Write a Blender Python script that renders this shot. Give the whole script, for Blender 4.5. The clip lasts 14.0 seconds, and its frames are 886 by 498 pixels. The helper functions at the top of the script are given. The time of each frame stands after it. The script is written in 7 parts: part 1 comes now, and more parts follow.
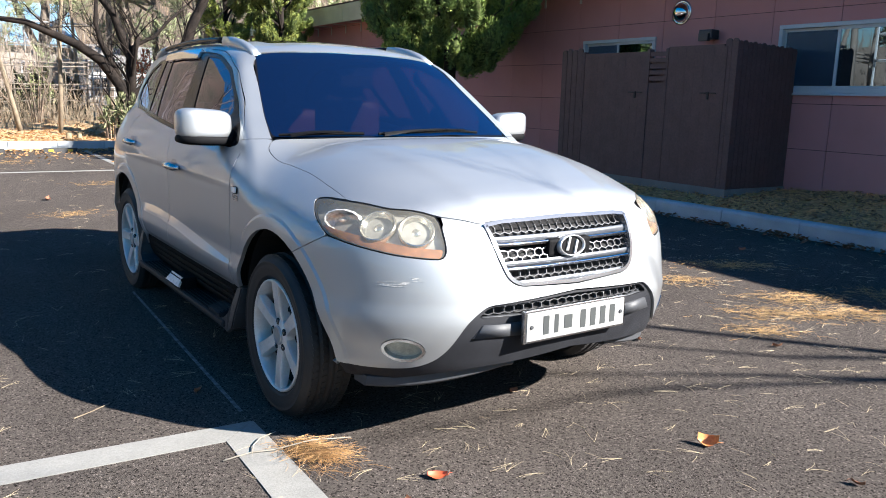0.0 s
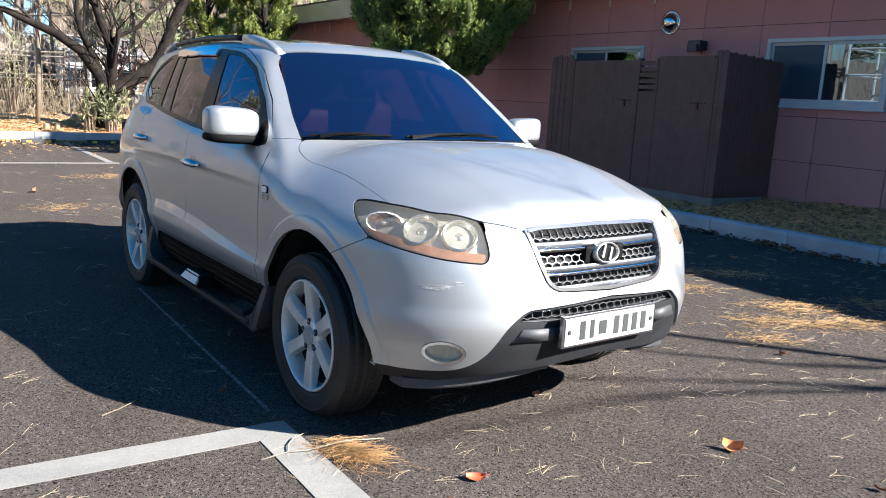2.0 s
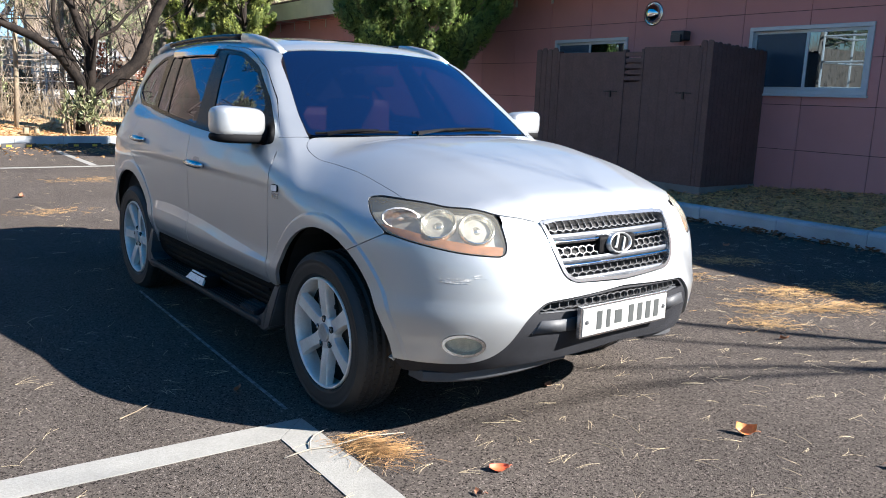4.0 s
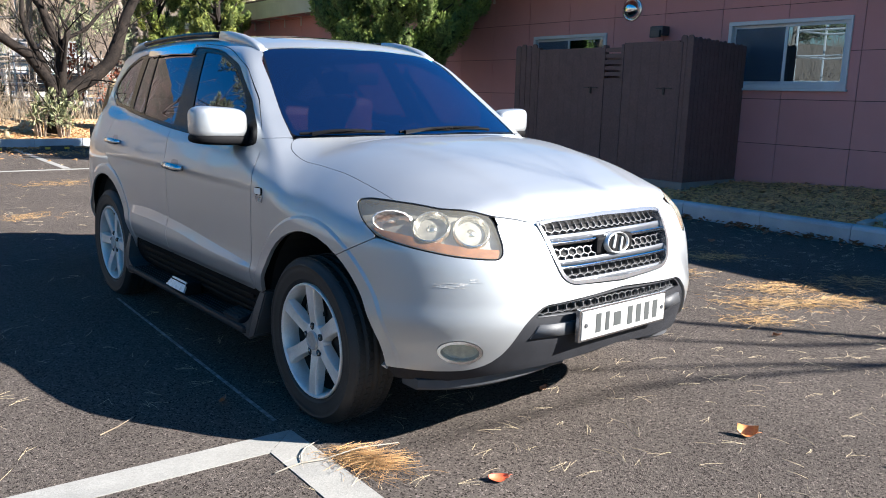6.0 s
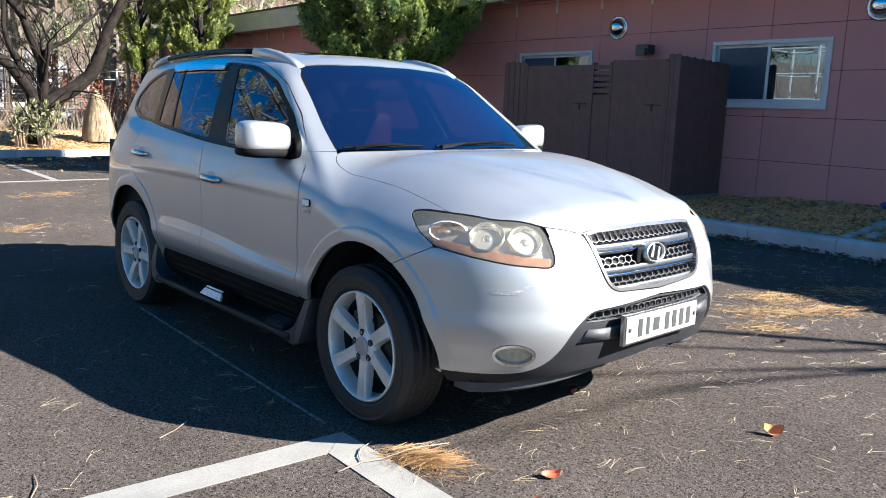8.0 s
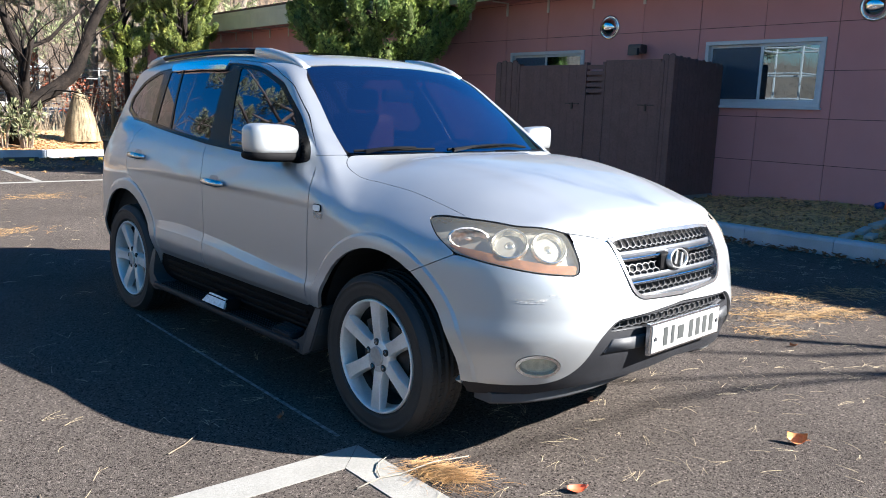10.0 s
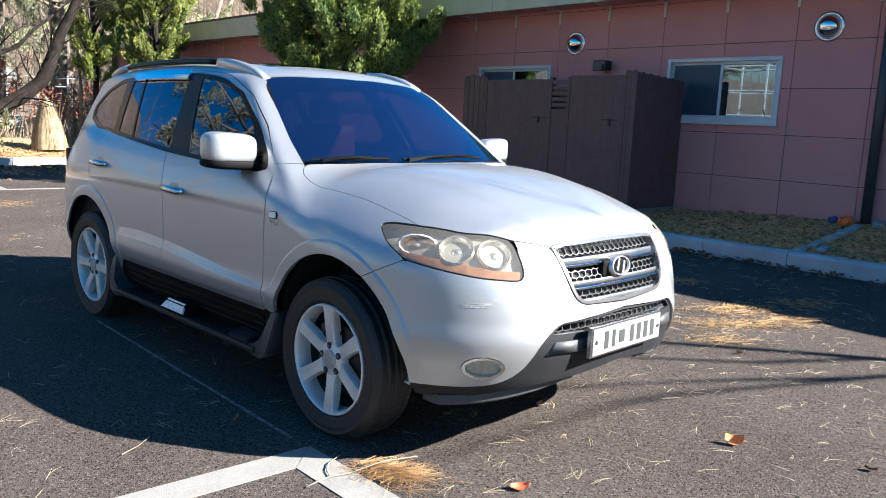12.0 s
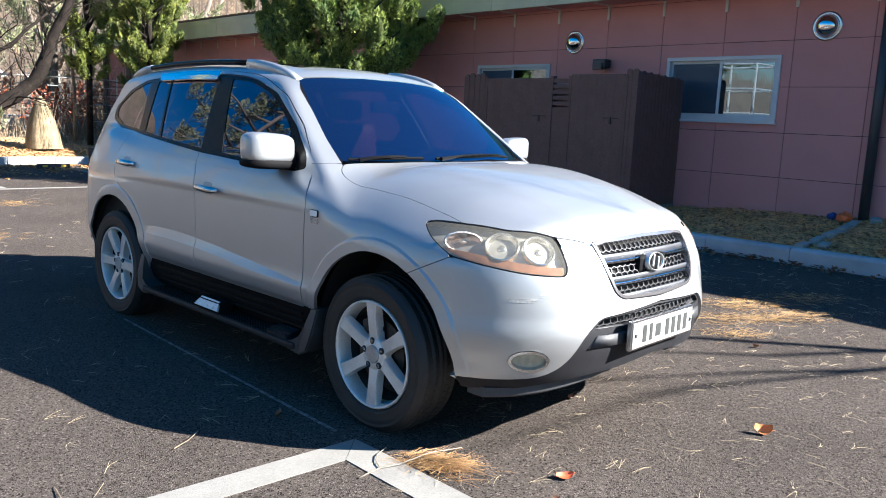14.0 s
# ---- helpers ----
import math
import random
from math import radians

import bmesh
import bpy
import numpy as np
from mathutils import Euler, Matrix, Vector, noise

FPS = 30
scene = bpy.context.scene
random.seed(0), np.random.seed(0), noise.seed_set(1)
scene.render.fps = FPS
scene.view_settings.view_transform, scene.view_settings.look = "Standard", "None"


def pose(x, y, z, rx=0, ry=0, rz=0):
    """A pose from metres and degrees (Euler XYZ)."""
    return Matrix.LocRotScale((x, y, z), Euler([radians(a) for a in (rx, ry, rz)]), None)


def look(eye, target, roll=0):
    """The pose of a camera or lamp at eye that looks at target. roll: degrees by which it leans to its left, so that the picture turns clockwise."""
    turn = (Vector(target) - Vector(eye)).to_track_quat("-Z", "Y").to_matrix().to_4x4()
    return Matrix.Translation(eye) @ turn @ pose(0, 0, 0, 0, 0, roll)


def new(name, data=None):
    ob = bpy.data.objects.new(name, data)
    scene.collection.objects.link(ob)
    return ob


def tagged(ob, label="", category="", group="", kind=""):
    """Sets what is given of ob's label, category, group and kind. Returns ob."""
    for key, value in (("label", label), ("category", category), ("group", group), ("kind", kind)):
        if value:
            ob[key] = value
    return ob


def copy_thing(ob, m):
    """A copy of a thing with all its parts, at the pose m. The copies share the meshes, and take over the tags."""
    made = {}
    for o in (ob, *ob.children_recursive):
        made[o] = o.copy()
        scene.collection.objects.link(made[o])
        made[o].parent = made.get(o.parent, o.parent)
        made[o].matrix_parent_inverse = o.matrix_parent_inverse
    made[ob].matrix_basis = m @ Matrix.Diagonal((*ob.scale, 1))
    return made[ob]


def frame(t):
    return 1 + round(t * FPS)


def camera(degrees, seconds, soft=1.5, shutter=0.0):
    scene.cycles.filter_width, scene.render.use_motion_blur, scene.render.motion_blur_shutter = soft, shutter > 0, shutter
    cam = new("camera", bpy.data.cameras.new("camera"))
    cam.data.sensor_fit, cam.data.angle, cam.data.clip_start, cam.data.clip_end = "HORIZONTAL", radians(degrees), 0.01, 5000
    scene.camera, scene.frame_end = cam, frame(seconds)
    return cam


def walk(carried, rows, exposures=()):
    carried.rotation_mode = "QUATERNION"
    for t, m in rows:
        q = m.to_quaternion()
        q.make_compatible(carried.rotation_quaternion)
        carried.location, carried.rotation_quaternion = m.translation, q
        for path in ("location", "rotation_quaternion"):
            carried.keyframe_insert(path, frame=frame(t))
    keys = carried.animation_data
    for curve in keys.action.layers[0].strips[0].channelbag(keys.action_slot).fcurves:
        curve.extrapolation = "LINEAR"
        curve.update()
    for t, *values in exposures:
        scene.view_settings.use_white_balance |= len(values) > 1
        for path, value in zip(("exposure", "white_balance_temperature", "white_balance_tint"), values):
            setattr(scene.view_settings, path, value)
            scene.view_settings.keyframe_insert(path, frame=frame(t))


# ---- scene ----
from mathutils.geometry import delaunay_2d_cdt

cam = camera(58.9, 14.0, soft=0.95)
PATH = [
    (0, (0.053, -0.014, 1.428), (1.091, 1.652, 1.045), 1.5),
    (0.5, (-0.159, -0.065, 1.434), (0.921, 1.574, 1.051), 1.9),
    (1, (-0.313, -0.097, 1.436), (0.784, 1.531, 1.054), 2.9),
    (1.5, (-0.298, -0.031, 1.423), (0.802, 1.597, 1.047), 3.6),
    (2, (-0.202, 0.112, 1.436), (0.902, 1.737, 1.058), 3.2),
    (2.5, (-0.166, 0.159, 1.428), (0.949, 1.774, 1.042), 1.8),
    (3, (-0.258, 0.14, 1.43), (0.865, 1.747, 1.034), 1.6),
    (5.5, (-0.353, 0.279, 1.43), (0.833, 1.845, 1.056), 2.3),
    (6, (-0.315, 0.3, 1.427), (0.872, 1.862, 1.036), 1.4),
    (6.5, (-0.358, 0.3, 1.424), (0.829, 1.859, 1.026), 1.0),
    (7, (-0.501, 0.322, 1.435), (0.702, 1.872, 1.045), 1.3),
    (7.5, (-0.637, 0.342, 1.44), (0.594, 1.873, 1.067), 1.6),
    (8, (-0.684, 0.377, 1.433), (0.567, 1.896, 1.077), 1.9),
    (8.2, (-0.674, 0.399, 1.439), (0.576, 1.919, 1.083), 2.0),
    (10.3, (-0.767, 0.561, 1.443), (0.534, 2.038, 1.088), 2.0),
    (10.5, (-0.808, 0.546, 1.438), (0.511, 2.008, 1.089), 2.3),
    (11, (-0.852, 0.518, 1.44), (0.494, 1.958, 1.103), 2.9),
    (11.5, (-0.815, 0.474, 1.444), (0.538, 1.911, 1.124), 2.9),
    (12, (-0.733, 0.404, 1.44), (0.605, 1.855, 1.117), 2.6),
    (12.5, (-0.691, 0.352, 1.44), (0.603, 1.841, 1.111), 2.0),
    (13, (-0.712, 0.373, 1.438), (0.552, 1.886, 1.101), 1.6),
    (13.5, (-0.839, 0.445, 1.435), (0.459, 1.931, 1.103), 2.0),
    (14, (-0.976, 0.504, 1.441), (0.387, 1.931, 1.114), 2.5),
]
EXPOSURE, KELVIN = 2.14, 6180
walk(cam, [(t, look(eye, target, roll)) for t, eye, target, roll in PATH], [(t, EXPOSURE + e, KELVIN, 12) for t, e in ((0, -0.10), (3, -0.05), (6.5, 0.02), (11, 0.13), (14, 0.13))])

# ---- world and sun ----
SUN = Vector((1.0, -1.25, 1.0)).normalized()
world = bpy.data.worlds.new("world")
scene.world = world
world.use_nodes = True
wn = world.node_tree.nodes
sky = wn.new("ShaderNodeTexSky")
sky.sky_type, sky.sun_disc = "NISHITA", False
sky.sun_elevation, sky.sun_rotation = math.asin(SUN.z), math.atan2(SUN.x, SUN.y)
sky.air_density, sky.dust_density, sky.ozone_density = 1.3, 0.5, 4.8
wn["Background"].inputs[1].default_value = 0.039
rich = wn.new("ShaderNodeHueSaturation")
rich.inputs["Saturation"].default_value = 1.45
world.node_tree.links.new(sky.outputs[0], rich.inputs["Color"])
world.node_tree.links.new(rich.outputs[0], wn["Background"].inputs[0])
sun_lamp = bpy.data.lights.new("sun", "SUN")
sun_lamp.energy, sun_lamp.angle, sun_lamp.color = 5.0, radians(0.53), (1.0, 0.94, 0.84)
sun = new("sun", sun_lamp)
sun.matrix_world = look(SUN * 30, (0, 0, 0))


# ---- materials ----
def material(name, color, rough=0.6, metal=0.0, vary=0.0, scale=8.0, fine=0.0, fine_scale=120.0, bump=0.0, bump_scale=60.0,
             coat=0.0, second=None, island=0.0, spec=0.5, rough_vary=0.0, bump_depth=0.004):
    """Principled surface with colour varied at two scales, and fine relief, all in metres of the object's own space."""
    m = bpy.data.materials.new(name)
    m.use_nodes = True
    n, l = m.node_tree.nodes, m.node_tree.links
    p = n["Principled BSDF"]
    p.inputs["Roughness"].default_value, p.inputs["Metallic"].default_value = rough, metal
    p.inputs["Specular IOR Level"].default_value = spec
    p.inputs["Coat Weight"].default_value, p.inputs["Coat Roughness"].default_value = coat, 0.04
    geo = n.new("ShaderNodeTexCoord")

    def noise_at(s, detail=4):
        t = n.new("ShaderNodeTexNoise")
        t.inputs["Scale"].default_value, t.inputs["Detail"].default_value = s, detail
        l.new(geo.outputs["Object"], t.inputs["Vector"])
        return t

    def mixed(fac, a, b, blend="MIX"):
        x = n.new("ShaderNodeMix")
        x.data_type, x.blend_type = "RGBA", blend
        for sock, v in ((0, fac), (6, a), (7, b)):
            if hasattr(v, "links"):
                l.new(v, x.inputs[sock])
            else:
                x.inputs[sock].default_value = (*v, 1) if sock else v
        return x.outputs[2]

    col = tuple(color)
    dark = second or tuple(c * (1 - vary) for c in color)
    out = None
    if vary or second:
        r = n.new("ShaderNodeMapRange")
        r.inputs[1].default_value, r.inputs[2].default_value = 0.35, 0.68
        l.new(noise_at(scale).outputs["Fac"], r.inputs[0])
        out = mixed(r.outputs[0], col, dark)
    if fine:
        r = n.new("ShaderNodeMapRange")
        r.inputs[1].default_value, r.inputs[2].default_value = 0.3, 0.7
        r.inputs[3].default_value, r.inputs[4].default_value = 1 - fine, 1 + fine
        l.new(noise_at(fine_scale, 2).outputs["Fac"], r.inputs[0])
        v = n.new("ShaderNodeVectorMath")
        v.operation = "SCALE"
        l.new(r.outputs[0], v.inputs[3])
        if out:
            l.new(out, v.inputs[0])
        else:
            v.inputs[0].default_value = col
        out = v.outputs[0]
    if island:
        info, isl = n.new("ShaderNodeObjectInfo"), n.new("ShaderNodeNewGeometry")
        add = n.new("ShaderNodeMath")
        l.new(info.outputs["Random"], add.inputs[0])
        l.new(isl.outputs["Random Per Island"], add.inputs[1])
        r = n.new("ShaderNodeMapRange")
        r.inputs[2].default_value = 2.0
        r.inputs[3].default_value, r.inputs[4].default_value = 1 - island, 1 + island
        l.new(add.outputs[0], r.inputs[0])
        v = n.new("ShaderNodeVectorMath")
        v.operation = "SCALE"
        l.new(r.outputs[0], v.inputs[3])
        if out:
            l.new(out, v.inputs[0])
        else:
            v.inputs[0].default_value = col
        out = v.outputs[0]
    if out:
        l.new(out, p.inputs["Base Color"])
    else:
        p.inputs["Base Color"].default_value = (*col, 1)
    if rough_vary:
        r = n.new("ShaderNodeMapRange")
        r.inputs[1].default_value, r.inputs[2].default_value = 0.3, 0.7
        r.inputs[3].default_value, r.inputs[4].default_value = rough - rough_vary, rough + rough_vary
        l.new(noise_at(scale * 1.7).outputs["Fac"], r.inputs[0])
        l.new(r.outputs[0], p.inputs["Roughness"])
    if bump:
        b = n.new("ShaderNodeBump")
        b.inputs["Strength"].default_value, b.inputs["Distance"].default_value = min(1, bump), bump_depth
        l.new(noise_at(bump_scale, 3).outputs["Fac"], b.inputs["Height"])
        l.new(b.outputs[0], p.inputs["Normal"])
    return m


def film_glass(name, tint, gloss, glow_color, rough=0.0, haze=0.0, haze_color=(1, 1, 1)):
    """Thin pane: tinted see-through, with a mirror-like film whose share grows at grazing angles."""
    m = bpy.data.materials.new(name)
    m.use_nodes = True
    n, l = m.node_tree.nodes, m.node_tree.links
    n.remove(n["Principled BSDF"])
    t, g, mix, f, mr = (n.new("ShaderNode" + k) for k in ("BsdfTransparent", "BsdfGlossy", "MixShader", "Fresnel", "MapRange"))
    t.inputs[0].default_value, g.inputs[0].default_value, g.inputs["Roughness"].default_value = (*tint, 1), (*glow_color, 1), rough
    f.inputs["IOR"].default_value = 1.5
    mr.inputs[1].default_value, mr.inputs[2].default_value = 0.04, 1.0
    mr.inputs[3].default_value, mr.inputs[4].default_value = gloss, 1.0
    l.new(f.outputs[0], mr.inputs[0])
    l.new(mr.outputs[0], mix.inputs[0])
    l.new(t.outputs[0], mix.inputs[1])
    l.new(g.outputs[0], mix.inputs[2])
    last = mix.outputs[0]
    if haze:
        d, hm = n.new("ShaderNodeBsdfDiffuse"), n.new("ShaderNodeMixShader")
        d.inputs[0].default_value, hm.inputs[0].default_value = (*haze_color, 1), haze
        l.new(last, hm.inputs[1])
        l.new(d.outputs[0], hm.inputs[2])
        last = hm.outputs[0]
    l.new(last, n["Material Output"].inputs[0])
    return m


PAINT = material("silver_paint", (0.425, 0.440, 0.453), 0.53, 0.81, coat=0.8, vary=0.02, scale=3, fine=0.03, fine_scale=900, rough_vary=0.012)
BLACK_TRIM = material("black_trim", (0.008, 0.008, 0.009), 0.2, vary=0.3, scale=20, spec=0.09)
CLAD = material("grey_plastic", (0.048, 0.051, 0.057), 0.55, vary=0.15, scale=14, bump=0.15, bump_scale=500)
LOW_CLAD = material("low_plastic", (0.016, 0.017, 0.021), 0.6, spec=0.3, vary=0.25, scale=14, bump=0.2, bump_scale=400)
DARK_CLAD = material("dark_plastic", (0.0055, 0.0055, 0.0065), 0.7, spec=0.12, vary=0.25, scale=14, bump=0.2, bump_scale=400)
RUBBER = material("tyre_rubber", (0.019, 0.0185, 0.0185), 0.60, vary=0.35, scale=9, fine=0.15, fine_scale=150, bump=0.1, bump_scale=300)
ALLOY = material("alloy", (0.70, 0.685, 0.665), 0.50, 0.50, vary=0.12, scale=16, fine=0.05, rough_vary=0.08)
CHROME = material("chrome", (0.72, 0.73, 0.75), 0.09, 1.0)
SATIN = material("satin_chrome", (0.60, 0.61, 0.63), 0.22, 1.0)
STEEL = material("brake_steel", (0.07, 0.066, 0.062), 0.5, 0.9, vary=0.4, scale=25)
DARK = material("dark_void", (0.008, 0.008, 0.009), 0.8)
AMBER = material("amber_lens", (0.30, 0.135, 0.065), 0.2, vary=0.35, scale=22, coat=0.6)
REFLECT = material("lamp_reflector", (0.62, 0.61, 0.57), 0.16, 0.9)
FACET = material("lamp_facet", (0.72, 0.71, 0.68), 0.28, 0.35, vary=0.5, scale=70, second=(0.42, 0.38, 0.35))
FOG_BED = material("fog_bed", (0.86, 0.85, 0.81), 0.5, 0.0, vary=0.25, scale=40)
LAMP_BED = material("lamp_bezel", (0.44, 0.435, 0.41), 0.32, 0.5, vary=0.25, scale=28)
SCREEN_GLASS = film_glass("windscreen_film", (0.022, 0.017, 0.019), 0.31, (0.16, 0.58, 0.86), 0.0, 0.004, (0.4, 0.5, 0.62))
SIDE_GLASS = film_glass("side_film", (0.03, 0.03, 0.034), 0.135, (0.62, 0.64, 0.82))
LAMP_GLASS = film_glass("lamp_cover", (0.95, 0.93, 0.86), 0.05, (1, 1, 1), 0.03, 0.13, (0.56, 0.53, 0.44))
PLATE_WHITE = material("plate_white", (0.33, 0.33, 0.32), 0.4, vary=0.06, scale=30)
PLATE_INK = material("plate_ink", (0.05, 0.055, 0.055), 0.5)
SEAT_RED = material("red_leather", (0.38, 0.13, 0.13), 0.45, vary=0.2, scale=10)
SEAM_GREY = material("seam_grey", (0.10, 0.103, 0.108), 0.5, 0.4, vary=0.2, scale=20)
CABIN = material("cabin_grey", (0.03, 0.03, 0.033), 0.7, vary=0.2)


# ---- mesh helpers ----
def part(name, bm, mat, parent=None, label="", smooth=False, kind="", category="", group=""):
    me = bpy.data.meshes.new(name)
    bm.to_mesh(me)
    bm.free()
    for f in me.polygons:
        f.use_smooth = smooth
    me.materials.append(mat)
    ob = new(name, me)
    ob.parent = parent
    return tagged(ob, label, category, group, kind)


def empty(name, m, label, category, group="", kind=""):
    ob = new(name)
    ob.empty_display_size = 0.1
    ob.matrix_world = m
    return tagged(ob, label, category, group, kind)


def raw(name, verts, faces, mat, parent=None, label="", smooth=False, kind="", category=""):
    me = bpy.data.meshes.new(name)
    me.from_pydata([tuple(v) for v in verts], [], faces)
    for f in me.polygons:
        f.use_smooth = smooth
    me.materials.append(mat)
    ob = new(name, me)
    ob.parent = parent
    return tagged(ob, label, category, "", kind)


def box(bm, x0, x1, y0, y1, z0, z1, bevel=0.0, m=None):
    """Adds a box, with rounded edges if bevel is given."""
    r = bmesh.ops.create_cube(bm, size=1)
    vs = r["verts"]
    for v in vs:
        v.co = Vector((x0 + (v.co.x + 0.5) * (x1 - x0), y0 + (v.co.y + 0.5) * (y1 - y0), z0 + (v.co.z + 0.5) * (z1 - z0)))
    if bevel:
        es = list({e for v in vs for e in v.link_edges})
        out = bmesh.ops.bevel(bm, geom=es, offset=bevel, segments=2, affect="EDGES", profile=0.6)
        vs = list({v for f in out["faces"] for v in f.verts} | {v for v in vs if v.is_valid})
    if m is not None:
        bmesh.ops.transform(bm, matrix=m, verts=vs)
    return vs


def tube(bm, pts, radii, sides=8, closed_ends=True):
    """A tapered tube along points."""
    rings = []
    prev = None
    for i, p in enumerate(pts):
        p = Vector(p)
        a, b = Vector(pts[max(i - 1, 0)]), Vector(pts[min(i + 1, len(pts) - 1)])
        d = (b - a).normalized()
        ref = prev if prev is not None else (Vector((0, 0, 1)) if abs(d.z) < 0.9 else Vector((1, 0, 0)))
        u = d.cross(ref).normalized()
        w = u.cross(d).normalized()
        prev = w
        r = radii[i] if hasattr(radii, "__len__") else radii
        rings.append([bm.verts.new(p + (u * math.cos(k * math.tau / sides) + w * math.sin(k * math.tau / sides)) * r) for k in range(sides)])
    for a, b in zip(rings, rings[1:]):
        for k in range(sides):
            bm.faces.new((a[k], a[(k + 1) % sides], b[(k + 1) % sides], b[k]))
    if closed_ends:
        bm.faces.new(rings[0][::-1])
        bm.faces.new(rings[-1])


def lathe(bm, profile, steps=48, m=None, closed=False):
    """Turns (radius, height) points round the local z axis."""
    rings = []
    for r, h in profile:
        rings.append([bm.verts.new((r * math.cos(k * math.tau / steps), r * math.sin(k * math.tau / steps), h)) for k in range(steps)])
    pairs = list(zip(rings, rings[1:])) + ([(rings[-1], rings[0])] if closed else [])
    for a, b in pairs:
        for k in range(steps):
            bm.faces.new((a[k], a[(k + 1) % steps], b[(k + 1) % steps], b[k]))
    if m is not None:
        bmesh.ops.transform(bm, matrix=m, verts=[v for r in rings for v in r])
    return rings


def prism(bm, pts, h0, h1, m=None):
    """A flat outline in x, y raised from h0 to h1."""
    a = [bm.verts.new((x, y, h0)) for x, y in pts]
    b = [bm.verts.new((x, y, h1)) for x, y in pts]
    bm.faces.new(a[::-1])
    bm.faces.new(b)
    for i in range(len(pts)):
        j = (i + 1) % len(pts)
        bm.faces.new((a[i], a[j], b[j], b[i]))
    if m is not None:
        bmesh.ops.transform(bm, matrix=m, verts=a + b)
    return a + b


# ---- ground ----
ASPHALT = material("asphalt", (0.090, 0.077, 0.068), 0.94, second=(0.071, 0.061, 0.054), scale=0.8, fine=0.14, fine_scale=45, bump=0.9, bump_scale=240, bump_depth=0.008, spec=0.06)


def stony(m, size):
    """Single stones of the given size on top of a material's colour: most alike, a few pale, some dark pits between."""
    n, l = m.node_tree.nodes, m.node_tree.links
    base = n["Principled BSDF"].inputs["Base Color"]
    src = base.links[0].from_socket
    tc, vo, sep, mr, sc = (n.new("ShaderNode" + k) for k in ("TexCoord", "TexVoronoi", "SeparateColor", "MapRange", "VectorMath"))
    vo.inputs["Scale"].default_value = 1 / size
    l.new(tc.outputs["Object"], vo.inputs["Vector"])
    l.new(vo.outputs["Color"], sep.inputs[0])
    mr.inputs[3].default_value, mr.inputs[4].default_value = 0.80, 1.22
    l.new(sep.outputs[0], mr.inputs[0])
    total = mr.outputs[0]
    for ch, limit, gain in ((1, 0.93, 1.0), (2, 0.82, -0.68)):
        gt, ma = n.new("ShaderNodeMath"), n.new("ShaderNodeMath")
        gt.operation, gt.inputs[1].default_value = "GREATER_THAN", limit
        ma.operation, ma.inputs[1].default_value = "MULTIPLY_ADD", gain
        l.new(sep.outputs[ch], gt.inputs[0])
        l.new(gt.outputs[0], ma.inputs[0])
        l.new(total, ma.inputs[2])
        total = ma.outputs[0]
    sc.operation = "SCALE"
    l.new(src, sc.inputs[0])
    l.new(total, sc.inputs[3])
    l.new(sc.outputs[0], base)


stony(ASPHALT, 0.0062)
ROADPAINT = material("road_paint", (0.245, 0.24, 0.222), 0.7, vary=0.12, scale=6, fine=0.12, fine_scale=120, bump=0.5, bump_scale=160)
OLDPAINT = material("worn_paint", (0.24, 0.24, 0.235), 0.85, vary=0.6, scale=30, second=(0.06, 0.06, 0.06))
CONCRETE = material("kerb_concrete", (0.38, 0.40, 0.42), 0.85, vary=0.22, scale=3, fine=0.12, bump=0.4, bump_scale=90, island=0.08)
SOIL = material("leaf_soil", (0.50, 0.34, 0.18), 0.95, second=(0.36, 0.24, 0.13), scale=3, fine=0.4, fine_scale=35, bump=0.9, bump_scale=30)
TURF = material("dry_turf", (0.60, 0.265, 0.10), 0.95, second=(0.36, 0.17, 0.075), scale=4.5, fine=0.6, fine_scale=16, bump=0.9, bump_scale=60)


def sheet(name, outline, z, mat, label, thick=0.0, category="", kind="structure", parent=None):
    bm = bmesh.new()
    prism(bm, outline, z - thick, z)
    return part(name, bm, mat, parent, label, kind=kind, category=category)


bm = bmesh.new()
bmesh.ops.create_grid(bm, x_segments=40, y_segments=40, size=600)
part("ground", bm, ASPHALT, None, "grey asphalt car park with fine stone grain", kind="structure", category="ground")

def kerb_x(y):
    """The kerb's face along the near verge, which runs slightly askew to the wall."""
    return 8.03 - 0.042 * y




# ---- building ----
PANEL = material("wall_panel", (0.49, 0.21, 0.20), 0.62, vary=0.10, scale=1.3, fine=0.05, fine_scale=200, island=0.05, bump=0.12, bump_scale=260)
JOINT = material("joint_seal", (0.045, 0.022, 0.022), 0.8)
ALU = material("window_frame_white", (0.48, 0.50, 0.52), 0.4, vary=0.06, scale=5)
PANE = film_glass("window_pane", (0.20, 0.25, 0.31), 0.22, (0.62, 0.82, 1.0))
FASCIA = material("olive_fascia", (0.56, 0.53, 0.37), 0.55, vary=0.25, scale=1.1, fine=0.06, fine_scale=40, rough_vary=0.1)
WOOD = material("brown_stained_wood", (0.115, 0.058, 0.052), 0.6, second=(0.092, 0.046, 0.042), scale=5, fine=0.15, fine_scale=40, island=0.06, bump=0.25, bump_scale=90)
WX = 9.884
WIN = (5.35, 7.10, 1.59, 2.50)
WIN_B = (9.38, 11.12, 1.62, 2.46)
wall = empty("wall_east", Matrix.Identity(4), "single-storey wall clad in dull maroon panels with dark joints", "wall", kind="structure")
bm = bmesh.new()
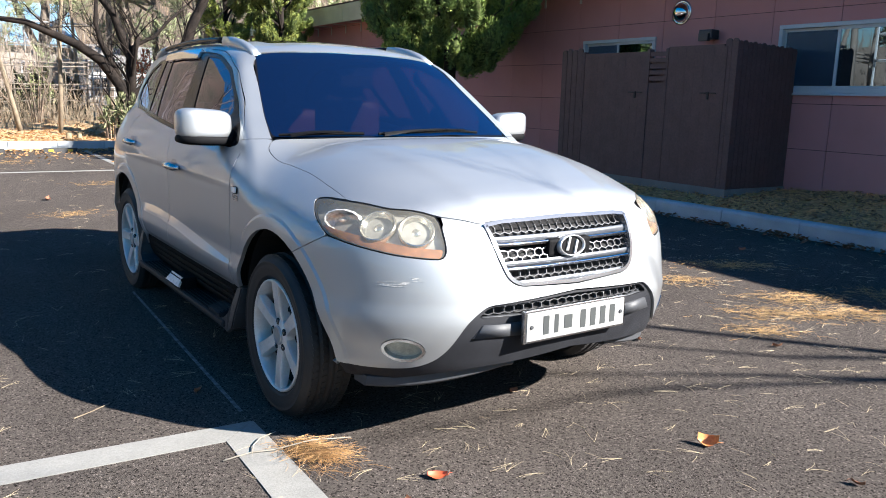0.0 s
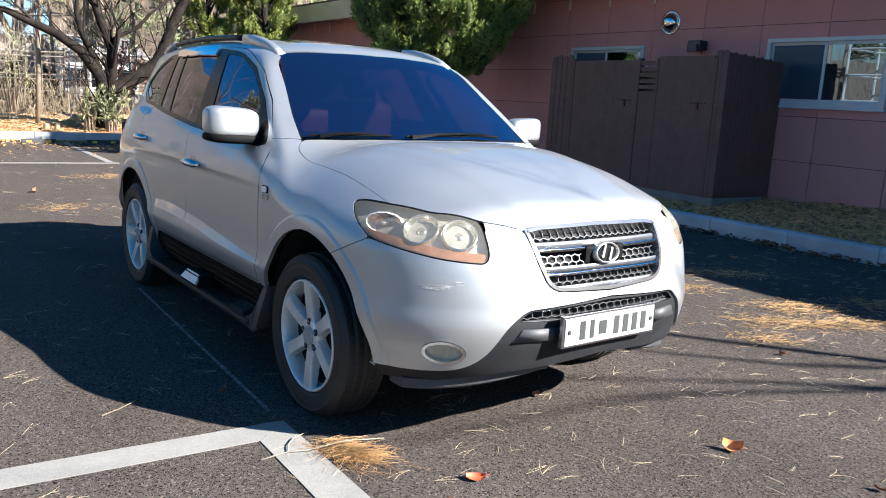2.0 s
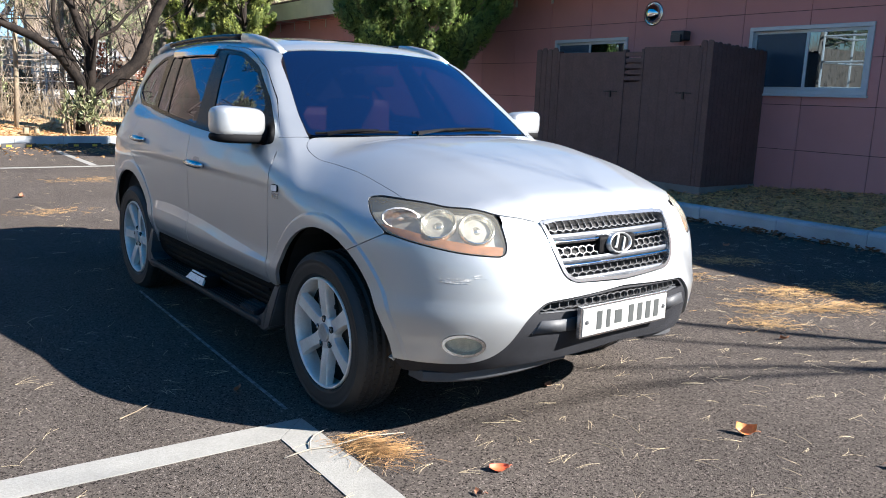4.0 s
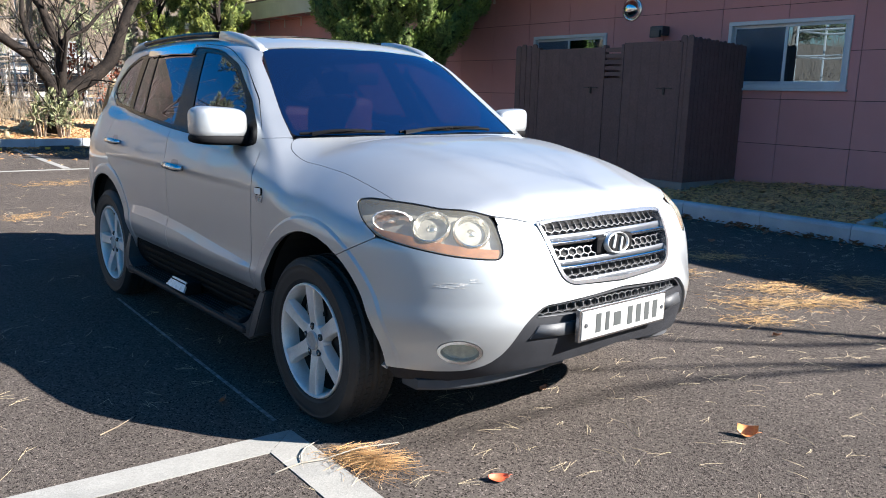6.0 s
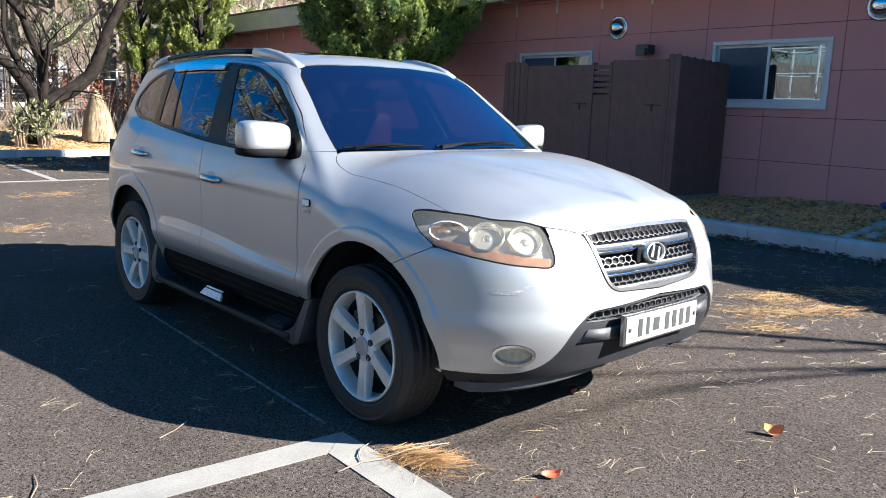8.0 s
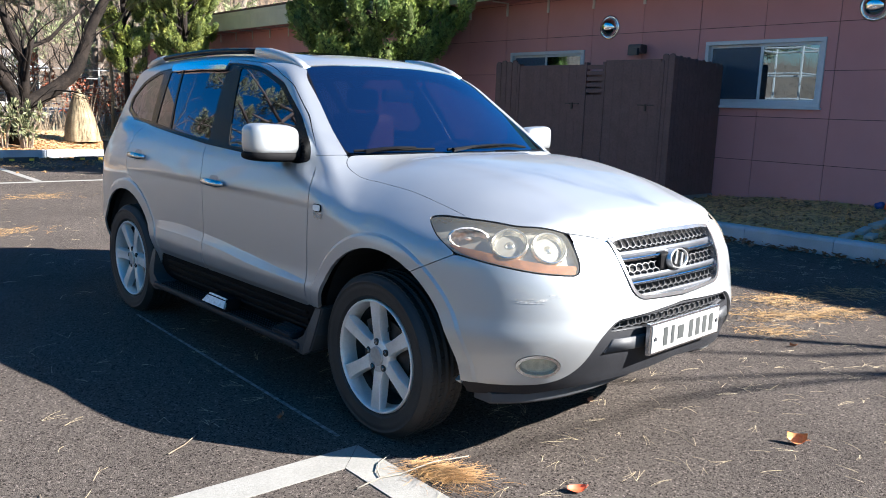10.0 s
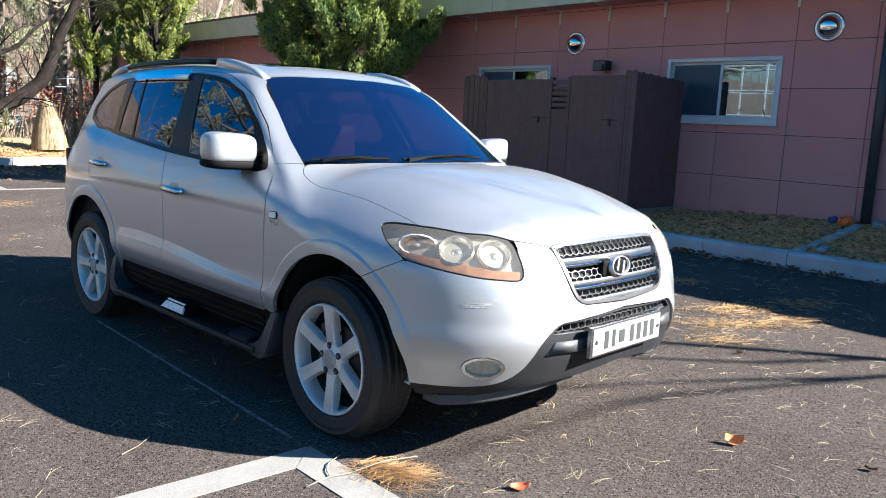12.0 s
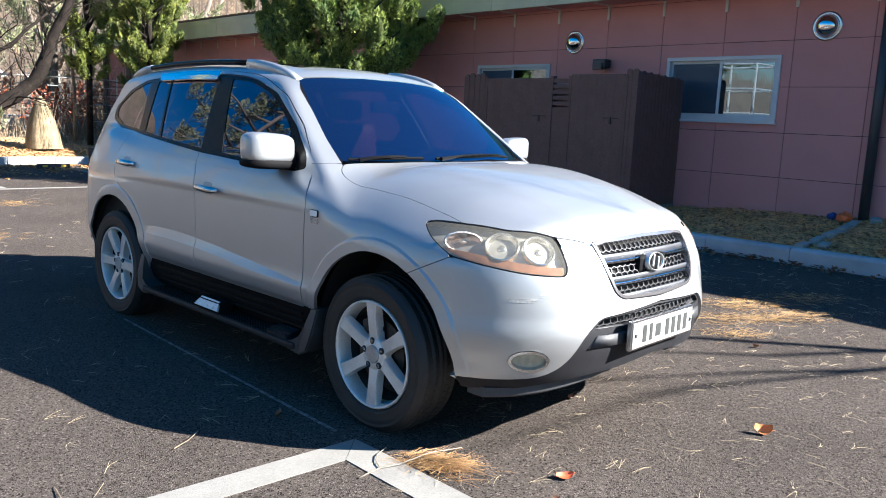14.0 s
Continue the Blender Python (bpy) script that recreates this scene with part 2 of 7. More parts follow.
for y0, y1, z0, z1 in ((-14, WIN[0], 0, 4.0), (WIN[1], WIN_B[0], 0, 4.0), (WIN_B[1], 30, 0, 4.0), (WIN[0], WIN[1], 0, WIN[2]), (WIN[0], WIN[1], WIN[3], 4.0),
                       (WIN_B[0], WIN_B[1], 0, WIN_B[2]), (WIN_B[0], WIN_B[1], WIN_B[3], 4.0)):
    box(bm, WX + 0.012, WX + 0.25, y0, y1, z0, z1)
part("wall_core", bm, JOINT, wall)
YJ = [5.213 + 1.008 * k for k in range(-17, 25)]
ZJ = [0.10, 0.837, 1.447, 2.070, 2.690, 3.312, 3.93]


# ---- the car's skin ----
def curve(xs, ys):
    """A smooth line through knots (monotone cubic)."""
    xs, ys = np.array(xs, float), np.array(ys, float)
    h, d = np.diff(xs), np.diff(ys) / np.diff(xs)
    m = np.empty(len(xs))
    m[0], m[-1] = d[0], d[-1]
    for i in range(1, len(xs) - 1):
        m[i] = 0 if d[i - 1] * d[i] <= 0 else 2 * d[i - 1] * d[i] / (d[i - 1] + d[i])

    def f(x):
        x = np.clip(x, xs[0], xs[-1])
        i = np.clip(np.searchsorted(xs, x) - 1, 0, len(xs) - 2)
        t = (x - xs[i]) / h[i]
        return ((2 * t**3 - 3 * t**2 + 1) * ys[i] + (t**3 - 2 * t**2 + t) * h[i] * m[i]
                + (3 * t**2 - 2 * t**3) * ys[i + 1] + (t**3 - t**2) * h[i] * m[i + 1])
    return f

def smax(a, b, k):
    h = np.maximum(k - np.abs(a - b), 0) / k
    return np.maximum(a, b) + h * h * k / 4

FLANK = curve((0.15, 0.26, 0.36, 0.44, 0.52, 0.58, 0.66, 0.80, 0.92, 1.02, 1.10, 1.20, 1.40),
              (0.796, 0.856, 0.901, 0.921, 0.948, 0.959, 0.952, 0.954, 0.953, 0.945, 0.922, 0.873, 0.753))
NOSE = curve((0.18, 0.28, 0.40, 0.55, 0.66, 0.78, 0.88, 0.96, 1.05, 1.2),
             (0.80, 0.86, 0.925, 0.945, 0.932, 0.905, 0.860, 0.797, 0.72, 0.55))
TAIL = curve((0.2, 0.45, 0.7, 0.9, 1.1, 1.3), (0.98, 1.03, 1.035, 1.0, 0.93, 0.88))
HOOD = curve((-0.95, -0.80, -0.60, -0.30, 0.0, 0.25, 0.45, 0.7), (0.93, 0.985, 1.064, 1.154, 1.200, 1.213, 1.217, 1.218))
BELT = curve((0.3, 0.7, 1.5, 2.5, 3.1, 3.7), (1.125, 1.138, 1.17, 1.22, 1.28, 1.30))
ROOF = curve((0.8, 0.95, 1.2, 1.6, 2.1, 2.7, 3.2, 3.6), (1.62, 1.660, 1.708, 1.747, 1.758, 1.742, 1.70, 1.62))

CREASE_TOP = curve((0.5, 0.93, 1.44, 1.87, 2.25), (0.604, 0.640, 0.682, 0.699, 0.684))
CREASE_LOW = curve((0.5, 0.93, 1.44, 1.87, 2.25), (0.588, 0.598, 0.631, 0.642, 0.638))


LIP = 0.505


def body(x, y, z):
    """Below nought inside the car's skin. x across, y back from the front axle, z up."""
    x = np.abs(x)
    flare = 0
    for yw in (-0.02, 2.665):
        r = np.hypot(y - yw, z - 0.395)
        flare = flare + 0.0075 * np.clip((LIP + 0.006 - r) / 0.012, 0, 1)
    run = 1 / (1 + np.exp(-(y - 0.52) / 0.03)) / (1 + np.exp((y - 2.16) / 0.03))
    hi, lo = CREASE_TOP(y), CREASE_LOW(y)
    ledge = 0.014 * run * np.clip((hi - z) / (hi - lo), 0, 1) / (1 + np.exp(-(z - 0.497) / 0.006))
    w = FLANK(z) + flare + ledge
    front, back = np.maximum(-y, 0) / NOSE(z), np.maximum(y - 2.70, 0) / TAIL(z)
    low = (((x / w) ** 2.9 + front**2.9 + back**2.9) ** (1 / 2.9) - 1) * 0.9
    s = np.clip((y - 0.06) / 0.74, 0, 1)
    s = s * s * (3 - 2 * s)
    ridge = 0.010 / (1 + np.exp((x - 0.40 - 0.18 * (y + 0.6)) / 0.02))
    top = (1 - s) * (HOOD(y) - 0.108 * (x / 0.75) ** 4 + ridge) + s * (BELT(y) + 0.0 * x)
    low = smax(low, (z - top) * 0.95, 0.055)
    low = smax(low, 0.20 - z, 0.05)
    u = z - 1.12
    side = 0.896 - 0.36 * u - 0.16 * u * np.abs(u)
    side = side * (1 - 0.024 * np.clip((1.5 - y) / 0.9, 0, 2) ** 2 - 0.10 * np.clip((y - 1.9) / 1.2, 0, 2) ** 2)
    screen = 0.95 - (1.63 - z) * 1.52 + 0.35 * x * x
    cab = smax((x - side) * 0.92, (screen - y) * 0.55, 0.028)
    cab = smax(cab, (z - ROOF(y) + 0.062 * (x / 0.63) ** 2.6), 0.05)
    cab = smax(cab, (y - 3.66 + 0.6 * np.maximum(z - 1.15, 0) + 0.25 * x * x) * 0.85, 0.08)
    cab = smax(cab, (1.0 - z), 0.02)
    return -smax(-low, -cab, 0.05)

def cast(o, d, far, steps=56):
    """First place where rays from outside meet the skin."""
    o, d = np.atleast_2d(o).astype(float), np.atleast_2d(d).astype(float)
    n = max(len(o), len(d))
    o, d = np.broadcast_to(o, (n, 3)), np.broadcast_to(d, (n, 3))
    t = np.linspace(0, far, steps)
    lo, hi = np.zeros(n), np.full(n, np.nan)
    done = np.zeros(n, bool)
    for a, b in zip(t, t[1:]):
        p = o + d * b
        inside = (body(*p.T) < 0) & ~done
        lo[inside], hi[inside] = a, b
        done |= inside
    for _ in range(17):
        m = (lo + hi) / 2
        p = o + d * m[:, None]
        ins = body(*p.T) < 0
        hi = np.where(ins, m, hi)
        lo = np.where(ins, lo, m)
    return o + d * hi[:, None]


def skin_normal(p, e=0.0015):
    g = np.stack([body(*(p + np.eye(3)[i] * e).T) - body(*(p - np.eye(3)[i] * e).T) for i in range(3)], 1)
    return g / np.maximum(np.linalg.norm(g, axis=1, keepdims=True), 1e-9)


def on_side(q):
    """From (s, z): s is the distance behind the axle, and ahead of it an angle round the nose."""
    q = np.atleast_2d(q)
    a = np.maximum(-q[:, 0], 0) / 0.9
    d = np.stack([-np.cos(a), -np.sin(a), np.zeros(len(q))], 1)
    o = np.stack([np.zeros(len(q)), np.maximum(q[:, 0], 0), q[:, 1]], 1)
    return cast(o + d * 1.3, -d, 1.3)


def on_top(q):
    q = np.atleast_2d(q)
    return cast(np.stack([q[:, 0], q[:, 1], np.full(len(q), 1.95)], 1), np.array([[0, 0, -1.0]]), 1.6)


def to_side(p):
    return np.stack([np.where(p[:, 1] >= 0, p[:, 1], -0.9 * np.arctan2(-p[:, 1], -p[:, 0])), p[:, 2]], 1)


def to_top(p):
    return p[:, :2]


CHARTS = {"side": (on_side, to_side), "top": (on_top, to_top)}


def outline(points, step=0.02, closed=True):
    """A fine line through corners (a, b) or rounded corners (a, b, radius)."""
    out, n = [], len(points)
    for i, p in enumerate(points):
        r = p[2] if len(p) > 2 else 0
        c = Vector(p[:2])
        if r == 0 or (not closed and i in (0, n - 1)):
            out.append(c)
            continue
        a, b = Vector(points[i - 1][:2]), Vector(points[(i + 1) % n][:2])
        ra, rb = min(r, (a - c).length * 0.49), min(r, (b - c).length * 0.49)
        s, e = c + (a - c).normalized() * ra, c + (b - c).normalized() * rb
        out += [s * (1 - t) ** 2 + c * 2 * t * (1 - t) + e * t * t for t in (k / 6 for k in range(7))]
    fine = []
    for i, p in enumerate(out if closed else out[:-1]):
        q = out[(i + 1) % len(out)]
        k = max(1, int((q - p).length / step))
        fine += [p.lerp(q, j / k) for j in range(k)]
    if not closed:
        fine.append(out[-1])
    return np.array([tuple(p) for p in fine])


def lift(view, q):
    """Points of a plain view (side: y, z; front: x, z; top: x, y) put on the skin."""
    q = np.atleast_2d(q)
    n = len(q)
    if view == "side":
        return cast(np.stack([np.full(n, -1.3), q[:, 0], q[:, 1]], 1), np.array([[1.0, 0, 0]]), 1.3)
    if view == "front":
        return cast(np.stack([q[:, 0], np.full(n, -1.3), q[:, 1]], 1), np.array([[0, 1.0, 0]]), 1.6)
    return on_top(q)


def inside(poly, q):
    x, y = q[:, 0], q[:, 1]
    r = np.zeros(len(q), bool)
    for (x0, y0), (x1, y1) in zip(poly, np.roll(poly, -1, 0)):
        c = ((y0 > y) != (y1 > y)) & (x < (x1 - x0) * (y - y0) / (y1 - y0 + 1e-12) + x0)
        r ^= c
    return r


def shrink(poly, d):
    """The outline moved inwards by d."""
    area = 0.5 * np.sum(poly[:, 0] * np.roll(poly[:, 1], -1) - np.roll(poly[:, 0], -1) * poly[:, 1])
    t = np.roll(poly, -1, 0) - np.roll(poly, 1, 0)
    t /= np.maximum(np.linalg.norm(t, axis=1, keepdims=True), 1e-9)
    return poly + np.stack([-t[:, 1], t[:, 0]], 1) * d * np.sign(area)


def skin_mesh(chart, line, holes=(), step=0.025, out=0.0, depth=0.012, folds=()):
    """Vertices, faces and normals of a piece of skin inside line, with a turned-in edge; folds: sharp lines that the mesh follows."""
    poly, n = list(map(tuple, line)), len(line)
    edges = [(i, (i + 1) % n) for i in range(n)]
    for h in holes:
        k = len(poly)
        poly += list(map(tuple, h))
        edges += [(k + i, k + (i + 1) % len(h)) for i in range(len(h))]
    for h in folds:
        h = h[inside(line, h)]
        k = len(poly)
        poly += list(map(tuple, h))
        edges += [(k + i, k + i + 1) for i in range(len(h) - 1)]
    lo, hi = line.min(0), line.max(0)
    gx, gy = np.arange(lo[0] + step * 0.37, hi[0], step), np.arange(lo[1] + step * 0.41, hi[1], step)
    g = np.stack(np.meshgrid(gx, gy), -1).reshape(-1, 2)
    g[:, 0] += np.where((np.round((g[:, 1] - lo[1]) / step).astype(int) % 2) == 1, step * 0.5, 0)
    keep = inside(line, g)
    for h in holes:
        keep &= ~inside(h, g)
    g = g[keep]
    rim = np.array(poly)
    if len(g):
        near = np.min(np.abs(g[:, None, 0] - rim[None, :, 0]) + np.abs(g[:, None, 1] - rim[None, :, 1]), axis=1)
        g = g[near > step * 0.45]
    allp = [Vector(p) for p in poly] + [Vector(p) for p in g]
    vs, es, fs, *_ = cdt(allp, edges)
    vs = np.array([tuple(v) for v in vs])
    fs = [f for f in fs if len(f) == 3]
    c = np.array([vs[list(f)].mean(0) for f in fs])
    ok = inside(line, c)
    for h in holes:
        ok &= ~inside(h, c)
    fs = [f for f, k in zip(fs, ok) if k]
    p = CHARTS[chart][0](vs)
    bad = np.isnan(p).any(1)
    nm = skin_normal(np.nan_to_num(p))
    p = p + nm * out
    fs = [f for f in fs if not bad[list(f)].any()]
    fixed = []
    for f in fs:
        a, b, d = (p[i] for i in f)
        fixed.append(tuple(f) if np.dot(np.cross(b - a, d - a), nm[f[0]]) > 0 else tuple(f)[::-1])
    count = {}
    for f in fixed:
        for a, b in zip(f, f[1:] + f[:1]):
            count[(a, b)] = 1
    rims = [(a, b) for a, b in count if (b, a) not in count]
    verts, norms, faces = list(p), list(nm), list(fixed)
    if depth:
        for a, b in rims:
            e = p[b] - p[a]
            side = np.cross(e, nm[a])
            side = side / max(np.linalg.norm(side), 1e-9)
            k = len(verts)
            verts += [p[a], p[b], p[b] - nm[b] * depth, p[a] - nm[a] * depth]
            norms += [side] * 4
            faces.append((k + 1, k, k + 3, k + 2))
    return np.nan_to_num(np.array(verts)), faces, np.array(norms)


def cdt(pts, edges):
    return delaunay_2d_cdt(pts, edges, [], 0, 1e-6)


def skin_object(name, data, mat, parent, label="", mirror=False):
    v, f, n = data
    if mirror:
        v, n = v * np.array([-1, 1, 1]), n * np.array([-1, 1, 1])
        f = [tuple(q)[::-1] for q in f]
    me = bpy.data.meshes.new(name)
    me.from_pydata(v.tolist(), [], f)
    for q in me.polygons:
        q.use_smooth = True
    me.normals_split_custom_set_from_vertices(n.tolist())
    me.materials.append(mat)
    ob = new(name, me)
    ob.parent = parent
    return tagged(ob, label)


def both(name, data, mat, parent, label=""):
    return [skin_object(name, data, mat, parent, label), skin_object(name, data, mat, parent, label, True)]


# ---- silver SUV ----
CAR = pose(2.14, 3.285, 0, 0, 0, 2.65)
car = empty("car", CAR, "silver five-door SUV with dark tinted windows, parked across white bay lines", "car")


def trace(chart, points, step=0.02, closed=True):
    """Corner points (view, a, b[, radius]) brought into the chart as one fine line."""
    flat = [None] * len(points)
    for view in "sft":
        ids = [i for i, p in enumerate(points) if p[0] == view]
        if ids:
            pts = np.array([points[i][1:3] for i in ids])
            if view == "s":
                pts[:, 0] += np.where(pts[:, 0] > 0.45, 0.008 + 0.006 * pts[:, 0], 0)
            q = CHARTS[chart][1](lift({"s": "side", "f": "front", "t": "top"}[view], pts))
            for i, (a, b) in zip(ids, q):
                flat[i] = (a, b, *points[i][3:])
    return outline(flat, step, closed)


def arc(view, cy, cz, r, a0, a1, n=14):
    return [(view, cy + r * math.cos(radians(a0 + (a1 - a0) * k / (n - 1))), cz + r * math.sin(radians(a0 + (a1 - a0) * k / (n - 1)))) for k in range(n)]


def lip_folds(cy, a0, a1):
    """The raised lip's edge round a wheel arch."""
    return [trace("side", arc("s", cy, 0.395, LIP + d, a0, a1, 60), 0.1, False) for d in (0.008, 0.0045, -0.0045, -0.008)]


GAP = 0.0022
R = 0.04
hood_half = [(-0.405, -0.787, 0.02), (-0.556, -0.716, 0.03), (-0.690, -0.588, R), (-0.778, -0.395, 0.02), (-0.776, -0.20, R), (-0.768, 0.0, R), (-0.766, 0.2, R), (-0.776, 0.37, 0.05), (-0.776, 0.44, 0.04),
             (-0.735, 0.478, 0.03), (-0.50, 0.385, R), (-0.25, 0.312, R)]
EDGE = outline(hood_half, 0.012, False)
EDGE_LAMP = [("t", *p) for p in EDGE if -0.712 < p[1] < -0.400 and p[0] < -0.55]
EDGE_WING = [("t", *p) for p in EDGE[::-1] if -0.40 < p[1] < 0.47 and p[0] < -0.74]
LAMP_LOW = [("f", -0.893, 0.880, 0.02), ("f", -0.845, 0.858, R), ("f", -0.738, 0.831, R), ("f", -0.646, 0.821, R), ("f", -0.584, 0.818, 0.03), ("f", -0.564, 0.86, R), ("f", -0.556, 0.950, 0.03)]
LAMP_SIDE = [("t", -0.813, -0.28, 0.03), ("t", -0.842, -0.225, 0.03), ("s", -0.315, 0.94, R)]
LAMP_LINE = LAMP_LOW + EDGE_LAMP + LAMP_SIDE
NEAR_FRONT = arc("s", -0.02, 0.395, 0.445, 122, 186)
REAR_ARCH = arc("s", 2.665, 0.395, 0.440, 182, -4, 22)
# hood
hood_line = [("t", 0, -0.808, R)] + [("t", a, b, r) for a, b, r in hood_half] + [("t", 0, 0.287, R)] + [("t", -a, b, r) for a, b, r in hood_half[::-1]]
skin_object("hood", skin_mesh("top", shrink(trace("top", hood_line), GAP * 0.3)), PAINT, car, "silver bonnet with two soft ridges")
# front bumper, round the whole nose
GRILLE_HALF = [(-0.395, 0.935, 0.02), (-0.386, 0.878, R), (-0.370, 0.80, R), (-0.343, 0.733, 0.03), (-0.295, 0.704, 0.03)]
upper = [("s", -0.243, 0.782)] + LAMP_LOW + [("f", -0.48, 0.953, 0.02)] + [("f", *p) for p in GRILLE_HALF]
LOW_HALF = [(-0.868, 0.36), (-0.815, 0.366), (-0.755, 0.376), (-0.685, 0.388, R), (-0.63, 0.415, R), (-0.592, 0.452, R), (-0.565, 0.495, R), (-0.522, 0.57, R), (-0.48, 0.608, 0.03), (-0.435, 0.638, 0.03)]


def fold(line):
    """Near half of a nose line, from the near side to the middle, closed by its mirror image in the side chart."""
    mid = -0.9 * math.pi / 2
    far = line[::-1].copy()
    far[:, 0] = 2 * mid - far[:, 0]
    return np.concatenate([line, far])


top_half = trace("side", upper + [("f", 0, 0.688)], closed=False)
low_half = trace("side", [("f", 0, 0.662)] + [("f", *p) for p in LOW_HALF[::-1]] + NEAR_FRONT[::-1], closed=False)
half = np.concatenate([low_half, top_half])
half = half[np.r_[True, np.linalg.norm(np.diff(half, axis=0), axis=1) > 0.004]]
bumper_line = fold(half)
fog_c = to_side(lift("front", np.array([[-0.723, 0.466]])))[0]
fog_hole = np.array([(fog_c[0] + 0.077 * math.cos(a), fog_c[1] + 0.051 * math.sin(a)) for a in np.linspace(0, math.tau, 28, endpoint=False)])
fog_far = fog_hole.copy()
fog_far[:, 0] = -0.9 * math.pi - fog_far[:, 0]
NOSE_FOLDS = lip_folds(-0.02, 110, 186)
NOSE_FOLDS += [np.stack([-0.9 * math.pi - q[:, 0], q[:, 1]], 1) for q in NOSE_FOLDS]
bumper = skin_object("front_bumper", skin_mesh("side", shrink(bumper_line, GAP), (fog_hole, fog_far), depth=0.03, folds=NOSE_FOLDS), PAINT, car, "silver bumper with scuffed paint at the corner")
# wings
fender_line = trace("side", [("s", 0.497, 0.485), ("s", 0.49, 0.83), ("s", 0.483, 1.02, R), ("s", 0.535, 1.125, R), ("s", 0.60, 1.19, 0.02), ("t", -0.735, 0.485, 0.02)]
                    + EDGE_WING + LAMP_SIDE + [LAMP_LOW[0], ("s", -0.243, 0.782)]
                    + arc("s", -0.02, 0.395, 0.445, 119, 12) + [("s", 0.44, 0.485)])
both("wing", skin_mesh("side", shrink(fender_line, GAP * 0.45), step=0.010, depth=0.02, folds=lip_folds(-0.02, 140, 6)), PAINT, car)
# grey strip drawing the bonnet gap, and a dark sheet for the shade below
SEAM = [(-0.690, -0.588), (-0.778, -0.395), (-0.776, -0.20), (-0.768, 0.0), (-0.766, 0.2), (-0.776, 0.37), (-0.776, 0.44), (-0.735, 0.478)]
seam = outline([(a, b, 0.04) for a, b in SEAM], 0.015, False)[10:]
t = np.gradient(seam, axis=0)
t = np.stack([-t[:, 1], t[:, 0]], 1) / np.linalg.norm(t, axis=1, keepdims=True)
ribbon = np.concatenate([seam + t * 0.0016, (seam - t * 0.0016)[::-1]])
both("bonnet_seam", skin_mesh("top", ribbon, step=0.5, out=-0.003, depth=0.006), SEAM_GREY, car)
both("inner_wing", skin_mesh("top", outline([(-0.62, -0.45), (-0.83, -0.30), (-0.84, 0.45), (-0.74, 0.56), (-0.60, 0.50)], 0.03), step=0.03, out=-0.024, depth=0), DARK, car)
# painted ledge under the bonnet's front edge
both("bonnet_ledge", skin_mesh("side", trace("side", [("f", -0.55, 0.90), ("f", -0.40, 0.90), ("f", -0.37, 0.965), ("f", -0.54, 0.975)]), step=0.03, out=-0.006, depth=0), PAINT, car)
# doors
front_door = trace("side", [("s", 0.50, 0.475, 0.02), ("s", 0.492, 0.83), ("s", 0.485, 1.02, R), ("s", 0.54, 1.125, R), ("s", 0.60, 1.235, R), ("s", 0.755, 1.375, R), ("s", 0.985, 1.535, R), ("s", 1.30, 1.648, 0.15),
                            ("s", 1.70, 1.676), ("s", 1.69, 1.655), ("s", 1.36, 1.63, 0.12), ("s", 1.08, 1.545, R), ("s", 0.80, 1.375, R), ("s", 0.635, 1.23, R), ("s", 0.61, 1.165, 0.02),
                            ("s", 0.68, 1.148), ("s", 1.10, 1.163), ("s", 1.63, 1.188), ("s", 1.565, 1.06, R), ("s", 1.55, 0.90), ("s", 1.535, 0.475, 0.02)])
fold_y = np.arange(0.45, 2.3, 0.012)
DOOR_FOLDS = [np.stack([fold_y, c(fold_y) + dz], 1) for c, dz in ((CREASE_TOP, 0.002), (CREASE_TOP, -0.002), (CREASE_LOW, 0.002), (CREASE_LOW, -0.002))]
both("front_door", skin_mesh("side", shrink(front_door, GAP), step=0.016, folds=DOOR_FOLDS), PAINT, car)
rear_door = trace("side", [("s", 1.535, 0.475, 0.02), ("s", 1.55, 0.90), ("s", 1.565, 1.06, R), ("s", 1.63, 1.188), ("s", 1.85, 1.205), ("s", 2.48, 1.255), ("s", 2.62, 1.27), ("s", 2.66, 1.12, R), ("s", 2.63, 0.95, 0.08)]
                  + arc("s", 2.665, 0.395, 0.52, 106, 171, 9) + [("s", 2.14, 0.475, 0.02)])
both("rear_door", skin_mesh("side", shrink(rear_door, GAP), step=0.018, folds=DOOR_FOLDS), PAINT, car)
quarter = trace("side", [("s", 2.62, 1.27), ("s", 2.66, 1.12, R), ("s", 2.63, 0.95, 0.08)] + arc("s", 2.665, 0.395, 0.52, 106, 171, 9) + [("s", 2.14, 0.475)] + REAR_ARCH
                + [("s", 3.12, 0.34), ("s", 3.55, 0.36), ("s", 3.58, 0.80), ("s", 3.54, 1.15), ("s", 3.40, 1.33), ("s", 3.17, 1.40), ("s", 3.15, 1.345, R), ("s", 2.9, 1.285)])
both("rear_quarter", skin_mesh("side", shrink(quarter, GAP * 0.5), folds=lip_folds(2.665, 176, -6)), PAINT, car)
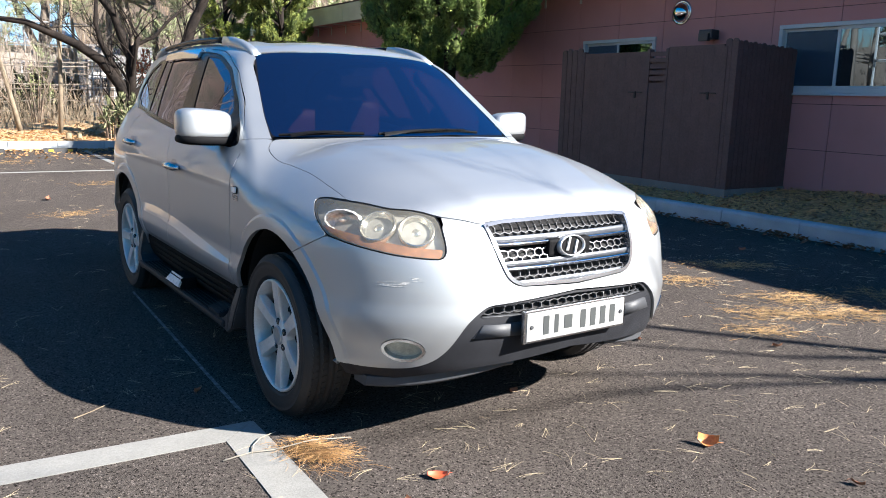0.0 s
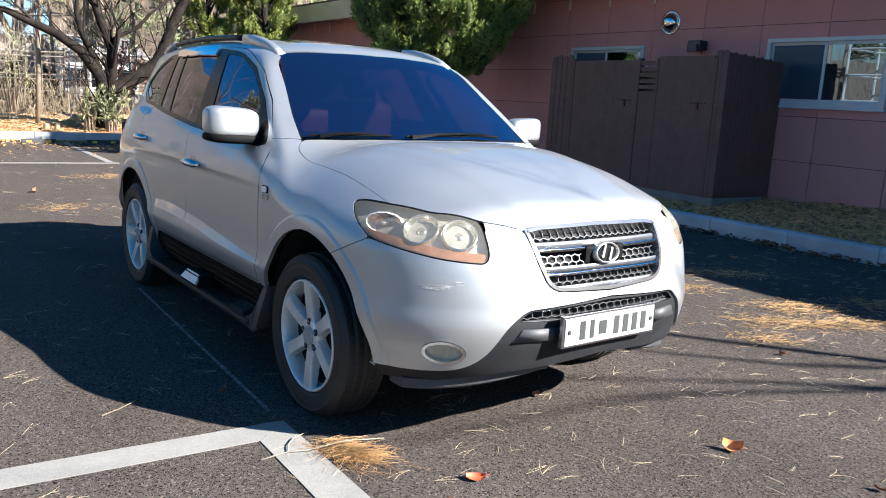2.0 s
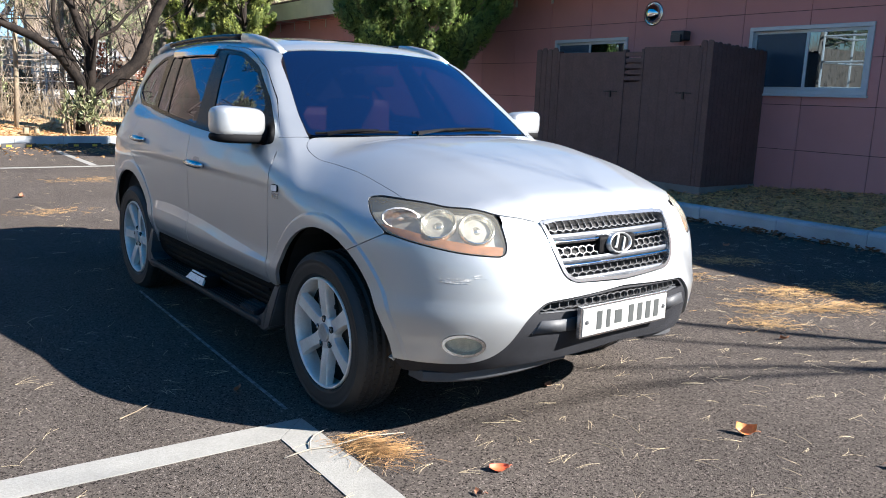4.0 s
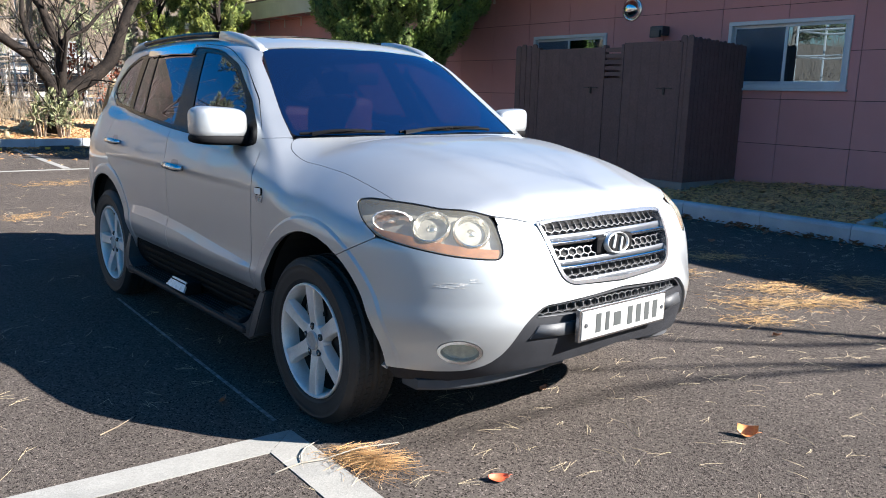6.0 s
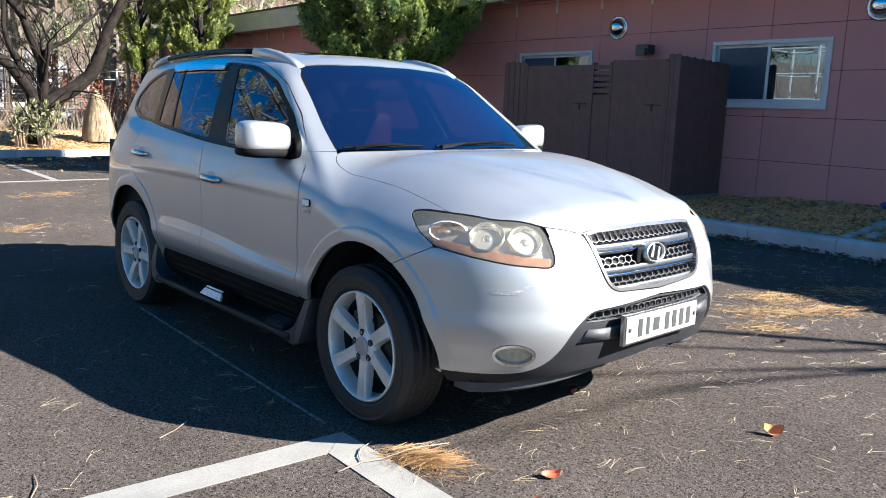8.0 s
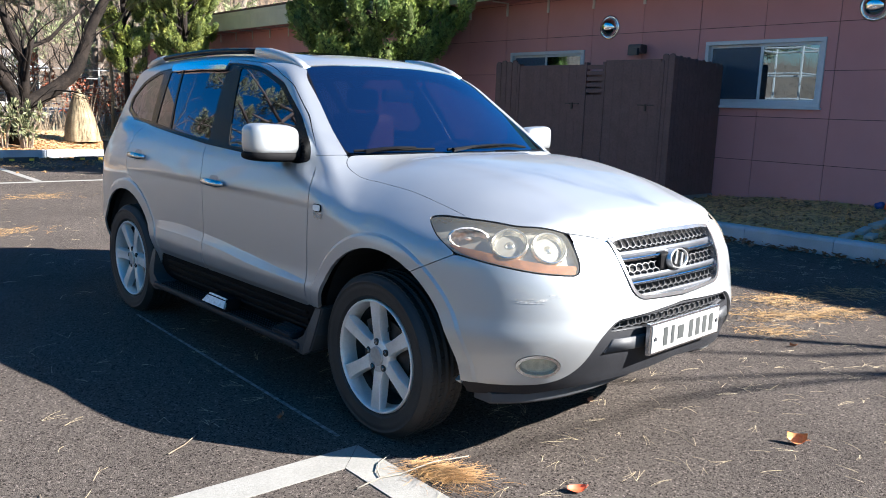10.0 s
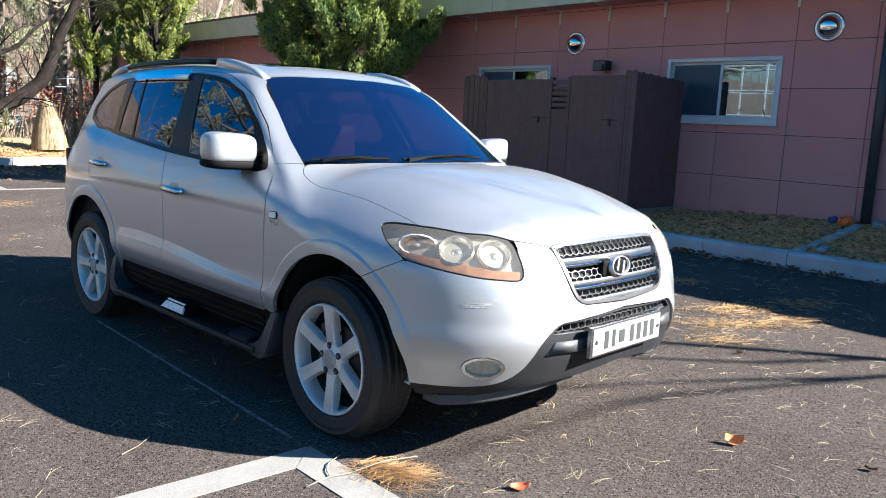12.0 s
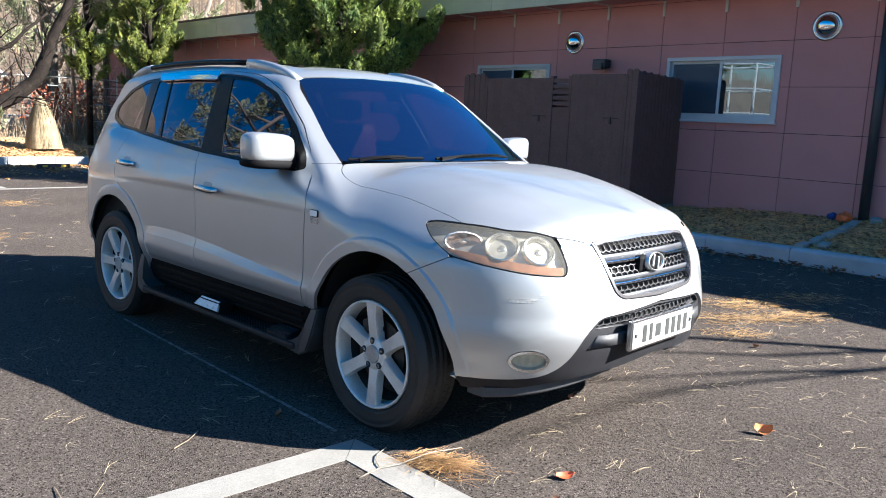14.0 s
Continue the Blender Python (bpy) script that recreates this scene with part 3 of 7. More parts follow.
# pillars and the roof's side, from bonnet to tail
cab_side = trace("side", [("s", 0.60, 1.235, R), ("s", 0.755, 1.375, R), ("s", 0.985, 1.535, R), ("s", 1.30, 1.648, 0.15), ("s", 1.70, 1.676), ("s", 1.69, 1.655), ("s", 2.4, 1.648), ("s", 2.77, 1.618, R), ("s", 3.0, 1.55, R), ("s", 3.17, 1.43, R),
                          ("s", 3.17, 1.40), ("s", 3.40, 1.33), ("s", 3.36, 1.50), ("s", 3.15, 1.63), ("t", -0.52, 2.9), ("t", -0.55, 2.4), ("t", -0.555, 1.8), ("t", -0.545, 1.3), ("t", -0.577, 1.10), ("t", -0.588, 1.05), ("t", -0.660, 0.83, R), ("t", -0.71, 0.64, R), ("t", -0.735, 0.485), ("s", 0.60, 1.19)])
both("roof_pillar", skin_mesh("side", shrink(cab_side, GAP * 0.5), step=0.010, depth=0.02), PAINT, car)
both("pillar_seal", skin_mesh("side", shrink(trace("side", [("s", 0.50, 1.03), ("s", 0.535, 1.10, R), ("s", 0.60, 1.21, R), ("s", 0.755, 1.355, R), ("s", 0.985, 1.515, R), ("s", 1.30, 1.630, 0.15), ("s", 1.70, 1.662), ("s", 1.70, 1.690), ("s", 1.30, 1.666, 0.15), ("s", 0.985, 1.555, R), ("s", 0.755, 1.395, R), ("s", 0.575, 1.245, R), ("s", 0.47, 1.10)]), 0.0), step=0.05, out=-0.012, depth=0), BLACK_TRIM, car)
roof_half = [(-0.575, 1.105, 0.02), (-0.545, 1.30, R), (-0.555, 1.8, R), (-0.55, 2.4, R), (-0.50, 3.2, 0.1)]
roof_line = [("t", 0, 1.012)] + [("t", -0.30, 1.035, R)] + [("t", *p) for p in roof_half] + [("t", 0, 3.30)] + [("t", -a, b, r) for a, b, r in roof_half[::-1]] + [("t", 0.30, 1.035, R)]
sunroof = trace("top", [("t", -0.40, 1.32, 0.05), ("t", 0.40, 1.32, 0.05), ("t", 0.40, 2.0, 0.05), ("t", -0.40, 2.0, 0.05)])
skin_object("roof", skin_mesh("top", trace("top", roof_line), (sunroof,), step=0.04), PAINT, car)
skin_object("sunroof", skin_mesh("top", shrink(sunroof, 0.004), step=0.05), SIDE_GLASS, car, "dark glass sunroof")
# windscreen
screen_half = [(-0.30, 1.025, R), (-0.575, 1.088, 0.04), (-0.660, 0.82, R), (-0.71, 0.62, R), (-0.724, 0.498, 0.03), (-0.50, 0.412, R), (-0.25, 0.342, R)]
screen_line = [("t", 0, 1.002)] + [("t", *p) for p in screen_half] + [("t", 0, 0.320)] + [("t", -a, b, r) for a, b, r in screen_half[::-1]]
line = trace("top", screen_line)
skin_object("windscreen", skin_mesh("top", shrink(line, -0.004), step=0.04, out=-0.004, depth=0), SCREEN_GLASS, car, "blue-tinted windscreen").visible_shadow = False
skin_object("windscreen_seal", skin_mesh("top", shrink(line, -0.014), (shrink(line, 0.017),), step=0.5, out=-0.006, depth=0.004), BLACK_TRIM, car)
cowl = [("t", 0, 0.330), ("t", -0.25, 0.352, R), ("t", -0.50, 0.420, R), ("t", -0.725, 0.505), ("t", -0.73, 0.473), ("t", -0.50, 0.378, R), ("t", -0.25, 0.305, R), ("t", 0, 0.280)]
near = trace("top", cowl, closed=False)
cowl_line = np.concatenate([near, (near * np.array([-1, 1]))[::-1]])
# side windows
dlo = trace("side", [("s", 0.61, 1.165, 0.02), ("s", 0.635, 1.23, R), ("s", 0.80, 1.375, R), ("s", 1.08, 1.545, R), ("s", 1.36, 1.63, 0.12), ("s", 1.8, 1.657, R), ("s", 2.4, 1.648, R), ("s", 2.77, 1.618, R), ("s", 3.0, 1.55, 0.08),
                     ("s", 3.17, 1.43, 0.05), ("s", 3.16, 1.35, 0.05), ("s", 2.9, 1.285, R), ("s", 2.48, 1.255, R), ("s", 1.85, 1.205, R), ("s", 1.63, 1.188), ("s", 1.10, 1.163), ("s", 0.68, 1.148)])
PANES = (("front_window", [(1.60, 1.625, 0.02), (1.38, 1.612, 0.1), (1.10, 1.525, 0.05), (0.90, 1.405, 0.05), (0.82, 1.33, 0.02), (0.90, 1.18, 0.01), (1.10, 1.184), (1.40, 1.197, 0.01)]),
         ("rear_window", [(1.755, 1.625, 0.015), (1.64, 1.21, 0.01), (1.85, 1.226), (2.19, 1.253, 0.01), (2.36, 1.62, 0.015)]),
         ("rear_window_fixed", [(2.385, 1.62, 0.01), (2.215, 1.256, 0.01), (2.46, 1.278, 0.01), (2.56, 1.61, 0.02)]),
         ("quarter_window", [(2.68, 1.61, 0.02), (2.56, 1.287, 0.01), (2.89, 1.308, 0.05), (3.12, 1.366, 0.05), (3.135, 1.43, 0.04), (2.98, 1.535, 0.06), (2.78, 1.595, 0.03)]))
lines = [trace("side", [("s", *p) for p in pts]) for _, pts in PANES]
both("window_surround", skin_mesh("side", shrink(dlo, 0.001), lines, out=-0.003), BLACK_TRIM, car, "gloss black pillar trim")
for (name, _), line in zip(PANES, lines):
    for ob in both(name, skin_mesh("side", shrink(line, 0.001), step=0.04, out=-0.007, depth=0), SIDE_GLASS, car, "dark tinted side window"):
        ob.visible_shadow = False


# ---- wheels ----
CAP_GREY = material("cap_grey", (0.50, 0.49, 0.48), 0.4, 0.6, vary=0.2, scale=60)
# inside of the rims, with the shade behind the spokes in its colour
RIM_SHADE = material("rim_shade", (0.020, 0.019, 0.018), 0.8, 0.0, vary=0.3, scale=14)


def wheel(m, side, phase):
    """side -1: outer face towards -x. phase: degrees by which the spokes stand turned."""
    w = new("wheel")
    w.parent = car
    w.matrix_basis = m
    turn = pose(0, 0, 0, 0, 90 * side, 0)   # local z of the lathe points outwards
    bm = bmesh.new()
    prof = [(0.252, 0.085), (0.258, 0.096), (0.268, 0.1045), (0.271, 0.1085), (0.276, 0.1090), (0.279, 0.1085), (0.300, 0.1150), (0.318, 0.1165), (0.329, 0.1140), (0.332, 0.1175), (0.337, 0.1165), (0.340, 0.1105), (0.352, 0.103), (0.362, 0.094)]
    edge = [(0.366, 0.084), (0.367, 0.062), (0.359, 0.060), (0.359, 0.051), (0.3685, 0.049), (0.3690, 0.022), (0.361, 0.020), (0.361, 0.010), (0.3695, 0.008)]
    full = prof + edge
    full += [(r, -h) for r, h in full[::-1]]
    lathe(bm, full, 72, turn)
    bmesh.ops.recalc_face_normals(bm, faces=bm.faces)
    part("tyre", bm, RUBBER, w, smooth=True)
    bm = bmesh.new()
    for k in range(72):
        a = k * math.tau / 72
        for h0, h1 in ((0.064, 0.090), (-0.090, -0.064), (0.024, 0.046), (-0.046, -0.024)):
            box(bm, 0.362, 0.3712 - (0.004 if abs(h0) > 0.06 else 0), -0.0115, 0.0115, h0, h1, 0, turn @ pose(0, 0, 0, 0, 0, math.degrees(a)) @ pose(0, 0, 0, 10, 0, 0))
    tagged(part("tread", bm, RUBBER, w), kind="stuff")
    turn = turn @ Matrix.Diagonal((1.018, 1.018, 1, 1))
    bm = bmesh.new()
    lathe(bm, [(0.251, 0.096), (0.250, 0.104), (0.246, 0.108), (0.241, 0.106), (0.237, 0.097), (0.233, 0.080), (0.229, 0.050), (0.226, 0.030)], 72, turn)
    bmesh.ops.recalc_face_normals(bm, faces=bm.faces)
    rim = part("rim", bm, ALLOY, w, smooth=True)
    # barrel, closed by an added disc that keeps the spoke gaps dark
    bm = bmesh.new()
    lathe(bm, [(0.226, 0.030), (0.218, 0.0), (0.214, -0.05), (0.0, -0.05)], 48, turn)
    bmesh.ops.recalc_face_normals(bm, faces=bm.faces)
    part("barrel", bm, RIM_SHADE, rim, "inside of the rim, coloured dark for the shade behind the spokes")
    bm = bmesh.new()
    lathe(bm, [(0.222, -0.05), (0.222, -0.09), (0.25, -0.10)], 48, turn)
    part("inner_flange", bm, RIM_SHADE, rim)
    for k in range(6):
        bm = bmesh.new()
        sec = [(0.040, 0.076, 0.0418, 0.045), (0.070, 0.083, 0.0323, 0.045), (0.095, 0.088, 0.0288, 0.045), (0.13, 0.093, 0.0279, 0.048), (0.175, 0.0975, 0.0297, 0.055), (0.210, 0.100, 0.0327, 0.064), (0.243, 0.1005, 0.0370, 0.078)]
        rings = []
        for r, h, hw, hb in sec:
            rings.append([bm.verts.new(q) for q in ((r, -hw * 1.10, hb), (r, -hw, h - 0.010), (r, -hw * 0.93, h - 0.002), (r, -hw * 0.86, h), (r, 0.0, h - 0.0015), (r, hw * 0.86, h), (r, hw * 0.93, h - 0.002), (r, hw, h - 0.010), (r, hw * 1.10, hb))])
        for a, b in zip(rings, rings[1:]):
            for i in range(9):
                bm.faces.new((a[i], a[(i + 1) % 9], b[(i + 1) % 9], b[i]))
        bm.faces.new(rings[0])
        bm.faces.new(rings[-1][::-1])
        bmesh.ops.recalc_face_normals(bm, faces=bm.faces)
        bmesh.ops.transform(bm, matrix=turn @ pose(0, 0, 0, 0, 0, 60 * k + phase), verts=bm.verts)
        part("spoke", bm, ALLOY, w)
    bm = bmesh.new()
    lathe(bm, [(0.080, 0.045), (0.079, 0.074), (0.073, 0.083), (0.062, 0.087), (0.043, 0.088)], 40, turn)
    bmesh.ops.recalc_face_normals(bm, faces=bm.faces)
    hub = part("hub", bm, ALLOY, w, smooth=True)
    bm = bmesh.new()
    lathe(bm, [(0.043, 0.070), (0.0425, 0.094), (0.039, 0.098), (0.035, 0.098), (0.034, 0.0955), (0.0, 0.0955)], 40, turn)
    bmesh.ops.recalc_face_normals(bm, faces=bm.faces)
    part("centre_cap", bm, CAP_GREY, hub)
    for k in range(5):
        at = turn @ pose(0.0615 * math.cos((k + 0.1) * math.tau / 5), 0.0615 * math.sin((k + 0.1) * math.tau / 5), 0)
        # slightly raised dark disc stands in for the shade in the hole
        bm = bmesh.new()
        lathe(bm, [(0.0155, 0.06), (0.0155, 0.0885), (0.0, 0.0885)], 18, at)
        part("bolt_hole", bm, DARK, hub)
        bm = bmesh.new()
        lathe(bm, [(0.0085, 0.085), (0.0085, 0.0915), (0.0065, 0.0930), (0.0, 0.0930)], 6, at @ pose(0, 0, 0, 0, 0, 17 * k))
        part("wheel_nut", bm, SATIN, hub)
    bm = bmesh.new()
    lathe(bm, [(0.155, 0.02), (0.155, 0.035), (0.07, 0.035), (0.07, 0.05)], 48, turn)
    part("brake_disc", bm, STEEL, w)
    bm = bmesh.new()
    box(bm, 0.09, 0.165, -0.07, 0.07, 0.0, 0.055, 0.01, turn @ pose(0, 0, 0, 0, 0, 20))
    part("brake_caliper", bm, STEEL, w)
    return w


for x, side in ((-0.826, -1), (0.826, 1)):
    for y in (0.008, 2.705):
        wheel(pose(x, y, 0.352), side, 2 if y < 1 else 30)
# wheel housings and the dark floor under the cabin
bm = bmesh.new()
box(bm, -0.62, 0.62, -0.42, 3.4, 0.30, 0.50)
box(bm, -0.80, 0.80, 0.46, 2.18, 0.24, 0.46)
part("underbody", bm, DARK, car)
for x in (-1, 1):
    for y in (0.0, 2.70):
        bm = bmesh.new()
        pts = [(0.47 * math.cos(radians(a)), 0.47 * math.sin(radians(a))) for a in range(-10, 191, 10)]
        vs = [[bm.verts.new((xx if not (y < 1 and p[0] < -0.2) else min(abs(xx), 0.80) * x, y - 0.03 + p[0], 0.395 + p[1])) for p in pts] for xx in (x * 0.60, x * 0.895)]
        for i in range(len(pts) - 1):
            bm.faces.new((vs[0][i], vs[0][i + 1], vs[1][i + 1], vs[1][i]))
        bm.faces.new(vs[0])
        part("wheel_liner", bm, DARK, car)


# ---- car: lamps, grille, trim ----
MID = -0.9 * math.pi / 2


def far_line(line):
    """A nose line of the near side, folded to the far side."""
    q = line[::-1].copy()
    q[:, 0] = 2 * MID - q[:, 0]
    return q


def ring_at(bm, c, n, prof, steps=32, squash=1.0):
    """A turned shape at c whose axis points along n."""
    q = Vector(n).to_track_quat("Z", "Y").to_matrix().to_4x4()
    lathe(bm, prof, steps, Matrix.Translation(c) @ q @ Matrix.Diagonal((1, squash, 1, 1)))


lamp_line = trace("side", LAMP_LINE)
amber_line = trace("side", [("f", -0.880, 0.883, 0.01), ("f", -0.84, 0.863, R), ("f", -0.738, 0.837, R), ("f", -0.646, 0.827, R), ("f", -0.592, 0.824, 0.01), ("f", -0.578, 0.856, 0.01), ("f", -0.646, 0.860, R), ("f", -0.738, 0.874, R), ("f", -0.84, 0.902, R), ("f", -0.888, 0.914, 0.01)])
for far in (False, True):
    lamp = skin_object("headlamp", skin_mesh("side", shrink(lamp_line, 0.002), step=0.02, out=-0.003, depth=0.0), LAMP_GLASS, car, "clear headlamp cover, slightly yellowed", far)
    lamp.visible_shadow = False
    skin_object("bezel", skin_mesh("side", shrink(lamp_line, 0.0002), (shrink(lamp_line, 0.0028),), step=0.5, out=-0.002, depth=0.006), BLACK_TRIM, lamp, "", far)
    skin_object("lamp_bed", skin_mesh("side", shrink(lamp_line, 0.001), step=0.02, out=-0.030, depth=-0.026), LAMP_BED, lamp, "", far)
    skin_object("indicator", skin_mesh("side", amber_line, step=0.02, out=-0.008, depth=0.02), AMBER, lamp, "amber indicator strip", far)
    for fx, fz, r in ((-0.760, 0.941, 0.064), (-0.649, 0.928, 0.062)):
        c = lift("front", np.array([[fx, fz]]))
        n = skin_normal(c)[0]
        c = Vector(c[0] - n * 0.017)
        bm = bmesh.new()
        ring_at(bm, c, n, [(r + 0.010, -0.02), (r + 0.009, 0.002), (r + 0.005, 0.006), (r + 0.001, 0.003), (r, -0.003)])
        bmesh.ops.recalc_face_normals(bm, faces=bm.faces)
        ob = part("lamp_ring", bm, REFLECT, lamp, smooth=True)
        bm = bmesh.new()
        ring_at(bm, c, n, [(r, -0.003), (r * 0.86, -0.016), (r * 0.55, -0.028), (r * 0.34, -0.030), (r * 0.33, -0.016), (r * 0.2, -0.009), (0.0, -0.007)])
        bmesh.ops.recalc_face_normals(bm, faces=bm.faces)
        ob2 = part("reflector", bm, REFLECT, lamp, smooth=True)
        if far:
            for o in (ob, ob2):
                o.data.transform(Matrix.Diagonal((-1, 1, 1, 1)))
                o.data.flip_normals()
    bm = bmesh.new()
    ring_at(bm, (-0.826, -0.445, 0.935), (-0.80, -0.62, 0.05), [(0.086, -0.006), (0.078, 0.004), (0.070, -0.004), (0.045, -0.018), (0.016, -0.022), (0.015, 0.0), (0.0, 0.004)], 13, 0.52)
    bmesh.ops.recalc_face_normals(bm, faces=bm.faces)
    ob = part("side_reflector", bm, FACET, lamp, "faceted pale reflector")
    if far:
        ob.data.transform(Matrix.Diagonal((-1, 1, 1, 1)))
        ob.data.flip_normals()
    # fog lamp
    fog = skin_object("fog_lamp", skin_mesh("side", shrink(fog_hole, 0.013), step=0.02, out=-0.014, depth=0), LAMP_GLASS, car, "round fog lamp with clear lens", far)
    skin_object("fog_bed", skin_mesh("side", shrink(fog_hole, 0.012), step=0.02, out=-0.021, depth=0), FOG_BED, fog, "", far)
    skin_object("fog_ring", skin_mesh("side", shrink(fog_hole, 0.002), (shrink(fog_hole, 0.013),), step=0.5, out=0.003, depth=0.05), SATIN, fog, "", far)

# grille
FRAME = material("grille_chrome", (0.42, 0.42, 0.43), 0.25, 0.85, vary=0.05, scale=20)
MESH_GREY = material("mesh_grey", (0.115, 0.117, 0.124), 0.4, 0.4, vary=0.15, scale=20)
BAR_GREY = material("bar_grey", (0.22, 0.23, 0.25), 0.3, 0.7, vary=0.1, scale=12)
g_half = trace("side", [("f", *p) for p in GRILLE_HALF] + [("f", 0, 0.690)], closed=False)
g_top = trace("side", [("f", 0, 0.958), ("f", -0.31, 0.953), ("f", -0.385, 0.943)], closed=False)
gh = np.concatenate([g_top, g_half])
gh = gh[np.r_[True, np.linalg.norm(np.diff(gh, axis=0), axis=1) > 0.004]]
grille_line = np.concatenate([gh, far_line(gh)[1:-1]])
grille = skin_object("grille", skin_mesh("side", shrink(grille_line, 0.002), (shrink(grille_line, 0.016),), step=0.5, out=0.005, depth=0.05), FRAME, car, "chrome-framed grille with honeycomb mesh")
skin_object("grille_back", skin_mesh("side", shrink(grille_line, 0.004), out=-0.055, depth=0), DARK, grille)


def half_width(z):
    """Half the grille's inside width at height z, as a chart distance from the middle."""
    z = np.asarray(z)
    x = np.interp(z, [0.704, 0.733, 0.80, 0.878, 0.938], [0.295, 0.343, 0.370, 0.386, 0.394])
    p = lift("front", np.stack([-x.reshape(-1), z.reshape(-1)], 1))
    return (to_side(p)[:, 0] - MID)


def band(z0, z1, inset):
    """A strip across the whole grille between two heights."""
    zs = np.array([z0, z1])
    w = half_width(zs) - inset
    return outline([(MID - w[0], z0), (MID + w[0], z0), (MID + w[1], z1), (MID - w[1], z1)], 0.03)


def bulged(data, z0, z1, rise):
    """A strip of skin swelled into a rounded bar."""
    v, f, n = data
    t = np.clip((v[:, 2] - (z0 + z1) / 2) / ((z1 - z0) / 2), -1, 1)
    v = v.copy()
    v[:, 1] -= rise * (1 - t * t)
    n = n.copy()
    n[:, 2] += 4 * rise / (z1 - z0) * t
    return v, f, n / np.linalg.norm(n, axis=1, keepdims=True)


for z0, z1, lip in ((0.871, 0.900, 0.857), (0.779, 0.804, 0.765), (0.703, 0.726, None)):
    bar = skin_object("grille_bar", bulged(skin_mesh("side", band(z0, z1, 0.011), step=0.012, out=-0.016, depth=0.04), z0, z1, 0.006), BAR_GREY, grille, "broad grey grille bar")
    if lip:
        skin_object("chrome_lip", bulged(skin_mesh("side", band(lip, z0, 0.013), step=0.006, out=-0.006, depth=0.03), lip, z0, 0.008), CHROME, grille, "bright chrome edge under the bar")


def honeycomb(name, line, cell, out, parent, width=0.0032, deep=0.012):
    """Hexagon bars on the skin, kept inside line."""
    lo, hi = line.min(0), line.max(0)
    h = cell * 0.62
    segs = []
    rows = int((hi[1] - lo[1]) / h) + 3
    cols = int((hi[0] - lo[0]) / cell) + 3
    for r in range(rows):
        for c in range(cols):
            x, z = lo[0] + (c + 0.5 * (r % 2)) * cell, lo[1] + r * h
            k = [(x, z + h * 0.62), (x + cell / 2, z + h * 0.34), (x + cell / 2, z - h * 0.34)]
            segs += [(k[0], k[1]), (k[1], k[2]), ((x - cell / 2, z + h * 0.34), k[0])]
    a, b = np.array([s[0] for s in segs]), np.array([s[1] for s in segs])
    ok = inside(line, (a + b) / 2)
    a, b = a[ok], b[ok]
    verts, faces = [], []
    t = (b - a) / np.linalg.norm(b - a, axis=1, keepdims=True)
    s = np.stack([-t[:, 1], t[:, 0]], 1) * width / 2
    corners = [on_side(q) for q in (a - s, b - s, b + s, a + s)]
    nm = skin_normal(corners[0])
    for i in range(len(a)):
        q = [corners[j][i] + nm[i] * out for j in range(4)]
        k = len(verts)
        verts += q + [p - nm[i] * deep for p in q]
        faces += [(k, k + 3, k + 2, k + 1)] + [(k + j, k + (j + 1) % 4, k + 4 + (j + 1) % 4, k + 4 + j) for j in range(4)]
    raw(name, verts, faces, MESH_GREY, parent, "honeycomb mesh")


for z0, z1 in ((0.902, 0.940), (0.806, 0.853), (0.727, 0.763)):
    honeycomb("grille_mesh", band(z0, z1, 0.012), 0.042, -0.024, grille)
# emblem: a plain oval ring with a slanted bar, on a dark plate
bm = bmesh.new()
EM = Matrix.Translation((-0.006, -0.888, 0.840)) @ Matrix(((1, 0, 0), (0, 0.16, -1), (0, 1, 0.16))).to_4x4()
OVAL = Matrix.Diagonal((1, 0.60, 1, 1))
lathe(bm, [(0.071, -0.03), (0.071, 0.008), (0.067, 0.014), (0.062, 0.010), (0.060, 0.0)], 44, EM @ OVAL)
bmesh.ops.recalc_face_normals(bm, faces=bm.faces)
EMBLEM = material("emblem_silver", (0.74, 0.74, 0.74), 0.28, 0.8, vary=0.08, scale=40)
emblem = part("emblem", bm, EMBLEM, grille, "oval chrome badge", smooth=True)
bm = bmesh.new()
lathe(bm, [(0.062, 0.002), (0.0, 0.003)], 44, EM @ OVAL)
bmesh.ops.recalc_face_normals(bm, faces=bm.faces)
part("emblem_plate", bm, DARK_CLAD, emblem)
for x in (-0.021, 0.021):
    bm = bmesh.new()
    box(bm, x - 0.0062, x + 0.0062, -0.029, 0.029, 0.0, 0.012, 0.003, EM @ pose(0, 0, 0, 0, 0, -20))
    part("emblem_bar", bm, EMBLEM, emblem)
bm = bmesh.new()
box(bm, -0.115, 0.115, -0.878, -0.82, 0.798, 0.870, 0.012)
part("emblem_base", bm, DARK_CLAD, grille)

# lower bumper
low = trace("side", [("f", 0, 0.658)] + [("f", *p) for p in LOW_HALF[::-1]] + [("s", -0.465, 0.325), ("f", -0.83, 0.300), ("f", -0.745, 0.310, R), ("f", -0.615, 0.354, R), ("f", -0.46, 0.380, R), ("f", 0, 0.412)], closed=False)
low = low[np.r_[True, np.linalg.norm(np.diff(low, axis=0), axis=1) > 0.004]]
low_line = np.concatenate([low, far_line(low)[1:-1]])
i_half = trace("side", [("f", 0, 0.648), ("f", -0.425, 0.632, 0.02), ("f", -0.475, 0.592, 0.02), ("f", 0, 0.590)], closed=False)
intake_line = np.concatenate([i_half, far_line(i_half)[1:-1]])
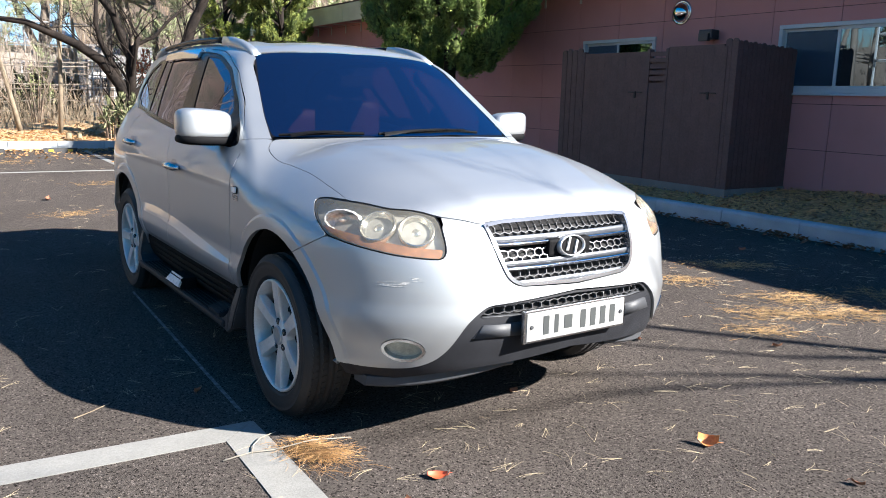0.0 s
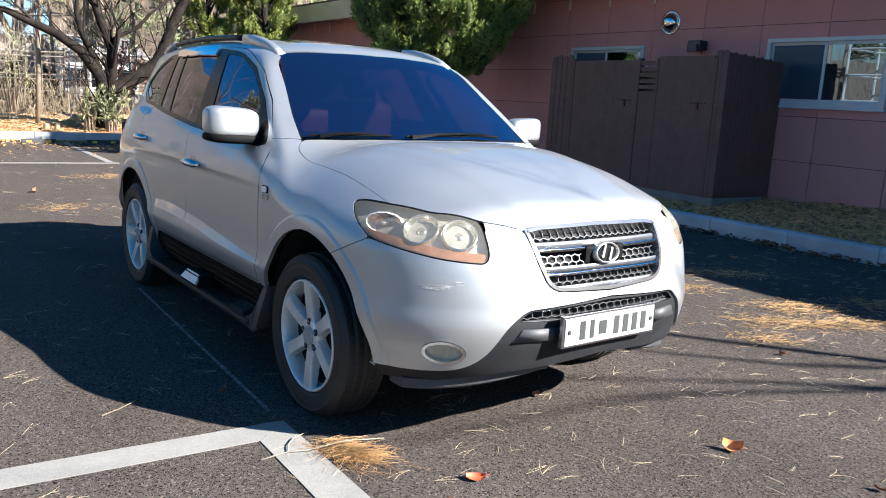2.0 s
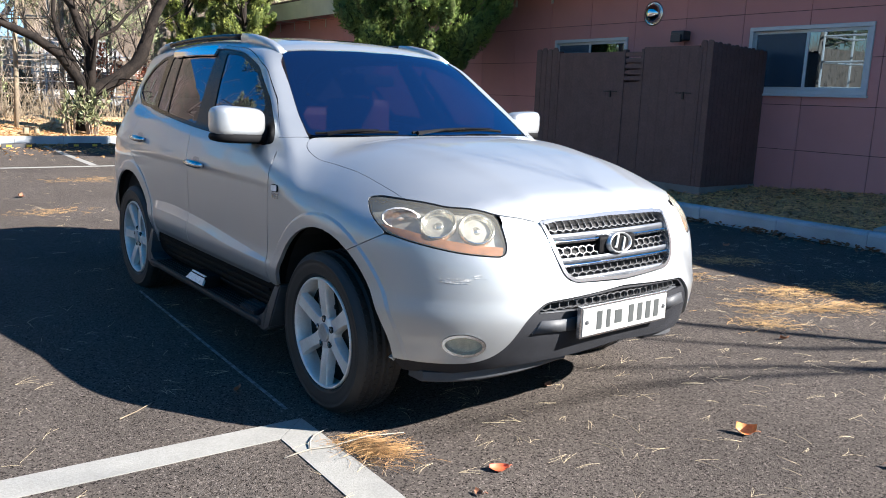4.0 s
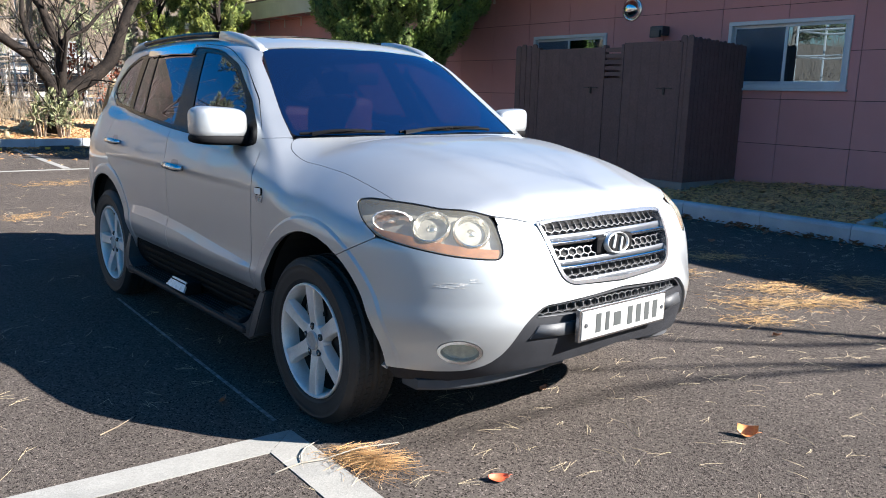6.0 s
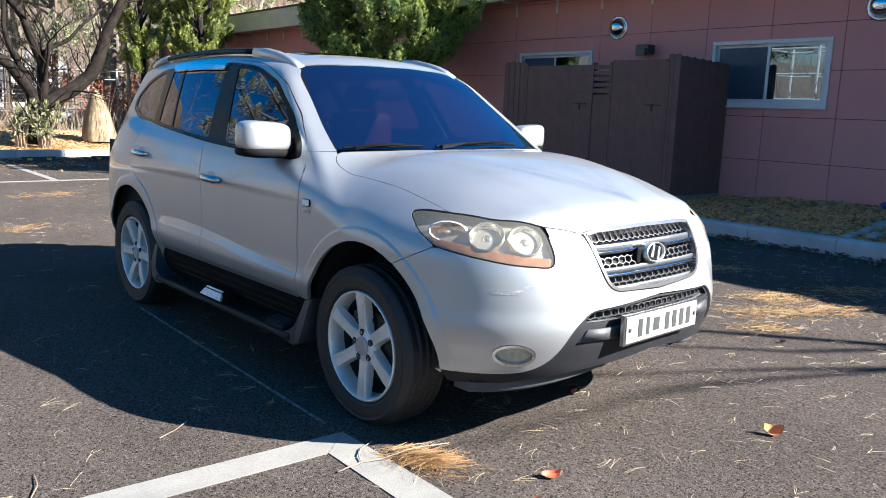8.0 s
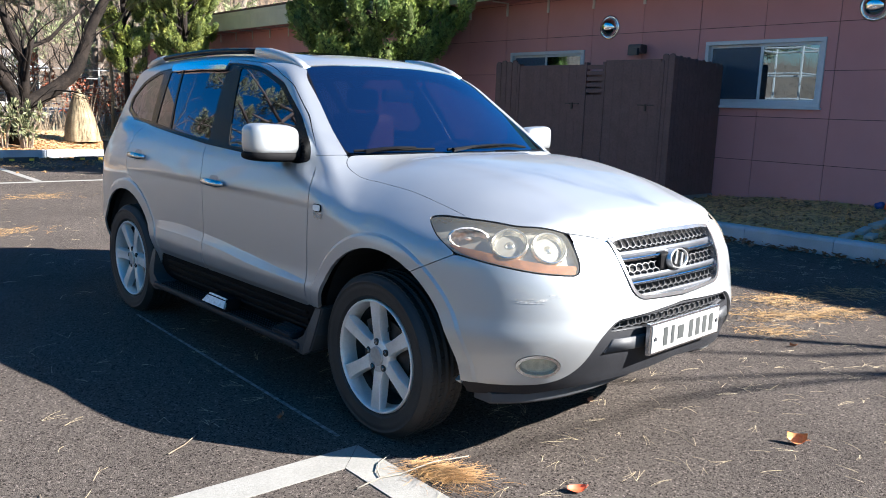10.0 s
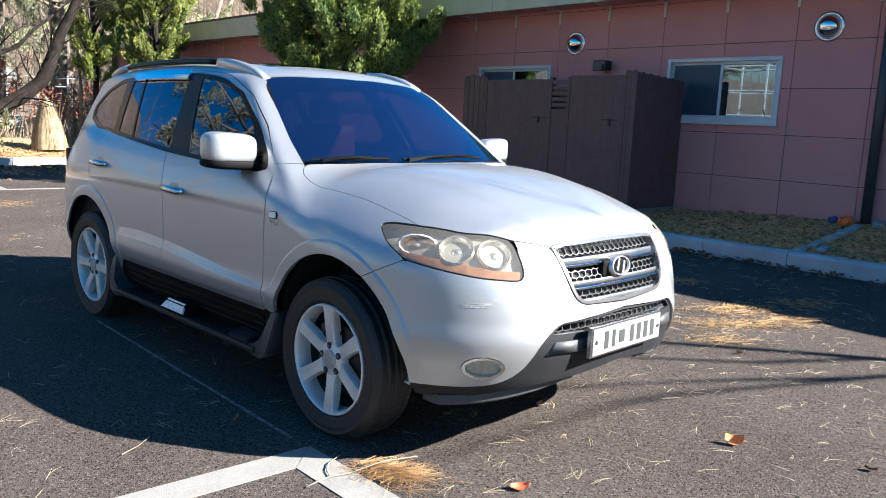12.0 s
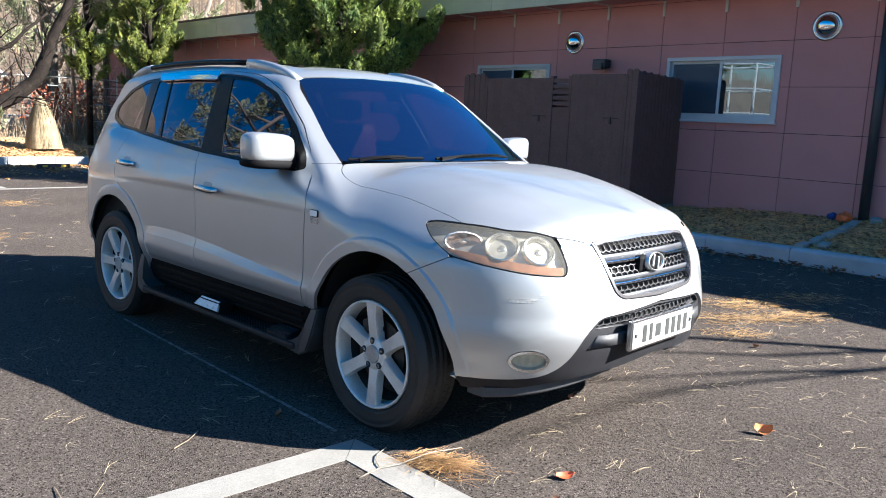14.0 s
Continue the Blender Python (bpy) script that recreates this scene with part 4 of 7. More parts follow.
lower = skin_object("lower_bumper", skin_mesh("side", shrink(low_line, 0.001), (intake_line,), out=-0.012, depth=0.04), LOW_CLAD, car, "dark unpainted plastic lower bumper")
skin_object("intake_back", skin_mesh("side", intake_line, out=-0.07, depth=0), DARK, lower)
honeycomb("intake_mesh", shrink(intake_line, 0.003), 0.042, -0.03, lower)
for sx in (-1, 1):
    bm = bmesh.new()
    prism(bm, [(0.252, 0.590), (0.466, 0.592), (0.540, 0.486), (0.258, 0.488)], 0, 0.085)
    bmesh.ops.bevel(bm, geom=list(bm.edges), offset=0.027, segments=5, affect="EDGES")
    m = Matrix(((sx, 0.0, 0, 0), (0, 0, -1, -0.868), (0, 1, 0, 0), (0, 0, 0, 1)))
    bmesh.ops.transform(bm, matrix=m, verts=bm.verts)
    for v in bm.verts:
        v.co.y += 0.34 * v.co.x**2 - 0.020
    bmesh.ops.recalc_face_normals(bm, faces=bm.faces)
    part("bumper_horn", bm, CLAD, lower, "mid-grey plastic guard", smooth=True)
bm = bmesh.new()
xs = np.linspace(0.26, 0.785, 15)
ys = lift("front", np.stack([-xs, np.full(15, 0.345)], 1))[:, 1] + 0.035
for sx in (-1, 1):
    rows = []
    for x, y in zip(xs, ys):
        u = np.clip((0.80 - x) / 0.5, 0, 1)
        z = 0.276 + 0.085 * u
        rows.append([bm.verts.new((sx * x, y + dy, z + dz)) for dy, dz in ((0.012, -0.004), (0.0, 0.006), (0.0, 0.040), (0.10, 0.040), (0.10, -0.004))])
    for p, q in zip(rows, rows[1:]):
        for k in range(5):
            bm.faces.new((p[k], p[(k + 1) % 5], q[(k + 1) % 5], q[k]))
    bm.faces.new(rows[0])
    bm.faces.new(rows[-1])
bmesh.ops.recalc_face_normals(bm, faces=bm.faces)
box(bm, -0.60, 0.60, -0.72, -0.57, 0.355, 0.40, 0.008)
part("air_dam", bm, CLAD, lower, "mid-grey plastic lip under the bumper")
# number plate
plate = new("number_plate")
plate.parent = car
tagged(plate, "white number plate in a pale frame")
PM = pose(-0.034, -0.972, 0.552, 90, 0, 0)
bm = bmesh.new()
box(bm, -0.278, 0.278, -0.066, 0.066, -0.02, 0.004, 0.004, PM)
part("plate_frame", bm, SATIN, plate)
bm = bmesh.new()
box(bm, -0.268, 0.268, -0.057, 0.057, 0.0, 0.007, 0.002, PM)
part("plate_board", bm, PLATE_WHITE, plate)
for x, w, h in ((-0.170, 0.030, 0.076), (-0.115, 0.022, 0.076), (-0.052, 0.044, 0.056), (0.030, 0.030, 0.076), (0.086, 0.030, 0.076), (0.142, 0.030, 0.076), (0.198, 0.030, 0.076)):
    bm = bmesh.new()
    box(bm, x - w / 2, x + w / 2, -h / 2, h / 2, 0.006, 0.0085, 0.0, PM)
    part("plate_bar", bm, PLATE_INK, plate)
for x in (-0.245, 0.247):
    bm = bmesh.new()
    lathe(bm, [(0.009, 0.006), (0.008, 0.011), (0.0, 0.012)], 12, PM @ Matrix.Translation((x, 0.0, 0)))
    part("plate_bolt", bm, CLAD, plate)
# scuffs where the bumper was scraped
SCUFF = material("scuffed_paint", (0.50, 0.50, 0.49), 0.8, second=(0.26, 0.26, 0.26), scale=90)
rnd = random.Random(4)
sv, sf = [], []
for k in range(46):
    x, z = rnd.uniform(-0.80, -0.725), 0.722 + rnd.gauss(0, 0.005)
    if k > 36:
        x, z = rnd.uniform(-0.70, -0.672), rnd.uniform(0.735, 0.752)
    ln, th, tilt = rnd.uniform(0.006, 0.026), rnd.uniform(0.0012, 0.0034), rnd.uniform(-0.1, 0.25)
    q = lift("front", np.array([(x, z), (x + ln, z + ln * tilt), (x + ln * 0.8, z + ln * tilt + th), (x + ln * 0.1, z + th)]))
    q = q + skin_normal(q) * 0.0012
    sf.append(tuple(range(len(sv), len(sv) + 4)))
    sv += q.tolist()
raw("paint_scuff", sv, sf, SCUFF, bumper, "pale scrape marks")

# mirrors
def mirror(sx):
    bm = bmesh.new()
    bmesh.ops.create_uvsphere(bm, u_segments=28, v_segments=18, radius=1)
    for v in bm.verts:
        c = v.co
        e = 0.52
        c.x, c.y, c.z = (math.copysign(abs(t) ** e, t) for t in c)
        c.x = c.x * 0.134 + 0.012
        c.y *= 0.075 * (1.0 if c.y < 0 else 0.75)
        c.z = c.z * 0.074 + (0.010 if c.z > 0 else 0) - 0.06 * c.x * (1 if c.z > 0 else 0.25)
        c.y += 0.55 * max(0, -c.x - 0.02) ** 1.4
    bmesh.ops.transform(bm, matrix=Matrix.Translation((-0.992, 0.775, 1.252)), verts=bm.verts)
    shell = part("door_mirror", bm, PAINT, car, "silver door mirror on a black base", smooth=True)
    bm = bmesh.new()
    bmesh.ops.create_uvsphere(bm, u_segments=28, v_segments=14, radius=1)
    for v in bm.verts:
        c = v.co
        c.x, c.y, c.z = (math.copysign(abs(t) ** 0.62, t) for t in c)
        c.x, c.y, c.z = c.x * 0.137 + 0.012, c.y * 0.079, c.z * 0.029
        c.y += 0.55 * max(0, -c.x - 0.02) ** 1.4
        c.z -= 0.03 * c.x
    bmesh.ops.transform(bm, matrix=Matrix.Translation((-0.988, 0.777, 1.181)), verts=bm.verts)
    base = part("mirror_base", bm, DARK_CLAD, shell, smooth=True)
    bm = bmesh.new()
    tube(bm, [(-0.905, 0.80, 1.185), (-0.865, 0.775, 1.19), (-0.83, 0.74, 1.19)], [0.03, 0.036, 0.05], 12)
    for v in bm.verts:
        v.co.z = 1.19 + (v.co.z - 1.19) * 0.9
    arm = part("mirror_arm", bm, DARK_CLAD, shell, smooth=True)
    bm = bmesh.new()
    box(bm, -1.085, -0.905, 0.850, 0.862, 1.195, 1.305, 0.01)
    glass = part("mirror_glass", bm, CHROME, shell)
    if sx > 0:
        for o in (shell, base, arm, glass):
            o.data.transform(Matrix.Diagonal((-1, 1, 1, 1)))
            o.data.flip_normals()


mirror(-1), mirror(1)

# handles, badge, rain visors
def lettering(name, words, size, m, mat, parent, label):
    """Raised letters of the built-in font as a mesh."""
    cu = bpy.data.curves.new(name, "FONT")
    cu.body, cu.size, cu.extrude, cu.offset = words, size, 0.002, 0.0006
    tmp = new(name, cu)
    me = bpy.data.meshes.new_from_object(tmp)
    bpy.data.objects.remove(tmp)
    bpy.data.curves.remove(cu)
    me.transform(m)
    me.materials.clear()
    me.materials.append(mat)
    ob = new(name, me)
    ob.parent = parent
    return tagged(ob, label)


# flat patch behind each handle, its darker colour giving the cup's shade
CUP_SHADE = material("cup_shade", (0.24, 0.25, 0.265), 0.4, 0.5, coat=0.6, vary=0.1, scale=20)
LENS = material("clear_lens", (0.85, 0.85, 0.83), 0.2, vary=0.1, scale=60)
for sx in (-1, 1):
    for y, z in ((1.40, 0.992), (2.48, 1.066)):
        p = lift("side", np.array([[y, z]]))[0]
        bm = bmesh.new()
        pts = [(p[0] - 0.004, y - 0.105, z - 0.002), (p[0] - 0.030, y - 0.075, z), (p[0] - 0.038, y, z + 0.003), (p[0] - 0.032, y + 0.075, z + 0.004), (p[0] - 0.004, y + 0.108, z + 0.003)]
        tube(bm, pts, [0.013, 0.019, 0.020, 0.019, 0.013], 12)
        for v in bm.verts:
            v.co.x = p[0] + (v.co.x - p[0]) * (1.0)
        h = part("door_handle", bm, SATIN, car, "chrome pull handle", smooth=True)
        cup_line = trace("side", [("s", y - 0.05, z - 0.032, 0.03), ("s", y + 0.055, z - 0.032, 0.03), ("s", y + 0.055, z + 0.038, 0.03), ("s", y - 0.05, z + 0.038, 0.03)])
        cup = skin_object("handle_cup", skin_mesh("side", cup_line, step=0.03, out=0.0012, depth=0), CUP_SHADE, h)
        for o in (h, cup):
            if sx > 0:
                o.data.transform(Matrix.Diagonal((-1, 1, 1, 1)))
                o.data.flip_normals()
    rep = trace("side", [("s", 0.392, 0.950, 0.010), ("s", 0.446, 0.950, 0.010), ("s", 0.446, 0.978, 0.010), ("s", 0.392, 0.978, 0.010)])
    grown = shrink(rep, -0.004)
    skin_object("repeater_rim", skin_mesh("side", grown, (shrink(rep, 0.0005),), step=0.5, out=0.006, depth=0.006), BLACK_TRIM, car, "", sx > 0)
    skin_object("side_repeater", skin_mesh("side", rep, step=0.03, out=0.009, depth=0.009), LENS, car, "clear side repeater", sx > 0)
    p = lift("side", np.array([[0.418, 0.925]]))[0]
    lettering("model_badge", "VGT", 0.036, Matrix.Translation((sx * (abs(p[0]) + 0.002), 0.448 if sx < 0 else 0.392, 0.915)) @ (Matrix(((0, 0, -1), (-1, 0, 0), (0, 1, 0))) if sx < 0 else Matrix(((0, 0, 1), (1, 0, 0), (0, 1, 0)))).to_4x4(), CHROME, car, "small chrome model lettering")
    visor = trace("side", [("s", 1.745, 1.612, 0.008), ("s", 1.745, 1.664, 0.008), ("s", 2.1, 1.666), ("s", 2.54, 1.650, 0.02), ("s", 2.50, 1.608, 0.02), ("s", 2.1, 1.616)])
    skin_object("rain_visor", skin_mesh("side", visor, step=0.02, out=0.016, depth=0.014), CHROME, car, "chrome rain visor over the rear door", sx > 0)
    tail = trace("side", [("s", 3.40, 0.95, 0.03), ("s", 3.57, 0.93), ("s", 3.545, 1.14), ("s", 3.45, 1.24, 0.03)])
    skin_object("tail_lamp", skin_mesh("side", tail, step=0.03, out=0.004), AMBER, car, "tail lamp wrapped round the corner", sx > 0)

# roof rails
for sx in (-1, 1):
    ys = np.array([1.085, 1.16, 1.24, 1.34, 1.46, 1.60])
    base = on_top(np.stack([np.full(6, -0.572), ys], 1))
    bm = bmesh.new()
    rise, wide = (0.003, 0.018, 0.032, 0.043, 0.049, 0.047), (0.026, 0.030, 0.030, 0.028, 0.024, 0.020)
    rings = []
    for p, r, w in zip(base, rise, wide):
        rings.append([bm.verts.new((p[0] + dx, p[1], p[2] + dz)) for dx, dz in ((-w, -0.02), (-w, r * 0.55), (-w * 0.55, r), (w * 0.55, r), (w, r * 0.55), (w, -0.02))])
    for a, b in zip(rings, rings[1:]):
        for i in range(6):
            bm.faces.new((a[i], a[(i + 1) % 6], b[(i + 1) % 6], b[i]))
    bm.faces.new(rings[0][::-1])
    bm.faces.new(rings[-1])
    bmesh.ops.recalc_face_normals(bm, faces=bm.faces)
    rail = part("roof_rail", bm, PAINT, car, "black roof rail with silver feet", smooth=True)
    ys = np.linspace(1.56, 3.0, 10)
    base = on_top(np.stack([np.full(10, -0.572), ys], 1))
    bm = bmesh.new()
    tube(bm, [(p[0], p[1], p[2] + 0.026) for p in base], 0.018, 8)
    bar = part("rail_bar", bm, BLACK_TRIM, rail, smooth=True)
    ys = np.array([2.85, 2.95, 3.05, 3.12])
    base = on_top(np.stack([np.full(4, -0.57), ys], 1))
    bm = bmesh.new()
    tube(bm, [(p[0], p[1], p[2] + h) for p, h in zip(base, (0.026, 0.024, 0.012, 0.0))], [0.022, 0.024, 0.026, 0.02], 8)
    foot = part("rail_foot", bm, PAINT, rail, smooth=True)
    if sx > 0:
        for o in (rail, bar, foot):
            o.data.transform(Matrix.Diagonal((-1, 1, 1, 1)))
            o.data.flip_normals()

# cowl and wipers
WIPER = material("wiper_black", (0.0025, 0.0025, 0.003), 0.7, vary=0.3, scale=20, spec=0.1)
skin_object("cowl", skin_mesh("top", cowl_line, step=0.05, out=-0.015, depth=0.03), BLACK_TRIM, car)
for pts in ([(-0.705, 0.482), (-0.60, 0.440), (-0.47, 0.398), (-0.30, 0.352)], [(-0.225, 0.332), (-0.08, 0.330), (0.09, 0.336), (0.44, 0.394)]):
    arm = new("wiper")
    arm.parent = car
    tagged(arm, "black wiper arm and blade")
    p = on_top(outline(pts, 0.03, False)) + np.array([0, -0.006, 0.010])
    bm = bmesh.new()
    tube(bm, p.tolist(), 0.008, 6)
    part("wiper_blade", bm, WIPER, arm)
    bm = bmesh.new()
    mid = p[len(p) // 2]
    end = p[0] + np.array([0.05, -0.03, 0.0]) if pts[0][0] < -0.5 else p[0] + np.array([0.02, -0.02, 0])
    q = [end, (end + mid) / 2 + np.array([0, -0.012, 0.011]), mid + np.array([0, -0.012, 0.012]), p[-4] + np.array([0, -0.004, 0.010])]
    tube(bm, [tuple(a) for a in q], [0.012, 0.008, 0.007, 0.005], 6)
    part("wiper_arm", bm, BLACK_TRIM, arm)

# sills and running boards
END_CLAD = material("end_cap_plastic", (0.035, 0.036, 0.039), 0.5, vary=0.2, scale=15, bump=0.15, bump_scale=400)
for sx in (-1, 1):
    made = []
    sill = trace("side", [("s", 0.43, 0.475), ("s", 2.20, 0.475), ("s", 2.20, 0.30), ("s", 0.43, 0.30)])
    o = skin_object("sill", skin_mesh("side", sill, step=0.05, out=-0.006), DARK_CLAD, car, "", sx > 0)
    for z in (0.345, 0.385, 0.425):
        bm = bmesh.new()
        box(bm, -0.905 - (z - 0.345) * 0.25, -0.87, 0.55, 2.12, z, z + 0.016, 0.004)
        made.append(part("sill_rib", bm, DARK_CLAD, o))
    bm = bmesh.new()
    box(bm, -1.0, -0.86, 0.52, 2.18, 0.262, 0.298, 0.014)
    board = part("running_board", bm, LOW_CLAD, car, "black ribbed running board")
    made.append(board)
    for k in range(5):
        bm = bmesh.new()
        box(bm, -0.985 + 0.022 * k, -0.977 + 0.022 * k, 0.62, 2.08, 0.297, 0.303)
        made.append(part("tread_strip", bm, DARK_CLAD, board))
    for y0, y1, lean in ((0.395, 0.56, -1), (2.16, 2.30, 1)):
        bm = bmesh.new()
        a, d = (y0, 1) if lean < 0 else (y1, -1)
        side = [(a + d * u, z) for u, z in ((0, 0.49), (0.058, 0.486), (0.066, 0.40), (0.092, 0.335), (0.15, 0.300), (0.225, 0.294), (0.225, 0.258), (0.10, 0.240), (0.035, 0.275), (0.008, 0.36))]
        prism(bm, side, 0.86, 0.985)
        bmesh.ops.bevel(bm, geom=list(bm.edges), offset=0.007, segments=2, affect="EDGES")
        m = Matrix(((0, 0, -1, 0), (1, 0, 0, 0), (0, 1, 0, 0), (0, 0, 0, 1)))
        bmesh.ops.transform(bm, matrix=m, verts=bm.verts)
        for v in bm.verts:
            v.co.x += max(0, v.co.z - 0.33) * 0.28
        bmesh.ops.recalc_face_normals(bm, faces=bm.faces)
        made.append(part("board_end", bm, END_CLAD, board, "dark plastic end cap"))
    bm = bmesh.new()
    box(bm, -0.995, -0.90, 1.235, 1.455, 0.295, 0.365, 0.012)
    made.append(part("step_block", bm, DARK_CLAD, board))
    pad_at = Matrix.Translation((-0.945, 0.68, 0.318)) @ pose(0, 0, 0, 0, -14, 0)
    bm = bmesh.new()
    box(bm, -0.045, 0.045, -0.085, 0.085, -0.02, 0.012, 0.006, pad_at)
    made.append(part("step_pad", bm, LOW_CLAD, board, "ridged plastic step pad"))
    for k in range(4):
        bm = bmesh.new()
        box(bm, -0.036 + 0.02 * k, -0.028 + 0.02 * k, -0.078, 0.078, 0.011, 0.017, 0.0, pad_at)
        made.append(part("pad_ridge", bm, LOW_CLAD, made[-1 - k]))
    bm = bmesh.new()
    vs = prism(bm, [(1.225, 0.0), (1.475, 0.0), (1.435, 0.058), (1.245, 0.058)], 0, 0.012)
    m = Matrix.Translation((-1.004, 0, 0.315)) @ Matrix(((0, 0.5, -0.87, 0), (1, 0, 0, 0), (0, 0.87, 0.5, 0), (0, 0, 0, 1)))
    bmesh.ops.transform(bm, matrix=m, verts=bm.verts)
    bmesh.ops.recalc_face_normals(bm, faces=bm.faces)
    made.append(part("step_badge", bm, material("badge_plate", (0.72, 0.73, 0.74), 0.45, 0.35, vary=0.3, scale=60), board, "chrome badge plate"))
    if sx > 0:
        for o in made:
            o.data.transform(Matrix.Diagonal((-1, 1, 1, 1)))
            o.data.flip_normals()

# tail, closed plainly
tail_half = trace("side", [("s", 3.55, 0.36), ("s", 3.58, 0.80), ("s", 3.54, 1.15), ("s", 3.40, 1.33)], closed=False)
p = on_side(tail_half)
tv, tf = [], []
for q in p:
    for k in range(9):
        t = -1 + k / 4
        tv.append((q[0] * -t, q[1] + 0.15 * (1 - t * t), q[2]))
for i in range(len(p) - 1):
    for k in range(8):
        a = i * 9 + k
        tf.append((a, a + 1, a + 10, a + 9))
raw("tailgate", tv, tf, PAINT, car, smooth=True)
bm = bmesh.new()
vs = [bm.verts.new(v) for v in ((-0.60, 3.40, 1.33), (0.60, 3.40, 1.33), (0.50, 3.28, 1.63), (-0.50, 3.28, 1.63))]
vs2 = [bm.verts.new((v.co.x, v.co.y + 0.15, v.co.z)) for v in vs]
for i in range(4):
    bm.faces.new((vs[i], vs[(i + 1) % 4], vs2[(i + 1) % 4], vs2[i]))
bm.faces.new(vs2)
part("tailgate_window", bm, BLACK_TRIM, car)

# cabin seen through the glass
bm = bmesh.new()
box(bm, -0.86, 0.86, 0.52, 0.56, 0.42, 1.10)
box(bm, -0.75, 0.75, 0.44, 0.50, 0.5, 1.13)
for x in (-0.862, 0.842):
    box(bm, x, x + 0.02, 0.54, 3.3, 0.45, 1.12)
part("firewall", bm, DARK, car)
bm = bmesh.new()
box(bm, -0.69, 0.69, 0.43, 0.95, 0.85, 1.115, 0.04)
part("dashboard", bm, CABIN, car)
bm = bmesh.new()
box(bm, -0.70, 0.70, 0.5, 3.3, 0.46, 0.52)
part("cabin_floor", bm, CABIN, car)
for x in (-0.36, 0.36):
    seat = new("seat")
    seat.parent = car
    tagged(seat, "seat with red leather facings")
    for nm, b, mat in (("cushion", (x - 0.24, x + 0.24, 1.25, 1.75, 0.72, 0.88), SEAT_RED), ("backrest", (x - 0.23, x + 0.23, 1.72, 1.87, 0.85, 1.38), SEAT_RED), ("headrest", (x - 0.12, x + 0.12, 1.76, 1.86, 1.40, 1.55), CABIN)):
        bm = bmesh.new()
        box(bm, *b, 0.05)
        part(nm, bm, mat, seat, smooth=False)
bm = bmesh.new()
box(bm, -0.62, 0.62, 2.55, 2.70, 0.75, 1.30, 0.06)
part("rear_bench", bm, SEAT_RED, car)
bm = bmesh.new()
pts = [(0.36 + 0.18 * math.cos(a), 1.02 - 0.06 * math.sin(a), 1.06 + 0.17 * math.sin(a)) for a in np.linspace(0, math.tau, 25)]
tube(bm, pts, 0.015, 8)
part("steering_wheel", bm, CABIN, car)
bm = bmesh.new()
box(bm, -0.11, 0.11, 0.98, 1.02, 1.46, 1.53, 0.015)
part("inner_mirror", bm, CABIN, car)


# ---- building, continued ----
def reveal(y0, y1, z0, z1, w):
    y0r, y1r, z0r, z1r = w
    return not (y1 <= y0r or y0 >= y1r or z1 <= z0r or z0 >= z1r)


def cut(rect, hole):
    """The pieces of a rectangle left outside a window."""
    y0, y1, z0, z1 = rect
    a, b, c, d = hole
    if not reveal(*rect, hole):
        return [rect]
    out = []
    if y0 < a:
        out.append((y0, a, z0, z1))
    if y1 > b:
        out.append((b, y1, z0, z1))
    m0, m1 = max(y0, a), min(y1, b)
    if z0 < c:
        out.append((m0, m1, z0, c))
    if z1 > d:
        out.append((m0, m1, d, z1))
    return out


panels = []
for j, (z0, z1) in enumerate(zip(ZJ, ZJ[1:])):
    for y0, y1 in zip(YJ, YJ[1:]):
        rects = [(y0, y1, z0, z1)]
        for h in (WIN, WIN_B):
            rects = [r for q in rects for r in cut(q, h)]
        for r in rects:
            if r[1] - r[0] > 0.03 and r[3] - r[2] > 0.03:
                panels.append(r)
shared = {}
for y0, y1, z0, z1 in panels:
    gaps = tuple(0.004 if any(abs(e - j) < 1e-4 for j in joints) else 0 for e, joints in ((y0, YJ), (y1, YJ), (z0, ZJ), (z1, ZJ)))
    key = (round(y1 - y0, 3), round(z1 - z0, 3), *gaps)
    if key not in shared:
        bm = bmesh.new()
        box(bm, 0, 0.02, gaps[0], key[0] - gaps[1], gaps[2], key[1] - gaps[3])
        me = bpy.data.meshes.new("panel")
        bm.to_mesh(me)
        bm.free()
        me.materials.append(PANEL)
        shared[key] = me
    ob = new("panel", shared[key])
    ob.parent = wall
    ob.location = (WX, y0, z0)

# closed shell behind the wall, and the roof
bm = bmesh.new()
box(bm, 18, 18.2, -14, 30, 0, 4.0)
box(bm, WX + 0.25, 18, -14.2, -14, 0, 4.0)
box(bm, WX + 0.25, 18, 30, 30.2, 0, 4.0)
part("wall_rear", bm, PANEL, None, "plain maroon rear walls of the building", kind="structure", category="wall")
bm = bmesh.new()
prism(bm, [(9.30, 3.70), (18.6, 4.9), (18.6, 5.0), (9.30, 3.80)], -14.4, 30.4, Matrix(((1, 0, 0, 0), (0, 0, 1, 0), (0, 1, 0, 0), (0, 0, 0, 1))))
bmesh.ops.recalc_face_normals(bm, faces=bm.faces)
part("roof", bm, FASCIA, None, "low-pitched olive metal roof", kind="structure", category="roof")
bm = bmesh.new()
box(bm, 9.34, WX + 0.2, -14.3, 30.3, 3.36, 3.40)
part("soffit", bm, PANEL, None, "maroon soffit under the eaves", kind="structure", category="trim")
fascia = empty("fascia", Matrix.Identity(4), "weathered olive metal eaves fascia in short lengths", "trim", kind="structure")
bm = bmesh.new()
box(bm, 0, 0.035, 0.003, 0.997, 3.335, 3.70)
me = bpy.data.meshes.new("fascia_board")
bm.to_mesh(me)
bm.free()
me.materials.append(FASCIA)
